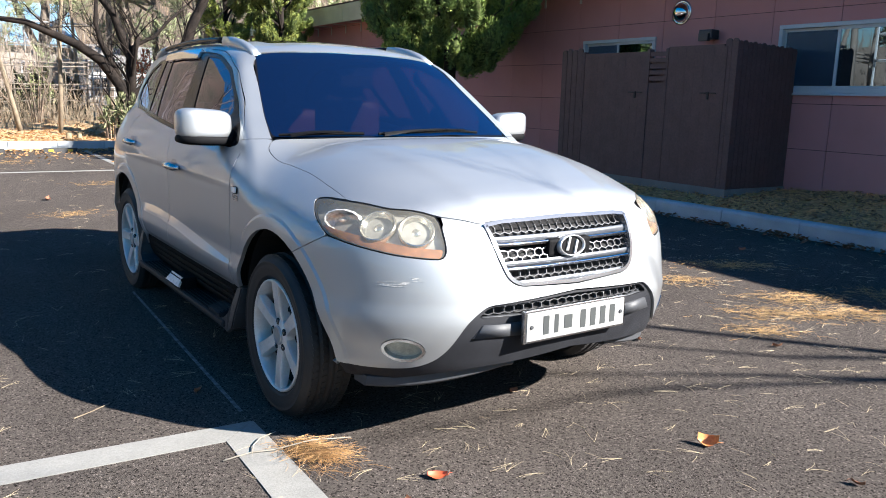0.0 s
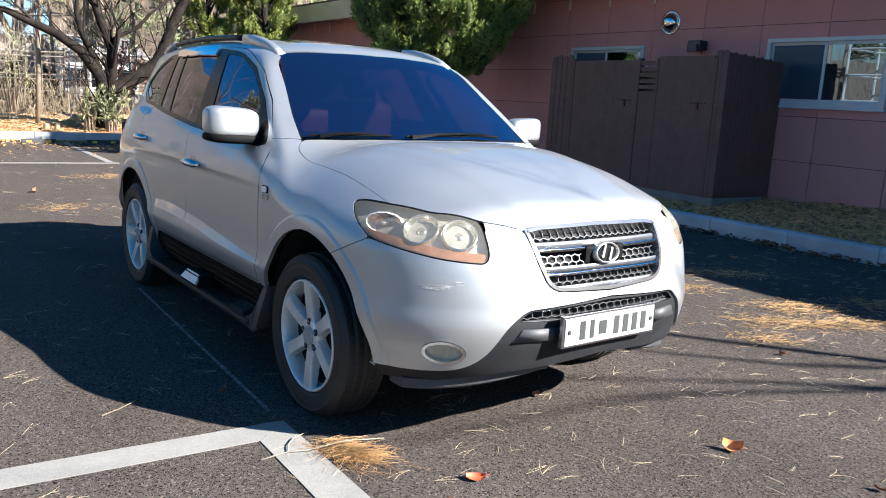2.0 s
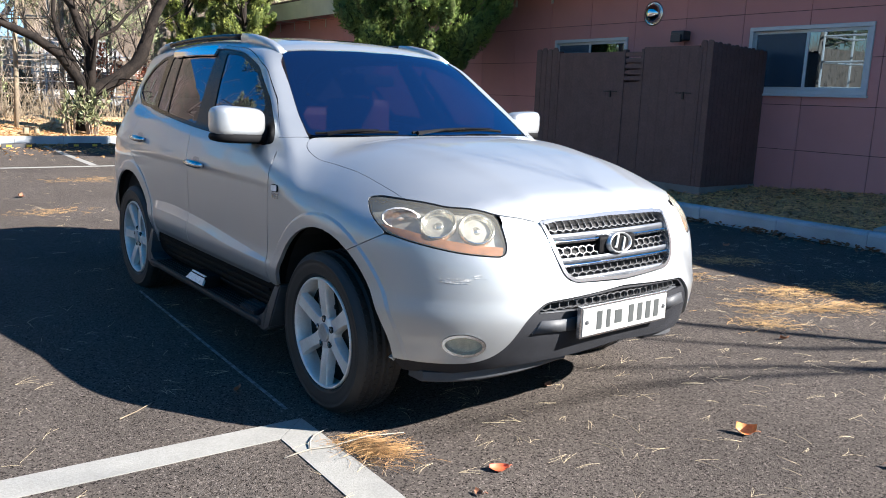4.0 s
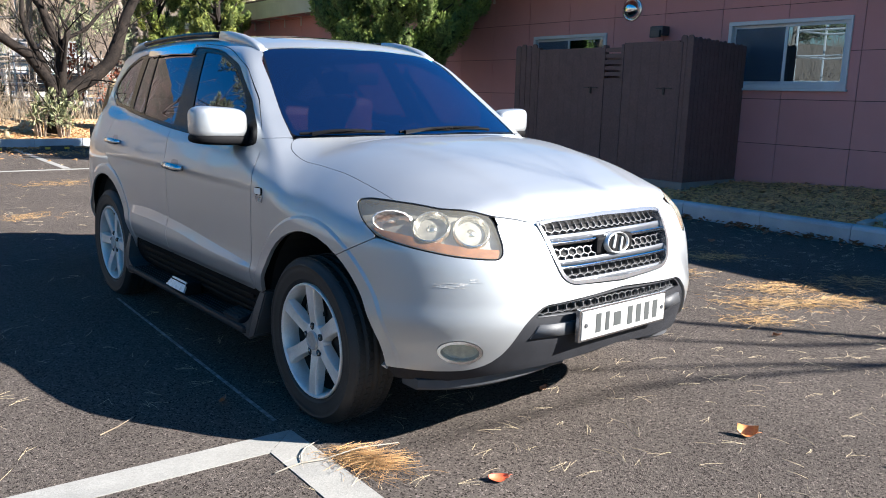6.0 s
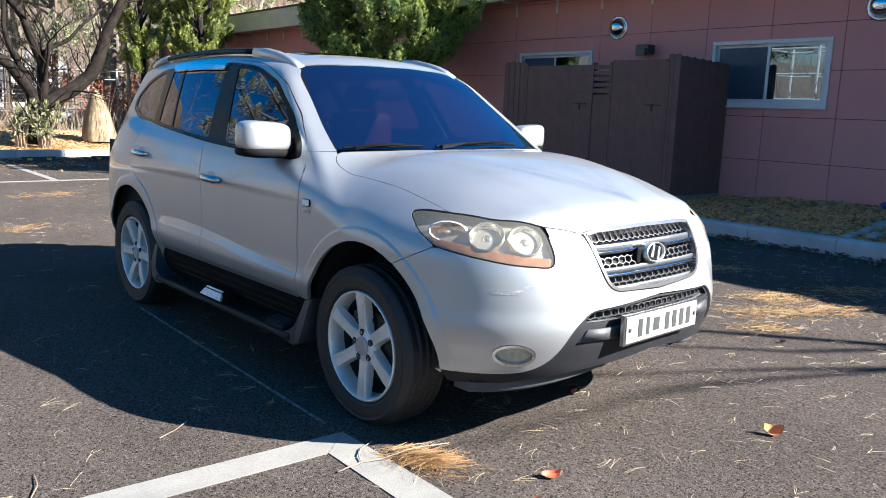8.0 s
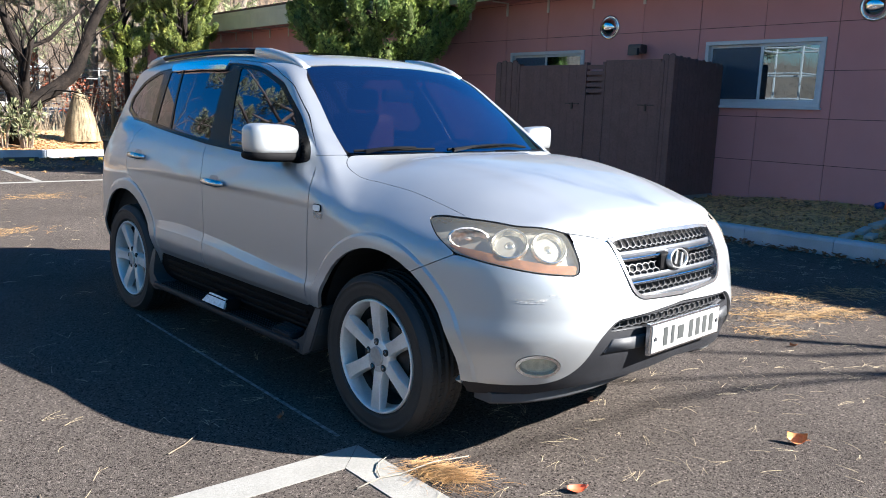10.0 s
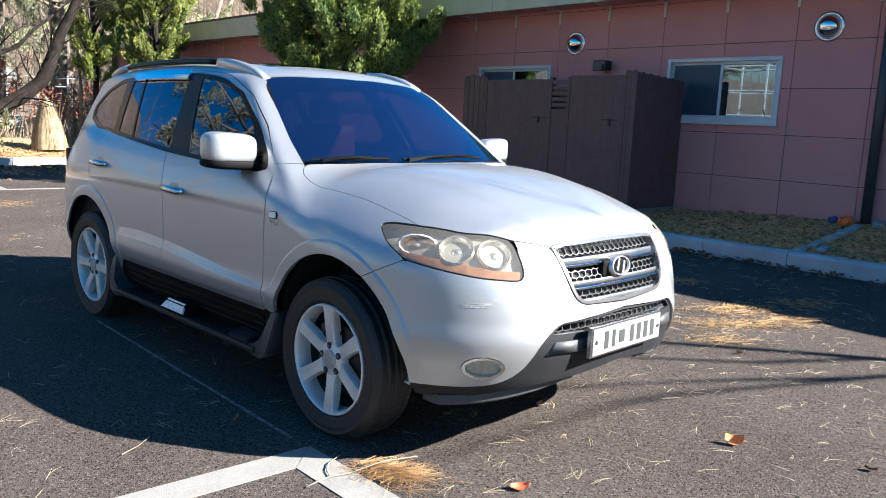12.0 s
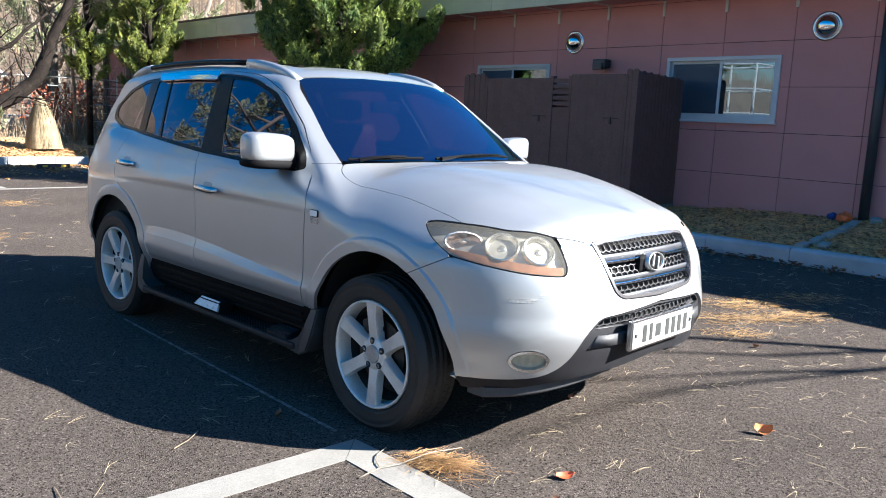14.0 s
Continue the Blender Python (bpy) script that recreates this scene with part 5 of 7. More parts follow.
for k in range(-14, 30):
    ob = new("fascia_board", me)
    ob.parent = fascia
    ob.location = (9.295 + 0.002 * (k % 2), k + 0.3, 0)
BRACKET = material("pale_bracket", (0.55, 0.52, 0.48), 0.5, vary=0.15, scale=20)
bm = bmesh.new()
box(bm, -0.02, 0.0, -0.022, 0.022, 3.12, 3.36, 0.003)
box(bm, -0.40, 0.0, -0.015, 0.015, 3.335, 3.358, 0.003)
bkt = part("eaves_bracket", bm, BRACKET, None, "pale metal bracket under the eaves", category="bracket", group="brackets under the eaves")
bkt.location = (WX, YJ[0], 0)
for y in YJ[1:]:
    copy_thing(bkt, pose(WX, y, 0))


SCREEN_NET = film_glass("insect_net", (0.40, 0.42, 0.46), 0.03, (0.6, 0.8, 1.0), 0.3, 0.30, (0.10, 0.135, 0.19))


def window(name, y0, y1, z0, z1, label):
    w = empty(name, Matrix.Identity(4), label, "window", kind="structure")
    f = 0.055
    for nm, b in (("window_frame", (y0, y1, z1 - f, z1)), ("window_frame", (y0, y1, z0, z0 + f)), ("window_frame", (y0, y0 + f, z0 + f, z1 - f)), ("window_frame", (y1 - f, y1, z0 + f, z1 - f))):
        bm = bmesh.new()
        box(bm, WX - 0.025, WX + 0.10, *b, 0.006)
        part(nm, bm, ALU, w)
    m = (y0 + y1) / 2
    for s0, s1, dx in ((y0 + f, m + 0.03, 0.02), (m - 0.03, y1 - f, 0.055)):
        sash = new("sash")
        sash.parent = w
        g = 0.042
        for b in ((s0, s1, z1 - f - g, z1 - f), (s0, s1, z0 + f, z0 + f + g), (s0, s0 + g, z0 + f + g, z1 - f - g), (s1 - g, s1, z0 + f + g, z1 - f - g)):
            bm = bmesh.new()
            box(bm, WX + dx - 0.014, WX + dx + 0.014, *b, 0.004)
            part("sash_bar", bm, ALU, sash)
        bm = bmesh.new()
        box(bm, WX + dx - 0.003, WX + dx + 0.003, s0 + g, s1 - g, z0 + f + g, z1 - f - g)
        part("pane", bm, PANE, sash).visible_shadow = False
        if dx > 0.04:
            bm = bmesh.new()
            box(bm, WX + 0.024, WX + 0.027, s0 + g, s1 - g, z0 + f + g, z1 - f - g)
            part("insect_screen", bm, SCREEN_NET, sash, "fine grey-blue insect screen").visible_shadow = False
    bm = bmesh.new()
    box(bm, WX - 0.05, WX, y0 - 0.02, y1 + 0.02, z0 - 0.03, z0, 0.006)
    part("window_sill", bm, ALU, w)
    bm = bmesh.new()
    box(bm, WX + 0.9, WX + 0.95, y0 - 0.6, y1 + 0.6, z0 - 0.8, z1 + 0.5)
    box(bm, WX + 0.25, WX + 0.95, y0 - 0.65, y0 - 0.6, z0 - 0.8, z1 + 0.5)
    box(bm, WX + 0.25, WX + 0.95, y1 + 0.6, y1 + 0.65, z0 - 0.8, z1 + 0.5)
    box(bm, WX + 0.25, WX + 0.95, y0 - 0.6, y1 + 0.6, z1 + 0.5, z1 + 0.55)
    box(bm, WX + 0.25, WX + 0.95, y0 - 0.6, y1 + 0.6, z0 - 0.85, z0 - 0.8)
    part("room_lining", bm, CABIN, w)


window("window_1", *WIN, "white aluminium sliding window with two panes")
window("window_2", *WIN_B, "white aluminium sliding window behind the shed")


def vent(y, z):
    v = empty("wall_vent", pose(WX, y, z, 0, -90, 0), "polished steel dome vent with a flat rim", "vent", "dome vents on the wall")
    bm = bmesh.new()
    lathe(bm, [(0.19, 0.0), (0.19, 0.012), (0.155, 0.016), (0.145, 0.0)], 40)
    bmesh.ops.recalc_face_normals(bm, faces=bm.faces)
    part("rim", bm, SATIN, v, smooth=True)
    bm = bmesh.new()
    lathe(bm, [(0.148 * math.cos(a), 0.005 + 0.13 * math.sin(a)) for a in np.linspace(0, math.pi / 2 - 0.02, 14)], 40)
    part("dome", bm, CHROME, v, smooth=True)


vent(8.89, 2.80), vent(4.80, 2.85)
bm = bmesh.new()
box(bm, 9.70, WX - 0.005, 8.13, 8.37, 2.36, 2.50, 0.02)
box(bm, 9.66, 9.72, 8.16, 8.34, 2.33, 2.44, 0.01)
part("wall_lamp", bm, material("dark_lamp", (0.03, 0.032, 0.04), 0.4, vary=0.2), None, "dark box-shaped wall lamp", category="lamp")
bm = bmesh.new()
tube(bm, [(9.80, 4.04, 0.30), (9.80, 4.04, 3.36)], 0.062, 16)
part("downpipe", bm, material("downpipe_grey", (0.035, 0.037, 0.043), 0.45, vary=0.2), None, "dark grey round downpipe on the wall", category="downpipe", smooth=True)

# ---- timber shed ----
shed = empty("shed", pose(0, 0, 0), "dark brown timber screen shed with picket tops and two doors", "shed")
SX, SY0, SB = 8.65, 6.80, 0.255


def picket(m, w, h, name="picket"):
    """A board with a rounded top, in the local x, z plane, thickness along y."""
    pts = [(-w / 2, 0), (w / 2, 0), (w / 2, h - w * 0.45)] + [(w / 2 * math.cos(a), h - w * 0.45 + w * 0.45 * math.sin(a)) for a in np.linspace(0.4, math.pi - 0.4, 6)] + [(-w / 2, h - w * 0.45)]
    bm = bmesh.new()
    prism(bm, pts, -0.011, 0.011, m @ pose(0, 0, 0, 90, 0, 0))
    part(name, bm, WOOD, shed)


rnd = random.Random(8)
for k in range(13):
    picket(pose(SX + 0.05 + 0.093 * k, SY0, SB + 0.05) @ pose(0, 0, 0, 0, 0, rnd.uniform(-1, 1)), 0.088, 2.22 - SB - 0.05 + 0.012 * (k % 2) - 0.004 * k)
for k in range(4):
    picket(pose(SX, 10.16 - 0.125 * k, SB + 0.05, 0, 0, 90), 0.115, 1.90 + 0.02 * (k % 2))
for k in range(2):
    picket(pose(SX, 6.835 + 0.10 * k, SB + 0.05, 0, 0, 90), 0.095, 1.945)


LATCH = material("latch_brown", (0.035, 0.020, 0.018), 0.5, vary=0.3, scale=30)


def shed_door(y0, y1, top):
    n = max(4, int((y1 - y0) / 0.14))
    d = new("door")
    d.parent = shed
    for k in range(n):
        a, b = y0 + (y1 - y0) * k / n, y0 + (y1 - y0) * (k + 1) / n
        bm = bmesh.new()
        box(bm, SX - 0.012, SX + 0.012, a + 0.0004, b - 0.0004, SB + 0.02, top, 0.0012)
        part("board", bm, WOOD, d)
    bm = bmesh.new()
    y = y0 + 0.20
    box(bm, SX - 0.030, SX - 0.013, y - 0.13, y - 0.035, 1.545, 1.562, 0.003)
    box(bm, SX - 0.030, SX - 0.013, y + 0.035, y + 0.13, 1.545, 1.562, 0.003)
    box(bm, SX - 0.034, SX - 0.013, y - 0.014, y + 0.014, 1.47, 1.567, 0.003)
    part("latch", bm, LATCH, d)


shed_door(8.33, 9.66, 2.13), shed_door(7.00, 7.94, 2.18)
for y in (8.31, 7.96, 9.69, 6.97):
    bm = bmesh.new()
    box(bm, SX - 0.02, SX + 0.07, y - 0.025, y + 0.025, SB, 2.16, 0.005)
    part("post", bm, WOOD, shed)
for k in range(5):
    bm = bmesh.new()
    z = 2.12 - 0.085 * k
    box(bm, SX - 0.008, SX + 0.012, 7.985, 8.285, z - 0.062, z, 0.003)
    part("slat", bm, WOOD, shed)
for k in range(2):
    bm = bmesh.new()
    box(bm, SX - 0.006, SX + 0.014, 7.985 + 0.15 * k, 8.135 + 0.15 * k, SB + 0.02, 1.69, 0.0012)
    part("board", bm, WOOD, shed)
bm = bmesh.new()
box(bm, SX + 0.10, SX + 0.115, 7.0, 10.1, SB + 0.02, 1.93)
part("lining_board", bm, WOOD, shed)
bm = bmesh.new()
box(bm, SX - 0.03, WX - 0.01, SY0 - 0.02, 10.2, SB - 0.12, SB + 0.055, 0.005)
part("base_beam", bm, material("grey_beam", (0.20, 0.185, 0.175), 0.85, vary=0.25, scale=4, bump=0.3), shed, "weathered grey base beam")
bm = bmesh.new()
box(bm, SX + 0.03, SX + 0.06, SY0 + 0.03, 10.15, 1.95, 2.03)
part("rail", bm, WOOD, shed)

# ---- kerbs, verge and markings ----
kerb = empty("kerb", Matrix.Identity(4), "pale concrete kerb between car park and verge", "kerb", kind="structure")


def kerb_stone(length):
    bm = bmesh.new()
    prism(bm, [(0, -0.1), (0.15, -0.1), (0.15, 0.185), (0.035, 0.185), (0.012, 0.172), (0.0, 0.145)], 0.003, length - 0.003, Matrix(((1, 0, 0, 0), (0, 0, 1, 0), (0, 1, 0, 0), (0, 0, 0, 1))))
    bmesh.ops.recalc_face_normals(bm, faces=bm.faces)
    me = bpy.data.meshes.new("kerb_stone")
    bm.to_mesh(me)
    bm.free()
    me.materials.append(CONCRETE)
    return me


stone = kerb_stone(1.0)
for k in range(-10, 20):
    ob = new("kerb_stone", stone)
    ob.parent = kerb
    ob.matrix_basis = pose(kerb_x(k + 0.12) + 0.002 * (k % 3), k + 0.12, 0, 0, 0, 2.4)
for k in range(-24, 8):
    ob = new("kerb_stone", stone)
    ob.parent = kerb
    ob.matrix_basis = pose(k + 0.05, 20.0 - 0.012 * k, 0, 0, 0, 90 - 180) @ pose(-0.15, 0, 0)


def terrain(name, x0, x1, y0, y1, nx, ny, height, mat, label):
    bm = bmesh.new()
    g = [[bm.verts.new((x0 + (x1 - x0) * i / nx, y0 + (y1 - y0) * j / ny, height(x0 + (x1 - x0) * i / nx, y0 + (y1 - y0) * j / ny))) for i in range(nx + 1)] for j in range(ny + 1)]
    for j in range(ny):
        for i in range(nx):
            bm.faces.new((g[j][i], g[j][i + 1], g[j + 1][i + 1], g[j + 1][i]))
    return part(name, bm, mat, None, label, smooth=True, kind="structure", category="ground")


def verge_z(x, y):
    foot = min(0.46, max(0.27, 0.36 - 0.05 * (y - 5.2)))
    t = min(1, max(0, (x - kerb_x(y) - 0.14) / (WX - kerb_x(y) - 0.14)))
    return 0.155 + (foot - 0.155) * t + 0.022 * noise.noise((x * 2.5, y * 2.5, 0)) + 0.020 * noise.noise((x * 7, y * 7, 3))


def bank_z(x, y):
    return 0.15 + min(1, max(0, (y - 20.2) / 3.5)) * (0.30 + 0.12 * noise.noise((x * 0.5, y * 0.5, 1))) + 0.03 * noise.noise((x * 3, y * 3, 5)) + max(0, y - 26) * 0.02


bm = bmesh.new()
rows = []
for j in range(421):
    y = -10 + 30.3 * j / 420
    a = kerb_x(y) + 0.14
    rows.append([bm.verts.new((x, y, verge_z(x, y))) for x in (a + (WX + 0.02 - a) * i / 26 for i in range(27))])
for p, q in zip(rows, rows[1:]):
    for i in range(26):
        bm.faces.new((p[i], p[i + 1], q[i + 1], q[i]))
part("verge", bm, TURF, None, "patchy dry turf sloping up to the wall", smooth=True, kind="structure", category="ground")
terrain("bank", -60, WX, 20.08, 62, 110, 90, bank_z, SOIL, "bank covered in dry orange-brown leaf litter")

PAINT_Z = 0.004
sheet("bay_line", [(-3.0, 3.320), (1.070, 3.1705), (0.909, 3.018), (-3.0, 3.145)], PAINT_Z, ROADPAINT, "white painted bay line", 0.003, "marking")
sheet("bay_line", [(0.9115, 3.017), (1.0735, 3.168), (1.079, 3.05), (1.092, 2.4), (1.10, -3.0), (0.935, -3.0), (0.917, 2.59)], PAINT_Z + 0.0006, ROADPAINT, "white painted bay line, corner chipped", 0.003, "marking")
sheet("old_line", [(1.052, 3.30), (1.070, 3.30), (1.060, 5.75), (1.044, 5.75)], 0.003, OLDPAINT, "thin worn chalk line across the bay", 0.002, "marking")
sheet("far_line", [(-20, 15.05), (9, 14.70), (9, 14.56), (-20, 14.91)], PAINT_Z, ROADPAINT, "white line across the far bays", 0.003, "marking")
for x in (0.2, 2.64, 5.1, -2.3, -4.8):
    sheet("bay_line", [(x - 0.06, 14.85), (x + 0.06, 14.85), (x - 0.02, 19.6), (x - 0.14, 19.6)], PAINT_Z, ROADPAINT, "white line between the far bays", 0.003, "marking")
YELLOW = material("stop_yellow", (0.65, 0.42, 0.03), 0.5, vary=0.2, scale=30)


def wheel_stop(x):
    s = empty("wheel_stop", pose(x, 18.95, 0), "low black rubber wheel stop with yellow patches", "wheel stop", "wheel stops")
    bm = bmesh.new()
    prism(bm, [(-0.07, 0), (0.07, 0), (0.045, 0.10), (-0.045, 0.10)], -0.33, 0.33, Matrix(((0, 0, 1, 0), (1, 0, 0, 0), (0, 1, 0, 0), (0, 0, 0, 1))))
    bmesh.ops.recalc_face_normals(bm, faces=bm.faces)
    part("body", bm, RUBBER, s)
    for k in (-1, 1):
        bm = bmesh.new()
        box(bm, k * 0.19 - 0.05, k * 0.19 + 0.05, -0.064, -0.05, 0.03, 0.075, 0.003)
        part("patch", bm, YELLOW, s)


for x in (0.6, 2.0, -0.9, 3.3, 4.7):
    wheel_stop(x)


# ---- trees and far things ----
BARK = material("grey_bark", (0.026, 0.020, 0.0165), 0.9, second=(0.011, 0.009, 0.008), scale=5, fine=0.3, fine_scale=30, bump=1.0, bump_scale=28, spec=0.15)
PALE_BARK = material("pale_bark", (0.24, 0.19, 0.13), 0.9, vary=0.35, scale=7, fine=0.2, fine_scale=40)
TWIG = material("twig_brown", (0.26, 0.20, 0.15), 0.9, vary=0.3, scale=3)
JUNIPER = material("juniper_green", (0.20, 0.25, 0.055), 0.75, second=(0.075, 0.125, 0.04), scale=2.5, fine=0.35, fine_scale=25, island=0.45, spec=0.3)
CONIFER = material("conifer_green", (0.33, 0.355, 0.08), 0.75, second=(0.13, 0.185, 0.05), scale=1.8, fine=0.35, fine_scale=20, island=0.45, spec=0.3)
PINE_GREEN = material("pine_green", (0.25, 0.275, 0.15), 0.75, vary=0.4, scale=1.5, island=0.4, spec=0.3)
STRAW = material("rice_straw", (0.275, 0.215, 0.13), 0.9, vary=0.35, scale=8, fine=0.3, fine_scale=60, island=0.25)
DRYLEAF = material("dry_leaf", (0.52, 0.29, 0.12), 0.85, vary=0.4, scale=6, island=0.55)
RUST = material("rust_leaf", (0.27, 0.075, 0.035), 0.8, vary=0.3, scale=6, island=0.4)
NEEDLE = material("fallen_needle", (0.45, 0.37, 0.235), 0.7, vary=0.2, scale=9, island=0.45)
NEEDLE_ORANGE = material("orange_needle", (0.52, 0.31, 0.11), 0.7, vary=0.25, scale=12, island=0.4)


def grow(bm, p, d, r, length, depth, rnd, spread=0.55, droop=0.0, sides=6):
    """A limb that forks, wandering as it goes."""
    pts, rad = [p.copy()], [r]
    n = 4 if depth > 1 else 3
    for k in range(n):
        d = (d + Vector((rnd.uniform(-1, 1), rnd.uniform(-1, 1), rnd.uniform(-0.6, 0.8) - droop)) * 0.20).normalized()
        p = p + d * length / n
        pts.append(p.copy())
        rad.append(r * (1 - 0.42 * (k + 1) / n))
    tube(bm, pts, rad, sides if depth > 1 else 4, depth > 2)
    if depth <= 0:
        return
    for k in range(3 if depth > 1 else 4):
        i = rnd.choice(range(1, n + 1)) if k else n
        side = d.cross(Vector((rnd.uniform(-1, 1), rnd.uniform(-1, 1), rnd.uniform(-1, 1)))).normalized()
        e = (d * rnd.uniform(0.6, 1.0) + side * rnd.uniform(spread * 0.6, spread * 1.5) + Vector((0, 0, 0.12))).normalized()
        grow(bm, pts[i], e, rad[i] * rnd.uniform(0.45, 0.72), length * rnd.uniform(0.55, 0.82), depth - 1, rnd, spread, droop, sides)


def sprig_mesh(name, centres, size, count, rnd, mat, parent, up=0.9, leaf=0.07, kind="", width=0.35):
    """A crown of many small pointed sprays on flame-shaped clumps."""
    v, f = [], []
    for c, s, ax in centres:
        c, ax = Vector(c), Vector(ax).normalized()
        for k in range(count):
            d = Vector((rnd.gauss(0, 1), rnd.gauss(0, 1), rnd.gauss(0, 1))).normalized()
            t = rnd.random() ** 0.35
            along = rnd.uniform(-0.9, 1.5)
            taper = max(0.12, 1 - max(0, along) * 0.62) if along > 0 else 1 + along * 0.5
            q = c + ax * along * s + (d - ax * d.dot(ax)) * s * 0.62 * t * taper
            out = ((q - c).normalized() * 0.8 + ax * up + d * 0.35).normalized()
            side = out.cross(Vector((rnd.gauss(0, 1), rnd.gauss(0, 1), rnd.gauss(0, 1)))).normalized()
            ln = leaf * rnd.uniform(0.6, 1.5)
            w = side * ln * width
            n = out.cross(side) * ln * 0.12
            b = len(v)
            v += [q - w * 0.3, q + out * ln * 0.45 - w + n, q + out * ln, q + out * ln * 0.45 + w - n]
            f.append((b, b + 1, b + 2, b + 3))
    return raw(name, v, f, mat, parent, kind=kind)


def flame_crown(centres, count, rnd, mat, core_mat, parent, leaf):
    """Upswept plumes: short scale-leaf sprays lie along a lumpy core, coloured dark for inner shade, and part at the
    tip.
    """
    v, f, cv, cf = [], [], [], []
    ball = bmesh.new()
    bmesh.ops.create_icosphere(ball, subdivisions=2, radius=1)
    pts, tri = [p.co.copy() for p in ball.verts], [tuple(p.index for p in q.verts) for q in ball.faces]
    ball.free()
    for c, s, ax in centres:
        c, ax = Vector(c), Vector(ax).normalized()
        q = ax.to_track_quat("Z", "Y")
        b = len(cv)
        for p in pts:
            k = 0.78 + 0.30 * noise.noise(p * 2.3 + c * 3)
            cv.append(c + q @ Vector((p.x * 0.36 * s * k, p.y * 0.36 * s * k, p.z * 0.95 * s * k)))
        cf += [tuple(b + i for i in t) for t in tri]
        for k in range(count):
            h = rnd.uniform(-0.95, 1.0)
            a = rnd.uniform(0, math.tau)
            r = math.sqrt(max(0, 1 - h * h))
            n = Vector((math.cos(a) * r, math.sin(a) * r, h))
            lump = 0.80 + 0.34 * noise.noise(n * 2.3 + c * 3)
            p = c + q @ Vector((n.x * 0.48 * s * lump, n.y * 0.48 * s * lump, n.z * 1.1 * s * lump))
            out = (q @ n * 0.55 + ax * 0.75 + Vector((rnd.gauss(0, 0.28), rnd.gauss(0, 0.28), rnd.gauss(0, 0.28)))).normalized()
            face = (q @ n + Vector((rnd.gauss(0, 0.5), rnd.gauss(0, 0.5), rnd.gauss(0, 0.5)))).normalized()
            side = out.cross(face).normalized()
            ln = leaf * rnd.uniform(0.6, 1.5)
            for sp in (-0.55, 0.0, 0.55):
                e = (out + side * sp).normalized()
                w = e.cross(face).normalized() * ln * 0.095
                m = p + e * ln * (0.5 if sp else 0.6)
                b = len(v)
                v += [p, m - w, p + e * ln * (0.85 if sp else 1.15), m + w]
                f.append((b, b + 1, b + 2, b + 3))
    raw("crown", v, f, mat, parent)
    raw("inner_crown", cv, cf, core_mat, parent, "lumpy core coloured dark for the shade inside the crown", smooth=True)


def evergreen(name, x, y, z0, base, top, r, clumps, per, mat, label, seed, leaf=0.075, lean=0.0, egg=0.45, core=None):
    rnd = random.Random(seed)
    t = empty(name, pose(x, y, z0), label, "tree")
    bm = bmesh.new()
    tube(bm, [(0, 0, -0.1), (0.04, 0.02, base), (0.1 * lean, 0.05, (base + top) / 2), (0.2 * lean, 0, top * 0.9)], [0.10 * r ** 0.6, 0.085 * r ** 0.6, 0.065, 0.03], 10)
    for k in range(26):
        h = base + (top - base) * (0.12 + rnd.random() * 0.7)
        a = rnd.uniform(0, math.tau)
        tube(bm, [(0, 0, h), (0.35 * r * math.cos(a), 0.35 * r * math.sin(a), h + 0.25), (0.62 * r * math.cos(a), 0.62 * r * math.sin(a), h + 0.6)], [0.045, 0.03, 0.01], 5)
    part("trunk", bm, BARK, t, smooth=True)
    cs = []
    for k in range(clumps):
        h = rnd.random()
        rr = r * min(1, 0.55 + 1.6 * h) * (1 - max(0, h - egg) / (1.08 - egg) * 0.75)
        a = rnd.uniform(0, math.tau)
        q = rr * math.sqrt(rnd.uniform(0.2, 1.0)) * rnd.uniform(0.85, 1.15)
        s = rnd.uniform(0.16, 0.42) * (r / 1.5) ** 0.5
        cs.append(((q * math.cos(a) + lean * h, q * math.sin(a), base + (top - base) * h), s, (math.cos(a) * 0.55 + rnd.gauss(0, 0.15), math.sin(a) * 0.55 + rnd.gauss(0, 0.15), 1)))
    flame_crown(cs, per, rnd, mat, core or SHADE_GREEN, t, leaf)
    return t


# crown cores: shade between the sprays is put into this darker green
SHADE_GREEN = material("shade_green", (0.085, 0.110, 0.034), 0.9, vary=0.5, scale=9, fine=0.4, fine_scale=60, spec=0.2)
evergreen("juniper_tree", 8.15, 12.95, 0.20, 1.75, 5.3, 1.7, 250, 330, JUNIPER, "dark green bushy juniper by the maroon wall, sunlit at the top", 3, 0.062)
evergreen("conifer_tree", 8.02, 21.6, 0.4, 2.05, 7.2, 0.95, 210, 360, CONIFER, "yellow-green juniper beside the far bank", 5, 0.052)
evergreen("conifer_tree", 6.78, 22.6, 0.4, 1.75, 5.6, 0.70, 110, 340, CONIFER, "yellow-green juniper with thin lower branches", 6, 0.052)
evergreen("conifer_tree", 8.75, 23.6, 0.4, 1.5, 7.5, 1.0, 120, 230, CONIFER, "narrow yellow-green juniper at the building's corner", 7, 0.066)


FAR_BARK = material("far_bark", (0.20, 0.165, 0.135), 0.9, vary=0.3, scale=4, spec=0.15)


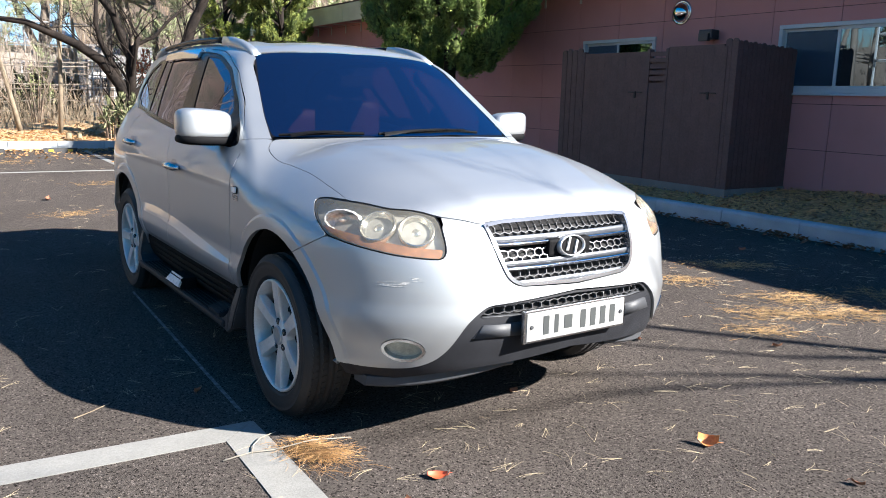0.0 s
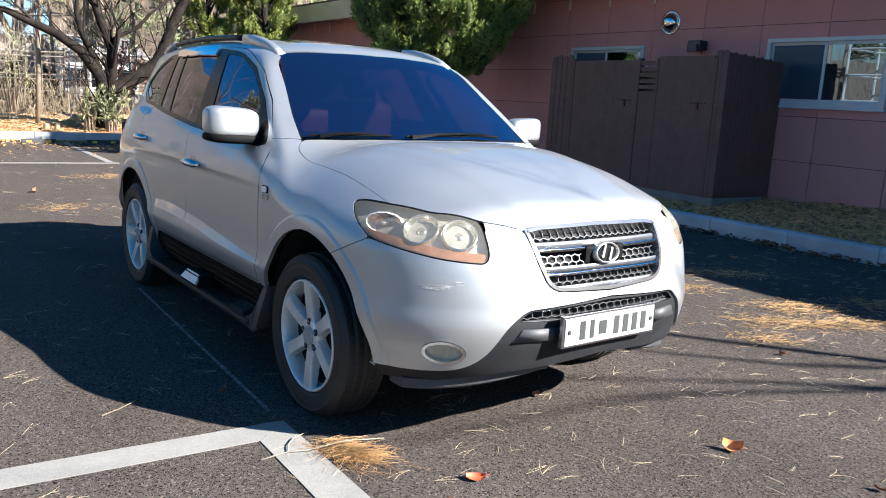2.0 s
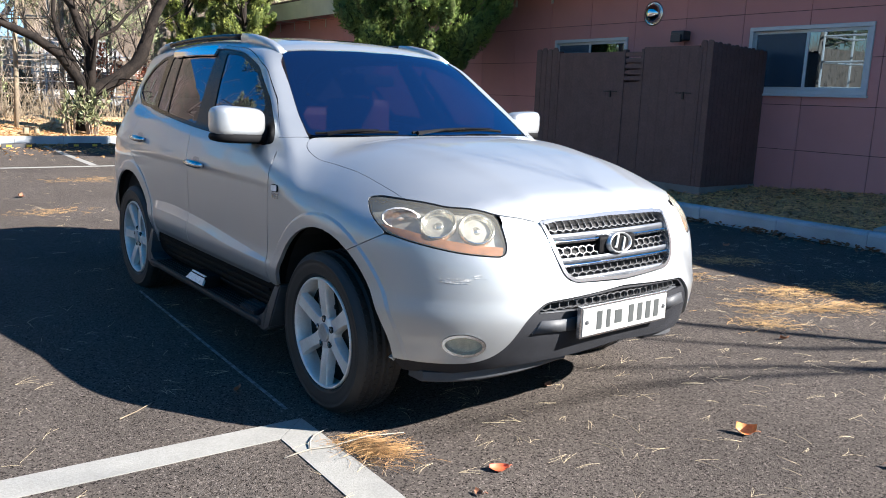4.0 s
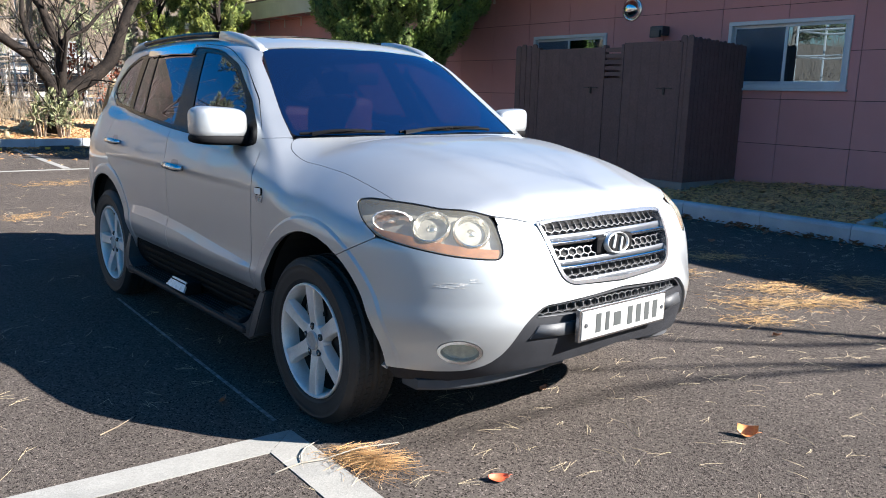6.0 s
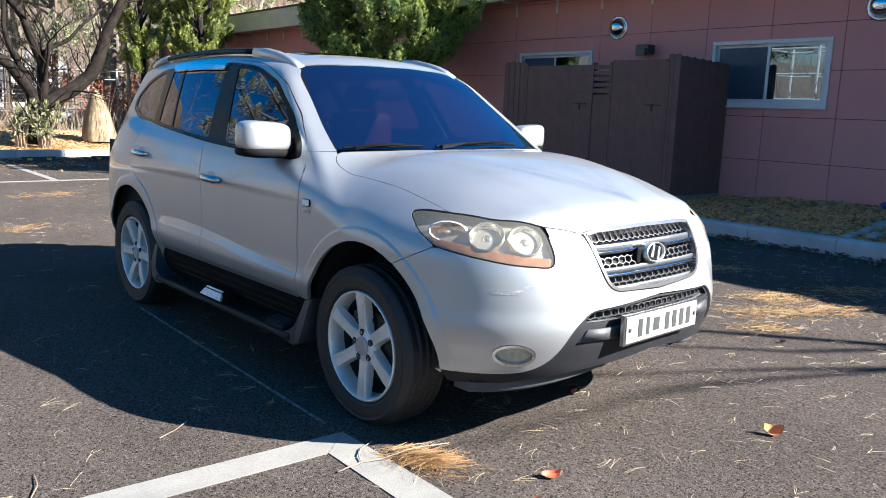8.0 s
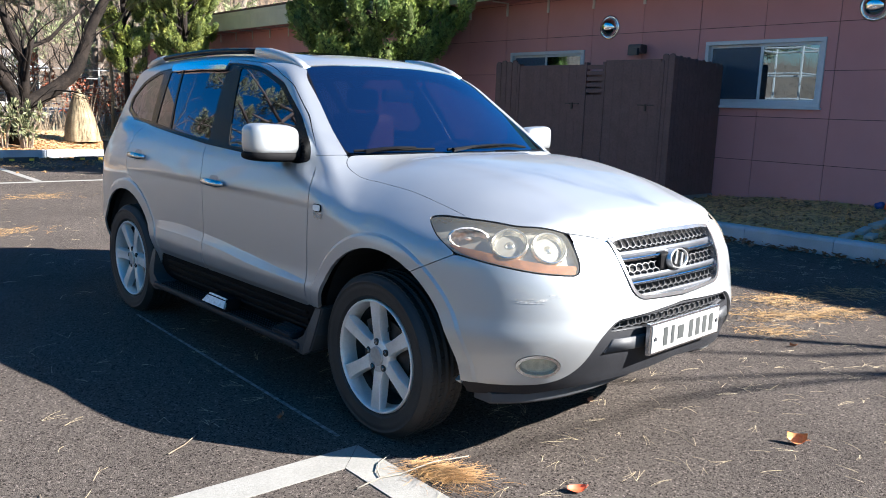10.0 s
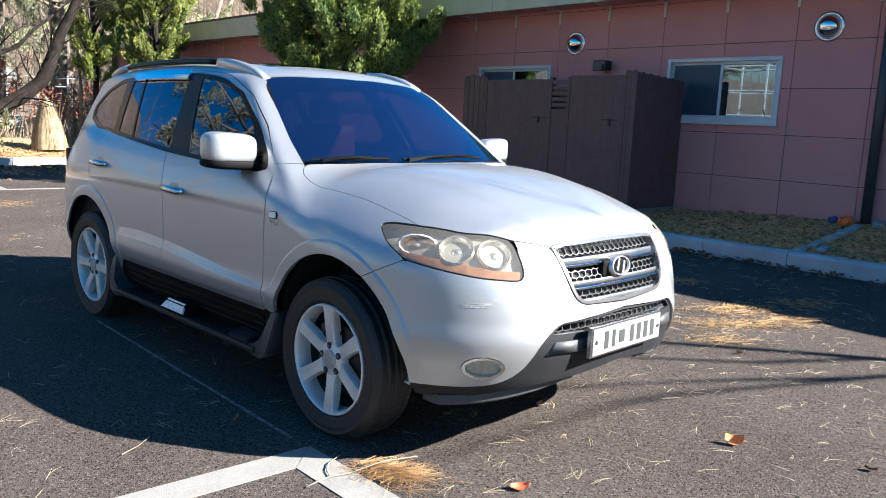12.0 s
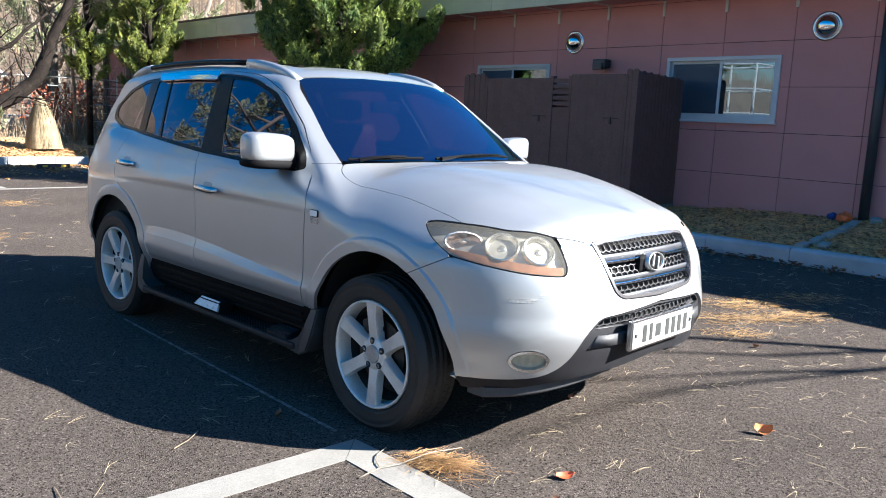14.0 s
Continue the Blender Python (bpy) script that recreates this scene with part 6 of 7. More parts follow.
def bare_tree(name, x, y, z, limbs, label, seed, depth=3, mat=BARK, spread=0.6, twigs=3):
    """A leafless tree from a few main limbs, each a line of (x, z, radius[, y])."""
    rnd = random.Random(seed)
    t = empty(name, pose(x, y, z), label, "tree")
    bm = bmesh.new()
    tw = bmesh.new()
    for limb in limbs:
        pts = [Vector((p[0], p[3] if len(p) > 3 else 0, p[1])) for p in limb]
        tube(bm, pts, [p[2] for p in limb], 10)
        for i in range(1, len(pts)):
            d = (pts[i] - pts[i - 1]).normalized()
            for k in range(twigs):
                s = pts[i - 1].lerp(pts[i], rnd.uniform(0.2, 1))
                e = (d * 0.5 + Vector((rnd.uniform(-1, 1), rnd.uniform(-0.9, 0.9), rnd.uniform(-0.2, 1.1)))).normalized()
                grow(tw, s, e, min(0.022, limb[i][2] * rnd.uniform(0.10, 0.24)), rnd.uniform(0.6, 1.2), depth - 1, rnd, spread)
        grow(tw, pts[-1], (pts[-1] - pts[-2]).normalized(), limb[-1][2] * 0.8, 1.4, depth, rnd, spread)
    part("trunk", bm, mat, t, smooth=True)
    part("branchwork", tw, BARK if mat is BARK else TWIG, t, smooth=True, kind="stuff")
    return t


bare_tree("cherry_tree", 3.5, 20.9, 0.35,
          [[(0.15, -0.1, 0.184), (0.24, 0.5, 0.156), (0.34, 0.95, 0.129)],
           [(0.26, 0.6, 0.168), (0.13, 1.13, 0.138), (-0.28, 1.71, 0.124), (-0.8, 2.06, 0.104), (-1.33, 2.28, 0.089), (-1.85, 2.5, 0.074), (-2.5, 2.55, 0.050)],
           [(0.33, 0.9, 0.147), (0.39, 1.25, 0.124), (0.41, 1.8, 0.119), (0.19, 2.38, 0.105), (0.06, 2.8, 0.092), (-0.2, 3.15, 0.078), (-0.5, 3.9, 0.046)],
           [(0.13, 1.3, 0.076), (-0.07, 1.71, 0.072), (-0.28, 2.2, 0.064), (-0.36, 2.6, 0.051), (-0.3, 3.3, 0.038)],
           [(0.12, 0.4, 0.206), (0.47, 0.86, 0.183), (1.07, 1.22, 0.164), (1.45, 1.55, 0.152), (1.60, 1.80, 0.164), (1.72, 2.12, 0.140), (1.95, 2.75, 0.122), (2.24, 3.3, 0.109), (2.6, 4.3, 0.072)],
           [(0.40, 2.0, 0.056), (0.62, 2.15, 0.048), (1.0, 2.35, 0.044), (1.3, 2.7, 0.036), (1.8, 3.15, 0.024)]],
          "bare dark-barked cherry tree with low spreading limbs", 12, 3, twigs=2)
bare_tree("sapling", 2.3, 21.5, 0.35, [[(0, -0.05, 0.055), (0.06, 1.1, 0.052), (0.10, 2.2, 0.047), (0.22, 3.3, 0.042), (0.20, 4.6, 0.03)]], "thin pale leafless sapling at the front of the bank", 36, 2, PALE_BARK)
bare_tree("sapling", 1.42, 21.5, 0.40, [[(0, -0.05, 0.060), (-0.12, 0.6, 0.055), (-0.24, 1.2, 0.050), (-0.45, 2.2, 0.040), (-0.6, 3.6, 0.028)]], "leaning pale leafless sapling at the front of the bank", 37, 2, PALE_BARK)
for k, (x, y, h, r) in enumerate(((6.55, 23.1, 4.5, 0.05), (3.4, 27, 6, 0.06))):
    bare_tree("sapling", x, y, 0.4, [[(0, 0, r), (0.03, h * 0.3, r * 0.85), (-0.05, h * 0.6, r * 0.65), (0.05, h, r * 0.35)]], "thin pale leafless sapling on the bank", 30 + k, 2, PALE_BARK)
# slender tree on the verge before the wall
bare_tree("bare_tree", 8.9, -2.9, 0.05,
          [[(0, -0.1, 0.085), (0.03, 1.5, 0.07), (-0.02, 3.0, 0.058), (0.0, 4.15, 0.048), (0.0, 4.95, 0.036, -0.08), (0.05, 5.8, 0.02, -0.2)],
           [(0.0, 3.5, 0.034), (-0.5, 4.15, 0.028, -0.23), (-0.85, 4.4, 0.022, -0.16), (-1.15, 4.55, 0.016, -0.10)],
           [(0.0, 4.0, 0.028), (-0.25, 4.55, 0.024, -0.25), (-0.34, 4.95, 0.018, -0.31), (-0.45, 5.5, 0.010, -0.4)],
           [(-0.40, 4.0, 0.022, -0.18), (-0.86, 4.85, 0.022, -0.68), (-1.11, 5.05, 0.016, -0.80)]],
          "slender leafless tree on the verge by the maroon wall", 43, 2, twigs=1)
# trees beyond the car park, behind the camera and at its sides
wood_tree = bare_tree("bare_tree", -6, 17, 0, [[(0, 0, 0.2), (0.1, 1.6, 0.17), (-0.2, 3.2, 0.13), (0.2, 5.0, 0.09)], [(0.1, 1.6, 0.12), (1.1, 3.0, 0.09), (1.8, 4.4, 0.06)], [(0, 2.0, 0.11), (-1.2, 3.2, 0.09), (-1.7, 4.6, 0.06)]],
                      "leafless tree with a wide branching crown", 41, 3, FAR_BARK)
wood_tree["group"] = "bare trees round the car park"
rnd = random.Random(21)
for x, y, s in ((-9, 10, 1.1), (9, 33, 1.4), (3.5, 37, 1.3), (12.5, 30, 1.2), (7.2, 40, 1.4), (12, 42, 1.5), (-7, 38, 1.4), (15, 36, 1.4), (7.7, -8.2, 1.1), (-14, 4, 1.2), (-3.2, 24.5, 1.0), (-6.0, 24.0, 1.1)):
    copy_thing(wood_tree, pose(x, y, bank_z(x, y) - 0.2 if y > 20 else 0.0, 0, 0, rnd.uniform(0, 360)) @ Matrix.Diagonal((s, s, s, 1)))


def pine(x, y, z, h, seed):
    rnd = random.Random(seed)
    t = empty("pine_tree", pose(x, y, z), "tall dark green pine with layered boughs", "tree")
    bm = bmesh.new()
    tube(bm, [(0, 0, 0), (0.1, 0.05, h * 0.4), (-0.1, 0, h * 0.8), (0, 0, h)], [0.12, 0.10, 0.07, 0.02], 10)
    cs = []
    for k in range(26):
        a, hh = rnd.uniform(0, math.tau), h * rnd.uniform(0.42, 1.0)
        ln = (1.15 - hh / h) * h * 0.42 + 0.5
        e = Vector((ln * math.cos(a), ln * math.sin(a), hh + 0.2))
        tube(bm, [(0, 0, hh - 0.2), e * 0.55 + Vector((0, 0, hh * 0.45)), e], [0.06, 0.04, 0.015], 5)
        for j in range(5):
            q = Vector((0, 0, hh)).lerp(e, rnd.uniform(0.45, 1.05)) + Vector((rnd.gauss(0, 0.25), rnd.gauss(0, 0.25), rnd.gauss(0, 0.1)))
            cs.append((tuple(q), rnd.uniform(0.25, 0.42), (math.cos(a) * 0.4, math.sin(a) * 0.4, 0.5)))
    part("trunk", bm, FAR_BARK, t, smooth=True)
    sprig_mesh("crown", cs, 0, 240, rnd, PINE_GREEN, t, leaf=0.105, width=0.07)


pine(-4.7, 14.9, 0, 10, 51), pine(-11, 8, 0, 10, 52), pine(5.0, 31, 0.6, 9, 53), pine(8.2, 30, 0.6, 8, 57), pine(7.0, 33, 0.6, 9, 59), pine(-14.5, 20, 0, 8, 55), pine(9.8, 27.5, 0.6, 8, 56)

# straw wrapped round a plant for the winter
rnd = random.Random(61)
straw = empty("straw_bundle", pose(5.28, 21.5, 0.30), "cone of rice straw tied round a plant for winter", "straw bundle")
bm = bmesh.new()
rings = lathe(bm, [(0.42, 0.0), (0.375, 0.30), (0.29, 0.65), (0.19, 0.95), (0.10, 1.15), (0.03, 1.27)], 48)
for r in rings:
    for i, v in enumerate(r):
        k = 1 + 0.10 * noise.noise((v.co.x * 9, v.co.y * 9, v.co.z * 1.5))
        v.co.x, v.co.y = v.co.x * k - 0.04 * v.co.z, v.co.y * k
part("body", bm, STRAW, straw, smooth=True)
v, f = [], []
for k in range(900):
    a, h = rnd.uniform(0, math.tau), rnd.uniform(0, 0.95)
    r = 0.43 - 0.20 * h - 0.06 * h * h + rnd.uniform(-0.01, 0.03)
    p = Vector((r * math.cos(a) - 0.04 * h, r * math.sin(a), h))
    q = p + Vector((-math.cos(a) * 0.085 + rnd.gauss(0, 0.02), -math.sin(a) * 0.085 + rnd.gauss(0, 0.02), 0.25))
    w = Vector((-math.sin(a), math.cos(a), 0)) * 0.005
    b = len(v)
    v += [p - w, p + w, q + w, q - w]
    f.append((b, b + 1, b + 2, b + 3))
raw("strand", v, f, STRAW, straw, kind="stuff")

# shrubs with rust-red leaves, and dry brush on the bank
rnd = random.Random(71)


def shrub(name, x, y, r, h, mat, label, n=700, leaf=0.07, width=0.3):
    z = bank_z(x, y)
    s = empty(name, pose(x, y, z), label, "shrub")
    bm = bmesh.new()
    for k in range(16):
        a = rnd.uniform(0, math.tau)
        tube(bm, [(0.1 * math.cos(a), 0.1 * math.sin(a), -0.05), (r * 0.5 * math.cos(a), r * 0.5 * math.sin(a), h * 0.5), (r * math.cos(a), r * math.sin(a), h * rnd.uniform(0.7, 1.1))], [0.018, 0.012, 0.005], 4)
    part("stem", bm, TWIG, s)
    cs = [((rnd.gauss(0, r * 0.5), rnd.gauss(0, r * 0.5), h * rnd.uniform(0.35, 1.0)), r * 0.35, (0, 0, 1)) for k in range(14)]
    sprig_mesh("foliage", cs, 0, n // 14, rnd, mat, s, leaf=leaf, up=0.2, width=width)


shrub("rust_shrub", 6.0, 23.4, 0.8, 1.5, RUST, "shrub with sparse rust-red leaves")
shrub("rust_shrub", 6.9, 23.9, 0.7, 1.3, RUST, "shrub with sparse rust-red leaves")
shrub("rust_shrub", 4.9, 24.5, 0.6, 1.9, RUST, "shrub with sparse rust-red leaves")
SAGE = material("sage_leaf", (0.22, 0.235, 0.11), 0.7, vary=0.4, scale=6, island=0.4)
shrub("bamboo_shrub", 3.80, 20.60, 0.36, 0.95, SAGE, "low pale grey-green shrub round the cherry trunk", 760, 0.105, 0.13)
shrub("bamboo_shrub", 3.35, 20.75, 0.32, 0.80, SAGE, "low pale grey-green shrub round the cherry trunk", 520, 0.10, 0.13)
shrub("yellow_shrub", 2.0, 24.0, 0.5, 1.4, SAGE, "thin shrub with dry yellowish leaves", 300, 0.055)
v, f = [], []
for k in range(2300):
    x, y = rnd.uniform(-3, 8.5), rnd.uniform(22.6, 25.6)
    z = bank_z(x, y)
    h = rnd.uniform(0.2, 0.9) * (1.3 if y > 23 else 0.6)
    d = Vector((rnd.gauss(0, 0.35), rnd.gauss(0, 0.35), 1))
    p, w = Vector((x, y, z - 0.02)), Vector((rnd.uniform(0.003, 0.007), 0.002, 0))
    m = p + d * h * 0.6
    e = p + d * h + Vector((rnd.gauss(0, 0.12), rnd.gauss(0, 0.12), -0.05))
    b = len(v)
    v += [p - w, p + w, m + w * 0.7, m - w * 0.7, e]
    f += [(b, b + 1, b + 2, b + 3), (b + 3, b + 2, b + 4)]
raw("dry_brush", v, f, PALE_BARK, None, "thin dry stems and brush on the bank", kind="stuff", category="brush")


def fallen_leaf(v, f, p, size, rnd, curl=0.5):
    """A small curled leaf of six faces, laid into lists."""
    a, tip = rnd.uniform(0, math.tau), rnd.uniform(-curl, curl)
    u, w = Vector((math.cos(a), math.sin(a), tip)), Vector((-math.sin(a), math.cos(a), rnd.uniform(-0.4, 0.4)))
    up = u.cross(w).normalized()
    if up.z < 0:
        up = -up
    b = len(v)
    for s, wd in ((-0.5, 0.02), (-0.2, 0.28), (0.15, 0.30), (0.5, 0.03)):
        c = p + u * s * size + up * size * (0.25 * abs(s) * curl * 2)
        v += [c - w * wd * size + up * wd * size * curl, c, c + w * wd * size + up * wd * size * curl]
    for i in range(3):
        for j in range(2):
            k = b + i * 3 + j
            f.append((k, k + 1, k + 4, k + 3))


v, f = [], []
for k in range(7500):
    x, y = rnd.uniform(-3, 8.8), 20.25 + abs(rnd.gauss(0, 1.4))
    fallen_leaf(v, f, Vector((x, y, bank_z(x, y) + 0.012)), rnd.uniform(0.03, 0.08), rnd)
for k in range(1900):
    x, y = rnd.uniform(-2, 7.9), 19.78 - abs(rnd.gauss(0, 0.25 if k < 900 else 1.3))
    fallen_leaf(v, f, Vector((x, y, 0.012)), rnd.uniform(0.04, 0.09), rnd)
raw("leaf_litter", v, f, DRYLEAF, None, "dry orange-brown leaves strewn over the bank", kind="stuff", category="leaves")

def stump(x, y, r, h):
    bm = bmesh.new()
    lathe(bm, [(r * 1.15, -0.05), (r, h * 0.5), (r * 0.97, h), (0.0, h + 0.004)], 14)
    ob = part("tree_stump", bm, STRAW, None, "short sawn tree stump among the dry leaves", category="stump", group="stumps on the bank")
    ob.matrix_world = pose(x, y, bank_z(x, y))


stump(2.37, 20.6, 0.065, 0.16), stump(2.60, 20.6, 0.055, 0.13)

# timber and bamboo fence behind the bank
OLDWOOD = material("weathered_timber", (0.22, 0.19, 0.155), 0.9, vary=0.35, scale=4, fine=0.2, island=0.3)
fence = empty("fence", pose(0, 25.9, 0.3), "weathered pole fence of posts, rails and thin uprights", "fence")
rnd = random.Random(81)
for k in range(26):
    bm = bmesh.new()
    x = -7 + 0.62 * k
    tube(bm, [(x, 0, 0), (x + rnd.gauss(0, 0.04), 0.02, 1.85 + rnd.uniform(-0.2, 0.3))], 0.026, 6)
    part("post", bm, OLDWOOD, fence)
for z in (0.40, 0.66, 0.95, 1.2, 1.42, 1.66, 1.85):
    bm = bmesh.new()
    tube(bm, [(-7 + 1.6 * i, -0.05 + rnd.gauss(0, 0.02), z + rnd.gauss(0, 0.05)) for i in range(11)], 0.017, 6)
    part("rail", bm, OLDWOOD, fence)
for k in range(60):
    bm = bmesh.new()
    x = rnd.uniform(-7, 9)
    tube(bm, [(x, -0.08, 0), (x + rnd.gauss(0, 0.08), -0.08, rnd.uniform(0.7, 1.7))], 0.013, 5)
    part("upright", bm, OLDWOOD, fence)
MESHWIRE = material("pale_wire", (0.50, 0.50, 0.48), 0.5, 0.3)
wire = empty("wire_fence", pose(0, 27.2, 0.4), "pale metal post and wire fence", "fence")
for k in range(12):
    bm = bmesh.new()
    tube(bm, [(3 + 0.9 * k, 0, 0), (3 + 0.9 * k, 0, 1.9)], 0.03, 8)
    part("post", bm, MESHWIRE, wire)
for k in range(7):
    bm = bmesh.new()
    tube(bm, [(3, 0, 0.2 + 0.27 * k), (13, 0, 0.2 + 0.27 * k)], 0.012, 5)
    part("wire", bm, MESHWIRE, wire)
# scaffold frame beyond the fence
SCAFF = material("scaffold_pole", (0.42, 0.42, 0.42), 0.45, 0.6, vary=0.3)
scaff = empty("scaffold", pose(0, 33, 0.5), "pale tubular scaffold frame beyond the fence", "scaffold")
for k in range(9):
    bm = bmesh.new()
    tube(bm, [(-5 + 1.25 * k, 0.8 * (k % 2), 0), (-5 + 1.25 * k, 0.8 * (k % 2), 5.5)], 0.035, 6)
    part("pole", bm, SCAFF, scaff)
for z in (0.9, 1.7, 2.4, 3.2):
    bm = bmesh.new()
    tube(bm, [(-5.5, 0, z), (5.5, 0, z)], 0.035, 6)
    part("ledger", bm, SCAFF, scaff)

tower = empty("scaffold_tower", pose(-13, 15.6, 0), "pale tubular scaffold tower at the far side of the car park", "scaffold")
for k in range(4):
    bm = bmesh.new()
    x, y = (k % 2) * 2.2, (k // 2) * 2.2
    tube(bm, [(x, y, 0), (x, y, 6.6)], 0.05, 6)
    part("pole", bm, MESHWIRE, tower)
for z in (1.2, 2.2, 3.2, 4.2, 5.2, 6.2):
    for x0, y0, x1, y1 in ((0, 0, 2.2, 0), (0, 2.2, 2.2, 2.2), (0, 0, 0, 2.2), (2.2, 0, 2.2, 2.2)):
        bm = bmesh.new()
        tube(bm, [(x0, y0, z), (x1, y1, z)], 0.045, 6)
        part("ledger", bm, MESHWIRE, tower)


def house(name, x0, x1, y0, y1, eave, ridge, wall_mat, roof_mat, label):
    h = empty(name, pose((x0 + x1) / 2, (y0 + y1) / 2, 0), label, "house")
    w, d = (x1 - x0) / 2, (y1 - y0) / 2
    bm = bmesh.new()
    box(bm, -w, w, -d, d, 0, eave)
    part("wall", bm, wall_mat, h)
    bm = bmesh.new()
    prism(bm, [(-d - 0.4, eave), (0, ridge), (d + 0.4, eave), (d + 0.4, eave + 0.12), (0, ridge + 0.12), (-d - 0.4, eave + 0.12)], -w - 0.4, w + 0.4, Matrix(((0, 0, 1, 0), (1, 0, 0, 0), (0, 1, 0, 0), (0, 0, 0, 1))))
    bmesh.ops.recalc_face_normals(bm, faces=bm.faces)
    part("roof", bm, roof_mat, h)
    for k in range(3):
        x = -w * 0.7 + k * w * 0.7
        win = new("window")
        win.parent = h
        bm = bmesh.new()
        box(bm, x - 0.5, x + 0.5, -d - 0.05, -d + 0.02, eave * 0.4, eave * 0.8, 0.01)
        part("frame", bm, ALU, win)
        bm = bmesh.new()
        box(bm, x - 0.42, x + 0.42, -d - 0.06, -d - 0.052, eave * 0.4 + 0.08, eave * 0.8 - 0.08)
        part("pane", bm, BLACK_TRIM, win)


BLUE_ROOF = material("blue_sheet", (0.17, 0.31, 0.41), 0.5, vary=0.25, scale=0.8)
GREY_ROOF = material("grey_roof", (0.24, 0.23, 0.22), 0.7, vary=0.25, scale=0.8)
YARD = material("yard_concrete", (0.36, 0.365, 0.37), 0.9, vary=0.3, scale=0.7, fine=0.15, fine_scale=8)
WHITE_WALL = material("white_render", (0.62, 0.62, 0.60), 0.85, vary=0.15, scale=0.6)
CREAM = material("cream_render", (0.36, 0.33, 0.29), 0.85, vary=0.2, scale=0.5)
house("blue_roof_house", -6, 5.1, 42, 50, 3.2, 5.4, CREAM, BLUE_ROOF, "low house with a bright blue sheet roof")
sheet("yard", [(4.0, 28.2), (9.7, 28.2), (10.5, 37.5), (4.2, 37.5)], 0.86, YARD, "pale concrete yard beyond the bank", 0.5, "ground")
house("grey_roof_house", 5.4, 8.6, 39, 45, 2.4, 3.3, WHITE_WALL, GREY_ROOF, "small pale house with a grey roof")


# wooded hills all round but towards the sun
def hill_z(x, y):
    r = math.hypot(x, y)
    low = min(1, max(0, (math.degrees(math.atan2(y, x)) % 360 - 106) / 12))
    return max(0, (r - 62) * (0.395 - 0.28 * low)) * (1 + 0.25 * noise.noise((x * 0.02, y * 0.02, 2))) - 0.5


HILL = material("wooded_hill", (0.155, 0.105, 0.066), 0.95, second=(0.085, 0.075, 0.04), scale=0.12, fine=0.45, fine_scale=1.3)
bm = bmesh.new()
rows = []
for j in range(14):
    r = 60 + j * 9
    rows.append([bm.verts.new((r * math.cos(a), r * math.sin(a), hill_z(r * math.cos(a), r * math.sin(a)) + 1.5 * noise.noise((r * 0.1, a * 8, 1)))) for a in np.linspace(radians(20), radians(232), 150)])
for a, b in zip(rows, rows[1:]):
    for i in range(149):
        bm.faces.new((a[i], a[i + 1], b[i + 1], b[i]))
part("hill", bm, HILL, None, "brown wooded hillside in winter", smooth=True, kind="structure", category="backdrop")
v, f = [], []
rnd = random.Random(91)
for k in range(3600):
    a, r = radians(rnd.uniform(35, 215)), 50 + 70 * rnd.random() ** 1.3
    x, y = r * math.cos(a), r * math.sin(a)
    z = max(0.3, hill_z(x, y))
    h = rnd.uniform(4, 8)
    side = Vector((-math.sin(a), math.cos(a), 0))
    for j in range(7):
        ang = rnd.uniform(-0.8, 0.8) if j else 0
        b0 = Vector((x, y, z + h * (0.05 if j == 0 else rnd.uniform(0.2, 0.6))))
        e = b0 + (side * math.sin(ang) + Vector((0, 0, math.cos(ang)))) * h * (0.95 if j == 0 else 0.45)
        w = side * (0.10 if j == 0 else 0.045)
        b = len(v)
        v += [b0 - w, b0 + w, e]
        f.append((b, b + 1, b + 2))
raw("far_woods", v, f, material("far_twig", (0.16, 0.125, 0.098), 0.9, vary=0.35, scale=0.3), None, "leafless far woods on the hillside", kind="stuff", category="woods")

# leafless thicket between the fence and the far houses
rnd = random.Random(95)
v, f = [], []
for k in range(620):
    x, y = rnd.uniform(-6, 15), rnd.uniform(27.6, 33)
    if 4.4 < x < 8.6:
        continue
    z, h = bank_z(x, y), rnd.uniform(1.2, 4.2)
    for j in range(9):
        lean, turn_ = rnd.gauss(0, 0.75), rnd.uniform(0, math.tau)
        b0 = Vector((x + rnd.gauss(0, 0.1), y, z + (0 if j < 3 else rnd.uniform(0.2, 0.7) * h)))
        d = Vector((math.cos(turn_) * lean * (1 if j < 3 else 2.5), math.sin(turn_) * lean, 1)).normalized()
        e = b0 + d * h * (1 if j < 3 else 0.45)
        w = Vector((0.011 if j < 3 else 0.007, 0.004, 0))
        b = len(v)
        v += [b0 - w, b0 + w, e]
        f.append((b, b + 1, b + 2))
raw("thicket", v, f, material("thicket_twig", (0.27, 0.22, 0.18), 0.9, vary=0.4, scale=1.5, island=0.35), None, "leafless grey-brown thicket beyond the fence", kind="stuff", category="thicket")
cs = [((rnd.uniform(-3, 14), rnd.uniform(28, 32.5), rnd.uniform(2.3, 5.2)), rnd.uniform(0.2, 0.5), (rnd.gauss(0, 0.5), 0, 0.6)) for k in range(150)]
tagged(sprig_mesh("evergreen_scrub", cs, 0, 170, rnd, PINE_GREEN, None, leaf=0.11, width=0.07, kind="stuff"), "thin grey-green evergreen scrub among the thicket", "scrub", "", "stuff")

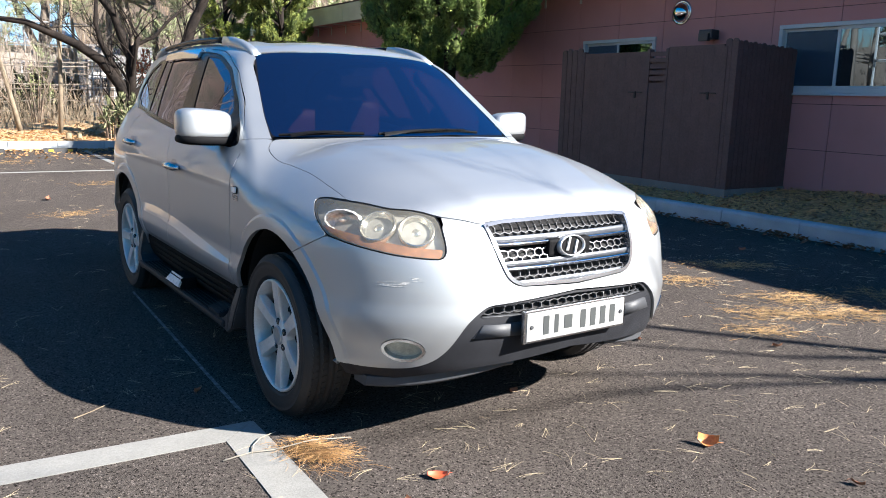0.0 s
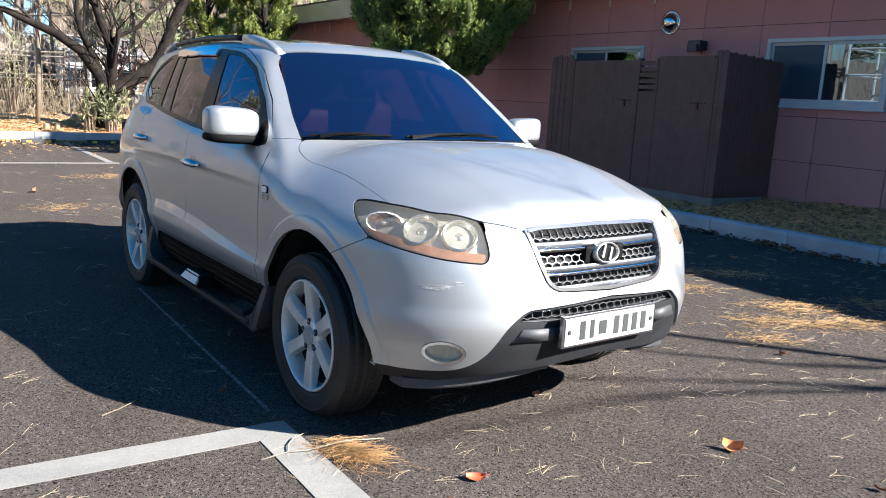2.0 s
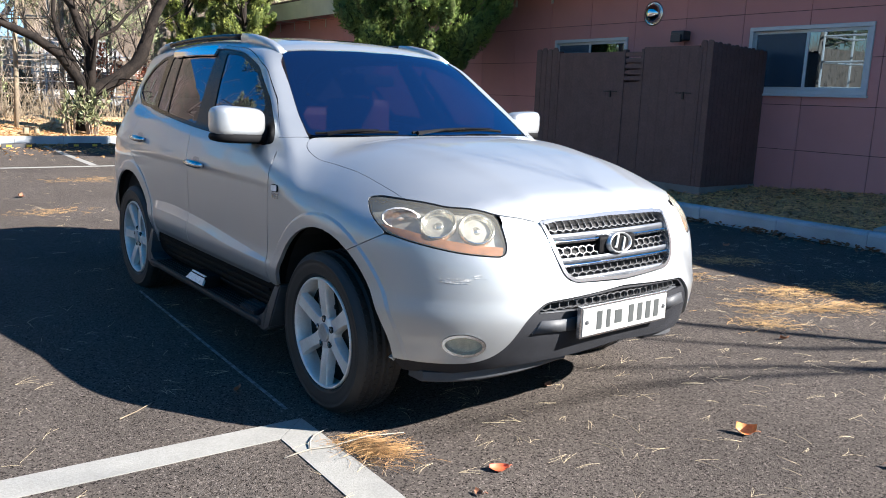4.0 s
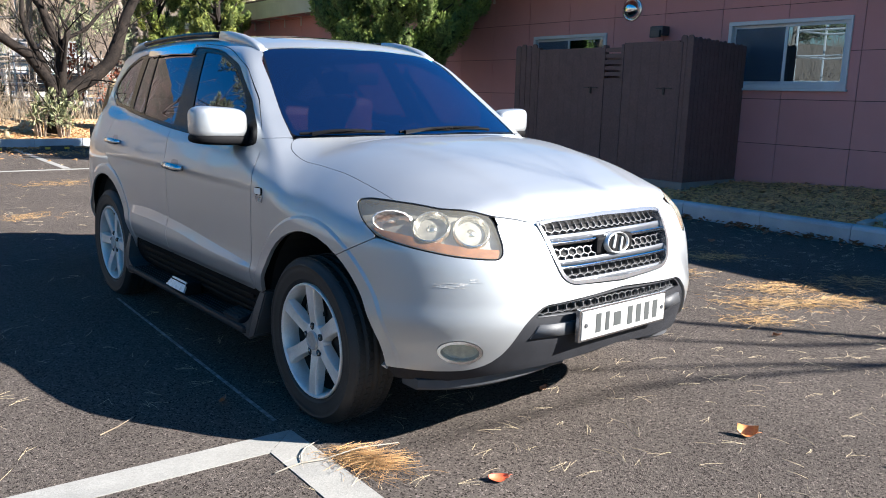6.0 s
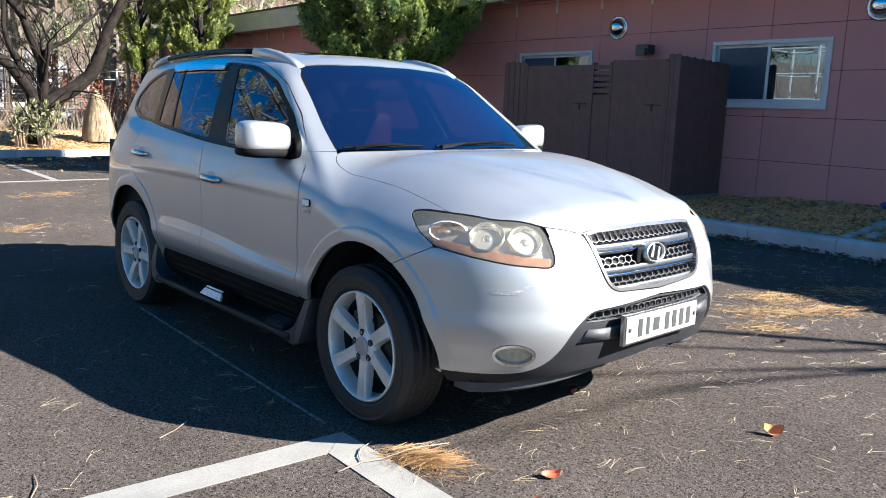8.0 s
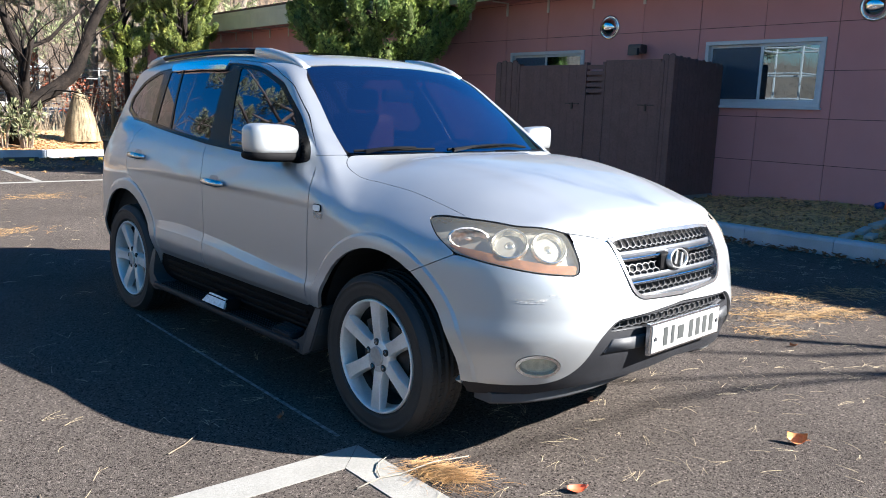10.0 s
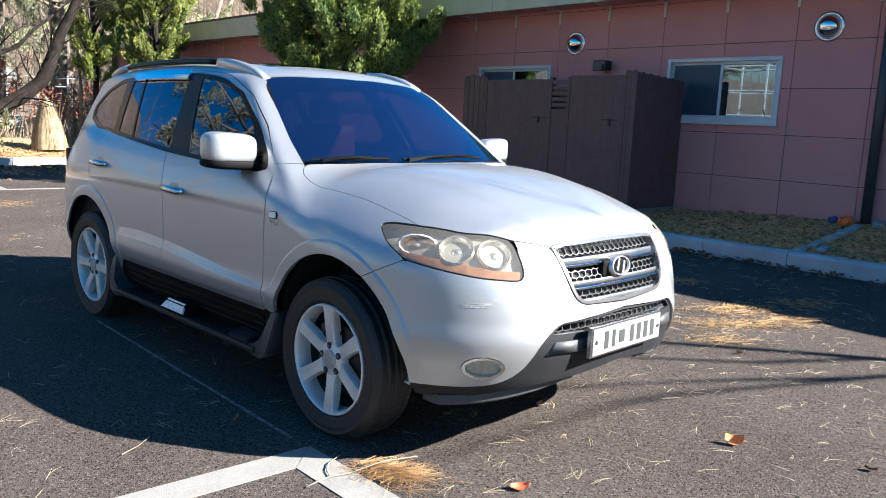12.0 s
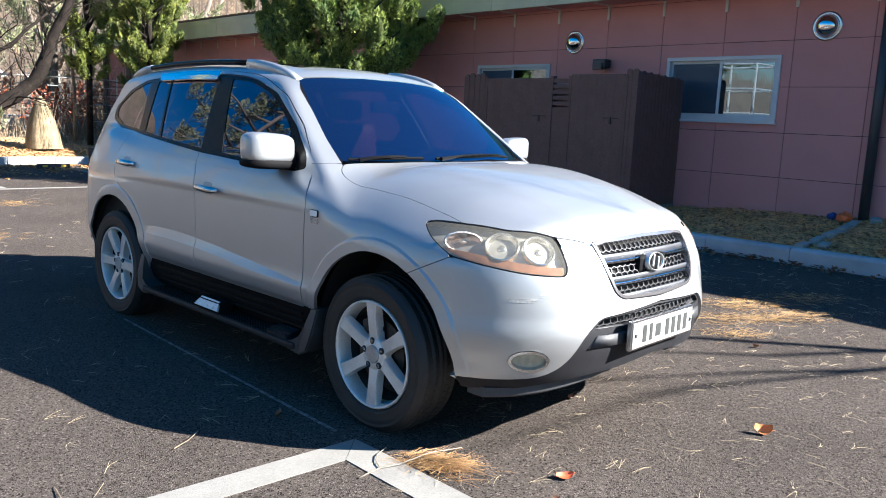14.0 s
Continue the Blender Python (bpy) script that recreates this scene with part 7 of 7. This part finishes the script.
UNDER = material("dark_undergrowth", (0.050, 0.052, 0.032), 0.85, vary=0.5, scale=2, island=0.5, spec=0.2)
cs = [((rnd.uniform(-7, 3.6), rnd.uniform(26.3, 27.4), 0.4 + 0.95 * rnd.random()), rnd.uniform(0.25, 0.45), (rnd.gauss(0, 0.6), rnd.gauss(0, 0.4), 0.7)) for k in range(85)]
tagged(sprig_mesh("undergrowth", cs, 0, 150, rnd, UNDER, None, leaf=0.11, width=0.22, kind="stuff"), "dark shaded undergrowth behind the pole fence", "undergrowth", "", "stuff")

# ---- litter on the asphalt ----
rnd = random.Random(101)


def needle(v, f, x, y, z, a, ln, bend, w, lift_end=0.0):
    """One pine needle: a thin three-piece strip with a ridge."""
    b = len(v)
    for s in range(4):
        t = s / 3
        ang = a + bend * t
        px, py = x + ln * t * math.cos(ang), y + ln * t * math.sin(ang)
        pz = z + lift_end * t + 0.004 * math.sin(t * 3.1)
        ww = w * (1 - 0.5 * t)
        v += [(px - ww * math.sin(ang), py + ww * math.cos(ang), pz), (px, py, pz + w * 0.8), (px + ww * math.sin(ang), py - ww * math.cos(ang), pz)]
    for s in range(3):
        for j in range(2):
            k = b + s * 3 + j
            f.append((k, k + 1, k + 4, k + 3))


v, f = [], []
for k in range(1760):
    if k < 760:
        x, y = rnd.uniform(-1.6, 8.0), rnd.uniform(0.4, 10.5)
    elif k < 1430:
        x, y = rnd.uniform(1.4, 7.8), rnd.uniform(0.6, 5.8)
    else:
        x, y = rnd.uniform(-3, 7.5), rnd.uniform(9, 19)
    a = rnd.gauss(0.35, 0.9) + (math.pi if rnd.random() < 0.5 else 0)
    ln = rnd.uniform(0.06, 0.13)
    for j in range(rnd.choice((1, 2, 2, 2, 3))):
        needle(v, f, x, y, 0.004, a + rnd.gauss(0, 0.22), ln * rnd.uniform(0.8, 1.1), rnd.gauss(0, 0.25), 0.00085, rnd.uniform(0, 0.012))
raw("pine_needles", v, f, NEEDLE, None, "pale fallen pine needles scattered over the asphalt", kind="stuff", category="needles")


def clump(name, x, y, rx, ry, n, mat, label, a0=0.0, spread=0.8, high=0.04, wide=0.0013):
    c = []
    q = []
    for k in range(n):
        u, t = rnd.gauss(0, 0.42), rnd.gauss(0, 0.42)
        px, py = x + u * rx * math.cos(a0) - t * ry * math.sin(a0), y + u * rx * math.sin(a0) + t * ry * math.cos(a0)
        hz = high * max(0, 1 - (u * u + t * t)) * rnd.random()
        needle(c, q, px, py, 0.004 + hz, a0 + rnd.gauss(0, spread), rnd.uniform(0.06, 0.13), rnd.gauss(0, 0.3), wide, rnd.uniform(-0.3, 0.8) * 0.02)
    raw(name, c, q, mat, None, label, kind="stuff", category="needles")


TUFT = material("tuft_needle", (0.40, 0.225, 0.085), 0.7, vary=0.25, scale=12, island=0.5)
clump("needle_clump", 1.165, 2.755, 0.19, 0.10, 480, TUFT, "thick tuft of orange pine needles on the bay line", -1.05, 0.6, 0.035, 0.0009)
for x, y, rx, ry, n in ((4.95, 4.25, 0.42, 0.12, 210), (5.85, 4.45, 0.55, 0.14, 300), (4.75, 3.22, 0.45, 0.13, 280), (5.3, 3.42, 0.50, 0.16, 380), (5.35, 2.95, 0.40, 0.11, 220), (4.35, 3.0, 0.30, 0.10, 170), (5.0, 3.05, 0.5, 0.10, 200), (6.1, 3.2, 0.5, 0.12, 180),
                        (2.1, 12.6, 0.6, 0.25, 180), (1.1, 9.6, 0.5, 0.2, 120), (3.2, 17.9, 1.1, 0.4, 300), (0.6, 16.6, 0.9, 0.35, 220), (5.2, 18.4, 1.2, 0.4, 300)):
    clump("needle_clump", x, y, rx, ry * 1.7, int(n * 0.8), NEEDLE_ORANGE, "loose drift of orange pine needles on the asphalt", -0.55 if y < 5 else 0, 1.7, 0.02)
bm = bmesh.new()
tube(bm, [(0.848, 2.843, 0.007), (0.905, 2.852, 0.009), (0.968, 2.858, 0.010), (1.048, 2.833, 0.012), (1.20, 2.81, 0.030), (1.367, 2.783, 0.018)], [0.0030, 0.0034, 0.0034, 0.003, 0.0026, 0.002], 6)
tube(bm, [(0.968, 2.858, 0.010), (0.99, 2.91, 0.014), (1.033, 2.961, 0.013), (1.119, 3.003, 0.009)], [0.003, 0.0028, 0.0026, 0.002], 6)
part("twig", bm, material("pale_twig", (0.30, 0.27, 0.22), 0.8, vary=0.4, scale=25), None, "forked dry twig lying across the needle tuft", category="twig", smooth=True)
for k, (x, y, a) in enumerate(((0.40, 3.55, 0.4), (-0.15, 3.3, 1.1), (0.25, 2.6, 0.2))):
    bm = bmesh.new()
    tube(bm, [(x, y, 0.006), (x + 0.09 * math.cos(a), y + 0.09 * math.sin(a), 0.012), (x + 0.2 * math.cos(a + 0.2), y + 0.2 * math.sin(a + 0.2), 0.006)], [0.003, 0.0026, 0.002], 5)
    part("twig", bm, PALE_BARK, None, "thin dry twig on the asphalt", category="twig")


def big_leaf(x, y, ln, a, curl, mat, label, tilt=0.0):
    """A single curled leaf with a midrib fold, seven by five points."""
    bm = bmesh.new()
    rows = []
    for i in range(8):
        t = i / 7
        w = 0.30 * ln * math.sin(math.pi * min(1, t * 0.94 + 0.04)) ** 0.8
        rows.append([bm.verts.new((ln * (t - 0.5), w * s, 0.004 + curl * ln * ((2 * t - 1) ** 2 * 0.5 + 0.9 * abs(s) ** 1.5 * (0.6 + 0.4 * s)) + 0.002 * abs(s))) for s in (-1, -0.5, 0, 0.5, 1)])
    for p, q in zip(rows, rows[1:]):
        for j in range(4):
            bm.faces.new((p[j], p[j + 1], q[j + 1], q[j]))
    tube(bm, [(ln * 0.5, 0, 0.004 + curl * ln * 0.5), (ln * 0.62, 0.01, 0.02), (ln * 0.75, 0.02, 0.012)], [0.0018, 0.0015, 0.001], 4)
    ob = part("fallen_leaf", bm, mat, None, label, smooth=True, category="leaf")
    ob.matrix_world = pose(x, y, 0.002, tilt, 0, math.degrees(a))


ORANGE_LEAF = material("orange_leaf", (0.60, 0.27, 0.085), 0.6, second=(0.42, 0.10, 0.03), scale=25, fine=0.15)
RED_LEAF = material("red_leaf", (0.58, 0.10, 0.035), 0.6, second=(0.40, 0.08, 0.03), scale=25, fine=0.15)
BROWN_LEAF = material("brown_leaf", (0.24, 0.10, 0.05), 0.7, vary=0.4, scale=25, fine=0.2)
big_leaf(2.668, 2.022, 0.085, -0.9, 0.42, ORANGE_LEAF, "curled orange leaf standing on its edge", 8)
big_leaf(1.514, 2.327, 0.075, -0.5, 0.20, RED_LEAF, "bright orange-red leaf lying on the asphalt")
for x, y, s in ((3.50, 3.24, 0.06), (4.15, 2.75, 0.06), (1.33, 2.22, 0.04), (0.95, 3.62, 0.06), (6.6, 4.9, 0.07), (2.9, 1.5, 0.05), (1.0, 11.0, 0.12), (2.3, 2.9, 0.05)):
    big_leaf(x, y, s, rnd.uniform(0, 6), 0.3, BROWN_LEAF, "small crumpled brown leaf on the asphalt")

# leaves swept against the kerb, and the dry turf
v, f = [], []
for k in range(900):
    y = rnd.uniform(1.5, 11)
    x = kerb_x(y) - abs(rnd.gauss(0, 0.10)) - 0.01
    if noise.noise((y * 1.3, 0, 7)) < -0.15 and rnd.random() < 0.8:
        continue
    fallen_leaf(v, f, Vector((x, y, 0.008 + rnd.random() * 0.035 * max(0, 1 - (kerb_x(y) - x) * 5))), rnd.uniform(0.03, 0.075), rnd, 0.6)
raw("kerb_leaves", v, f, BROWN_LEAF, None, "brown leaves swept against the kerb", kind="stuff", category="leaves")
v, f = [], []
for k in range(1700):
    y = rnd.uniform(1.5, 11)
    x = rnd.uniform(kerb_x(y) + 0.15, WX - 0.05)
    fallen_leaf(v, f, Vector((x, y, verge_z(x, y) + 0.012)), rnd.uniform(0.03, 0.07), rnd, 0.6)
raw("verge_leaves", v, f, material("verge_leaf", (0.34, 0.15, 0.07), 0.8, vary=0.4, scale=9, island=0.5), None, "brown leaves lying in the turf", kind="stuff", category="leaves")
GRASS = material("turf_blade", (0.46, 0.26, 0.075), 0.85, second=(0.74, 0.31, 0.12), scale=2.4, island=0.6)
v, f = [], []
for k in range(24000):
    y = rnd.uniform(1.2, 11.5)
    x = rnd.uniform(kerb_x(y) + 0.14, WX - 0.02)
    if noise.noise((x * 2.2, y * 2.2, 9)) < -0.25 and rnd.random() < 0.75:
        continue
    p = Vector((x, y, verge_z(x, y) - 0.005))
    e = p + Vector((rnd.gauss(0, 0.028), rnd.gauss(0, 0.028), rnd.uniform(0.015, 0.055)))
    w = Vector((rnd.gauss(0, 1), rnd.gauss(0, 1), 0)).normalized() * 0.003
    b = len(v)
    v += [p - w, p + w, e]
    f.append((b, b + 1, b + 2))
raw("turf_blades", v, f, GRASS, None, "short dry grass on the verge", kind="stuff", category="grass")
# slabs set in the turf and a crumpled bag by the downpipe
SLAB = material("drain_slab", (0.34, 0.32, 0.30), 0.9, vary=0.3, scale=6, bump=0.5)
for x, y, a, sx, sy in ((8.14, 4.09, -3, 0.24, 0.11), (8.45, 4.06, 5, 0.30, 0.09), (8.80, 4.02, -6, 0.34, 0.12), (9.12, 4.01, -2, 0.28, 0.10), (9.42, 4.02, 4, 0.30, 0.11), (8.24, 3.90, 8, 0.20, 0.10), (9.72, 3.86, 20, 0.18, 0.13)):
    bm = bmesh.new()
    box(bm, -sx / 2, sx / 2, -sy / 2, sy / 2, -0.04, 0.035, 0.012)
    for q in bm.verts:
        q.co += Vector((noise.noise(q.co * 9 + Vector((x, y, 0))), noise.noise(q.co * 9 + Vector((y, x, 4))), 0)) * 0.012
    ob = part("drain_slab", bm, SLAB, None, "rough grey stone slab set in the turf", category="slab", group="slabs across the verge")
    ob.matrix_world = pose(x, y, verge_z(x, y) + 0.01, 0, -5, a)
for nm, x, y, r, mat, lab in (("plastic_bag", 9.57, 4.19, 0.085, material("orange_plastic", (0.75, 0.12, 0.02), 0.4, vary=0.15, scale=15), "small crumpled orange plastic bag by the wall"),
                              ("cloth_scrap", 9.60, 4.34, 0.06, material("blue_cloth", (0.03, 0.06, 0.22), 0.8, vary=0.2, scale=15), "dark blue cloth scrap by the wall")):
    bm = bmesh.new()
    bmesh.ops.create_icosphere(bm, subdivisions=3, radius=r)
    for q in bm.verts:
        q.co *= 1 + 0.35 * noise.noise(q.co * 22) + 0.15 * noise.noise(q.co * 50)
        q.co.z = max(q.co.z, -0.5 * r)
    ob = part(nm, bm, mat, None, lab, category=nm.split("_")[1])
    ob.matrix_world = pose(x, y, verge_z(x, y) + 0.5 * r)
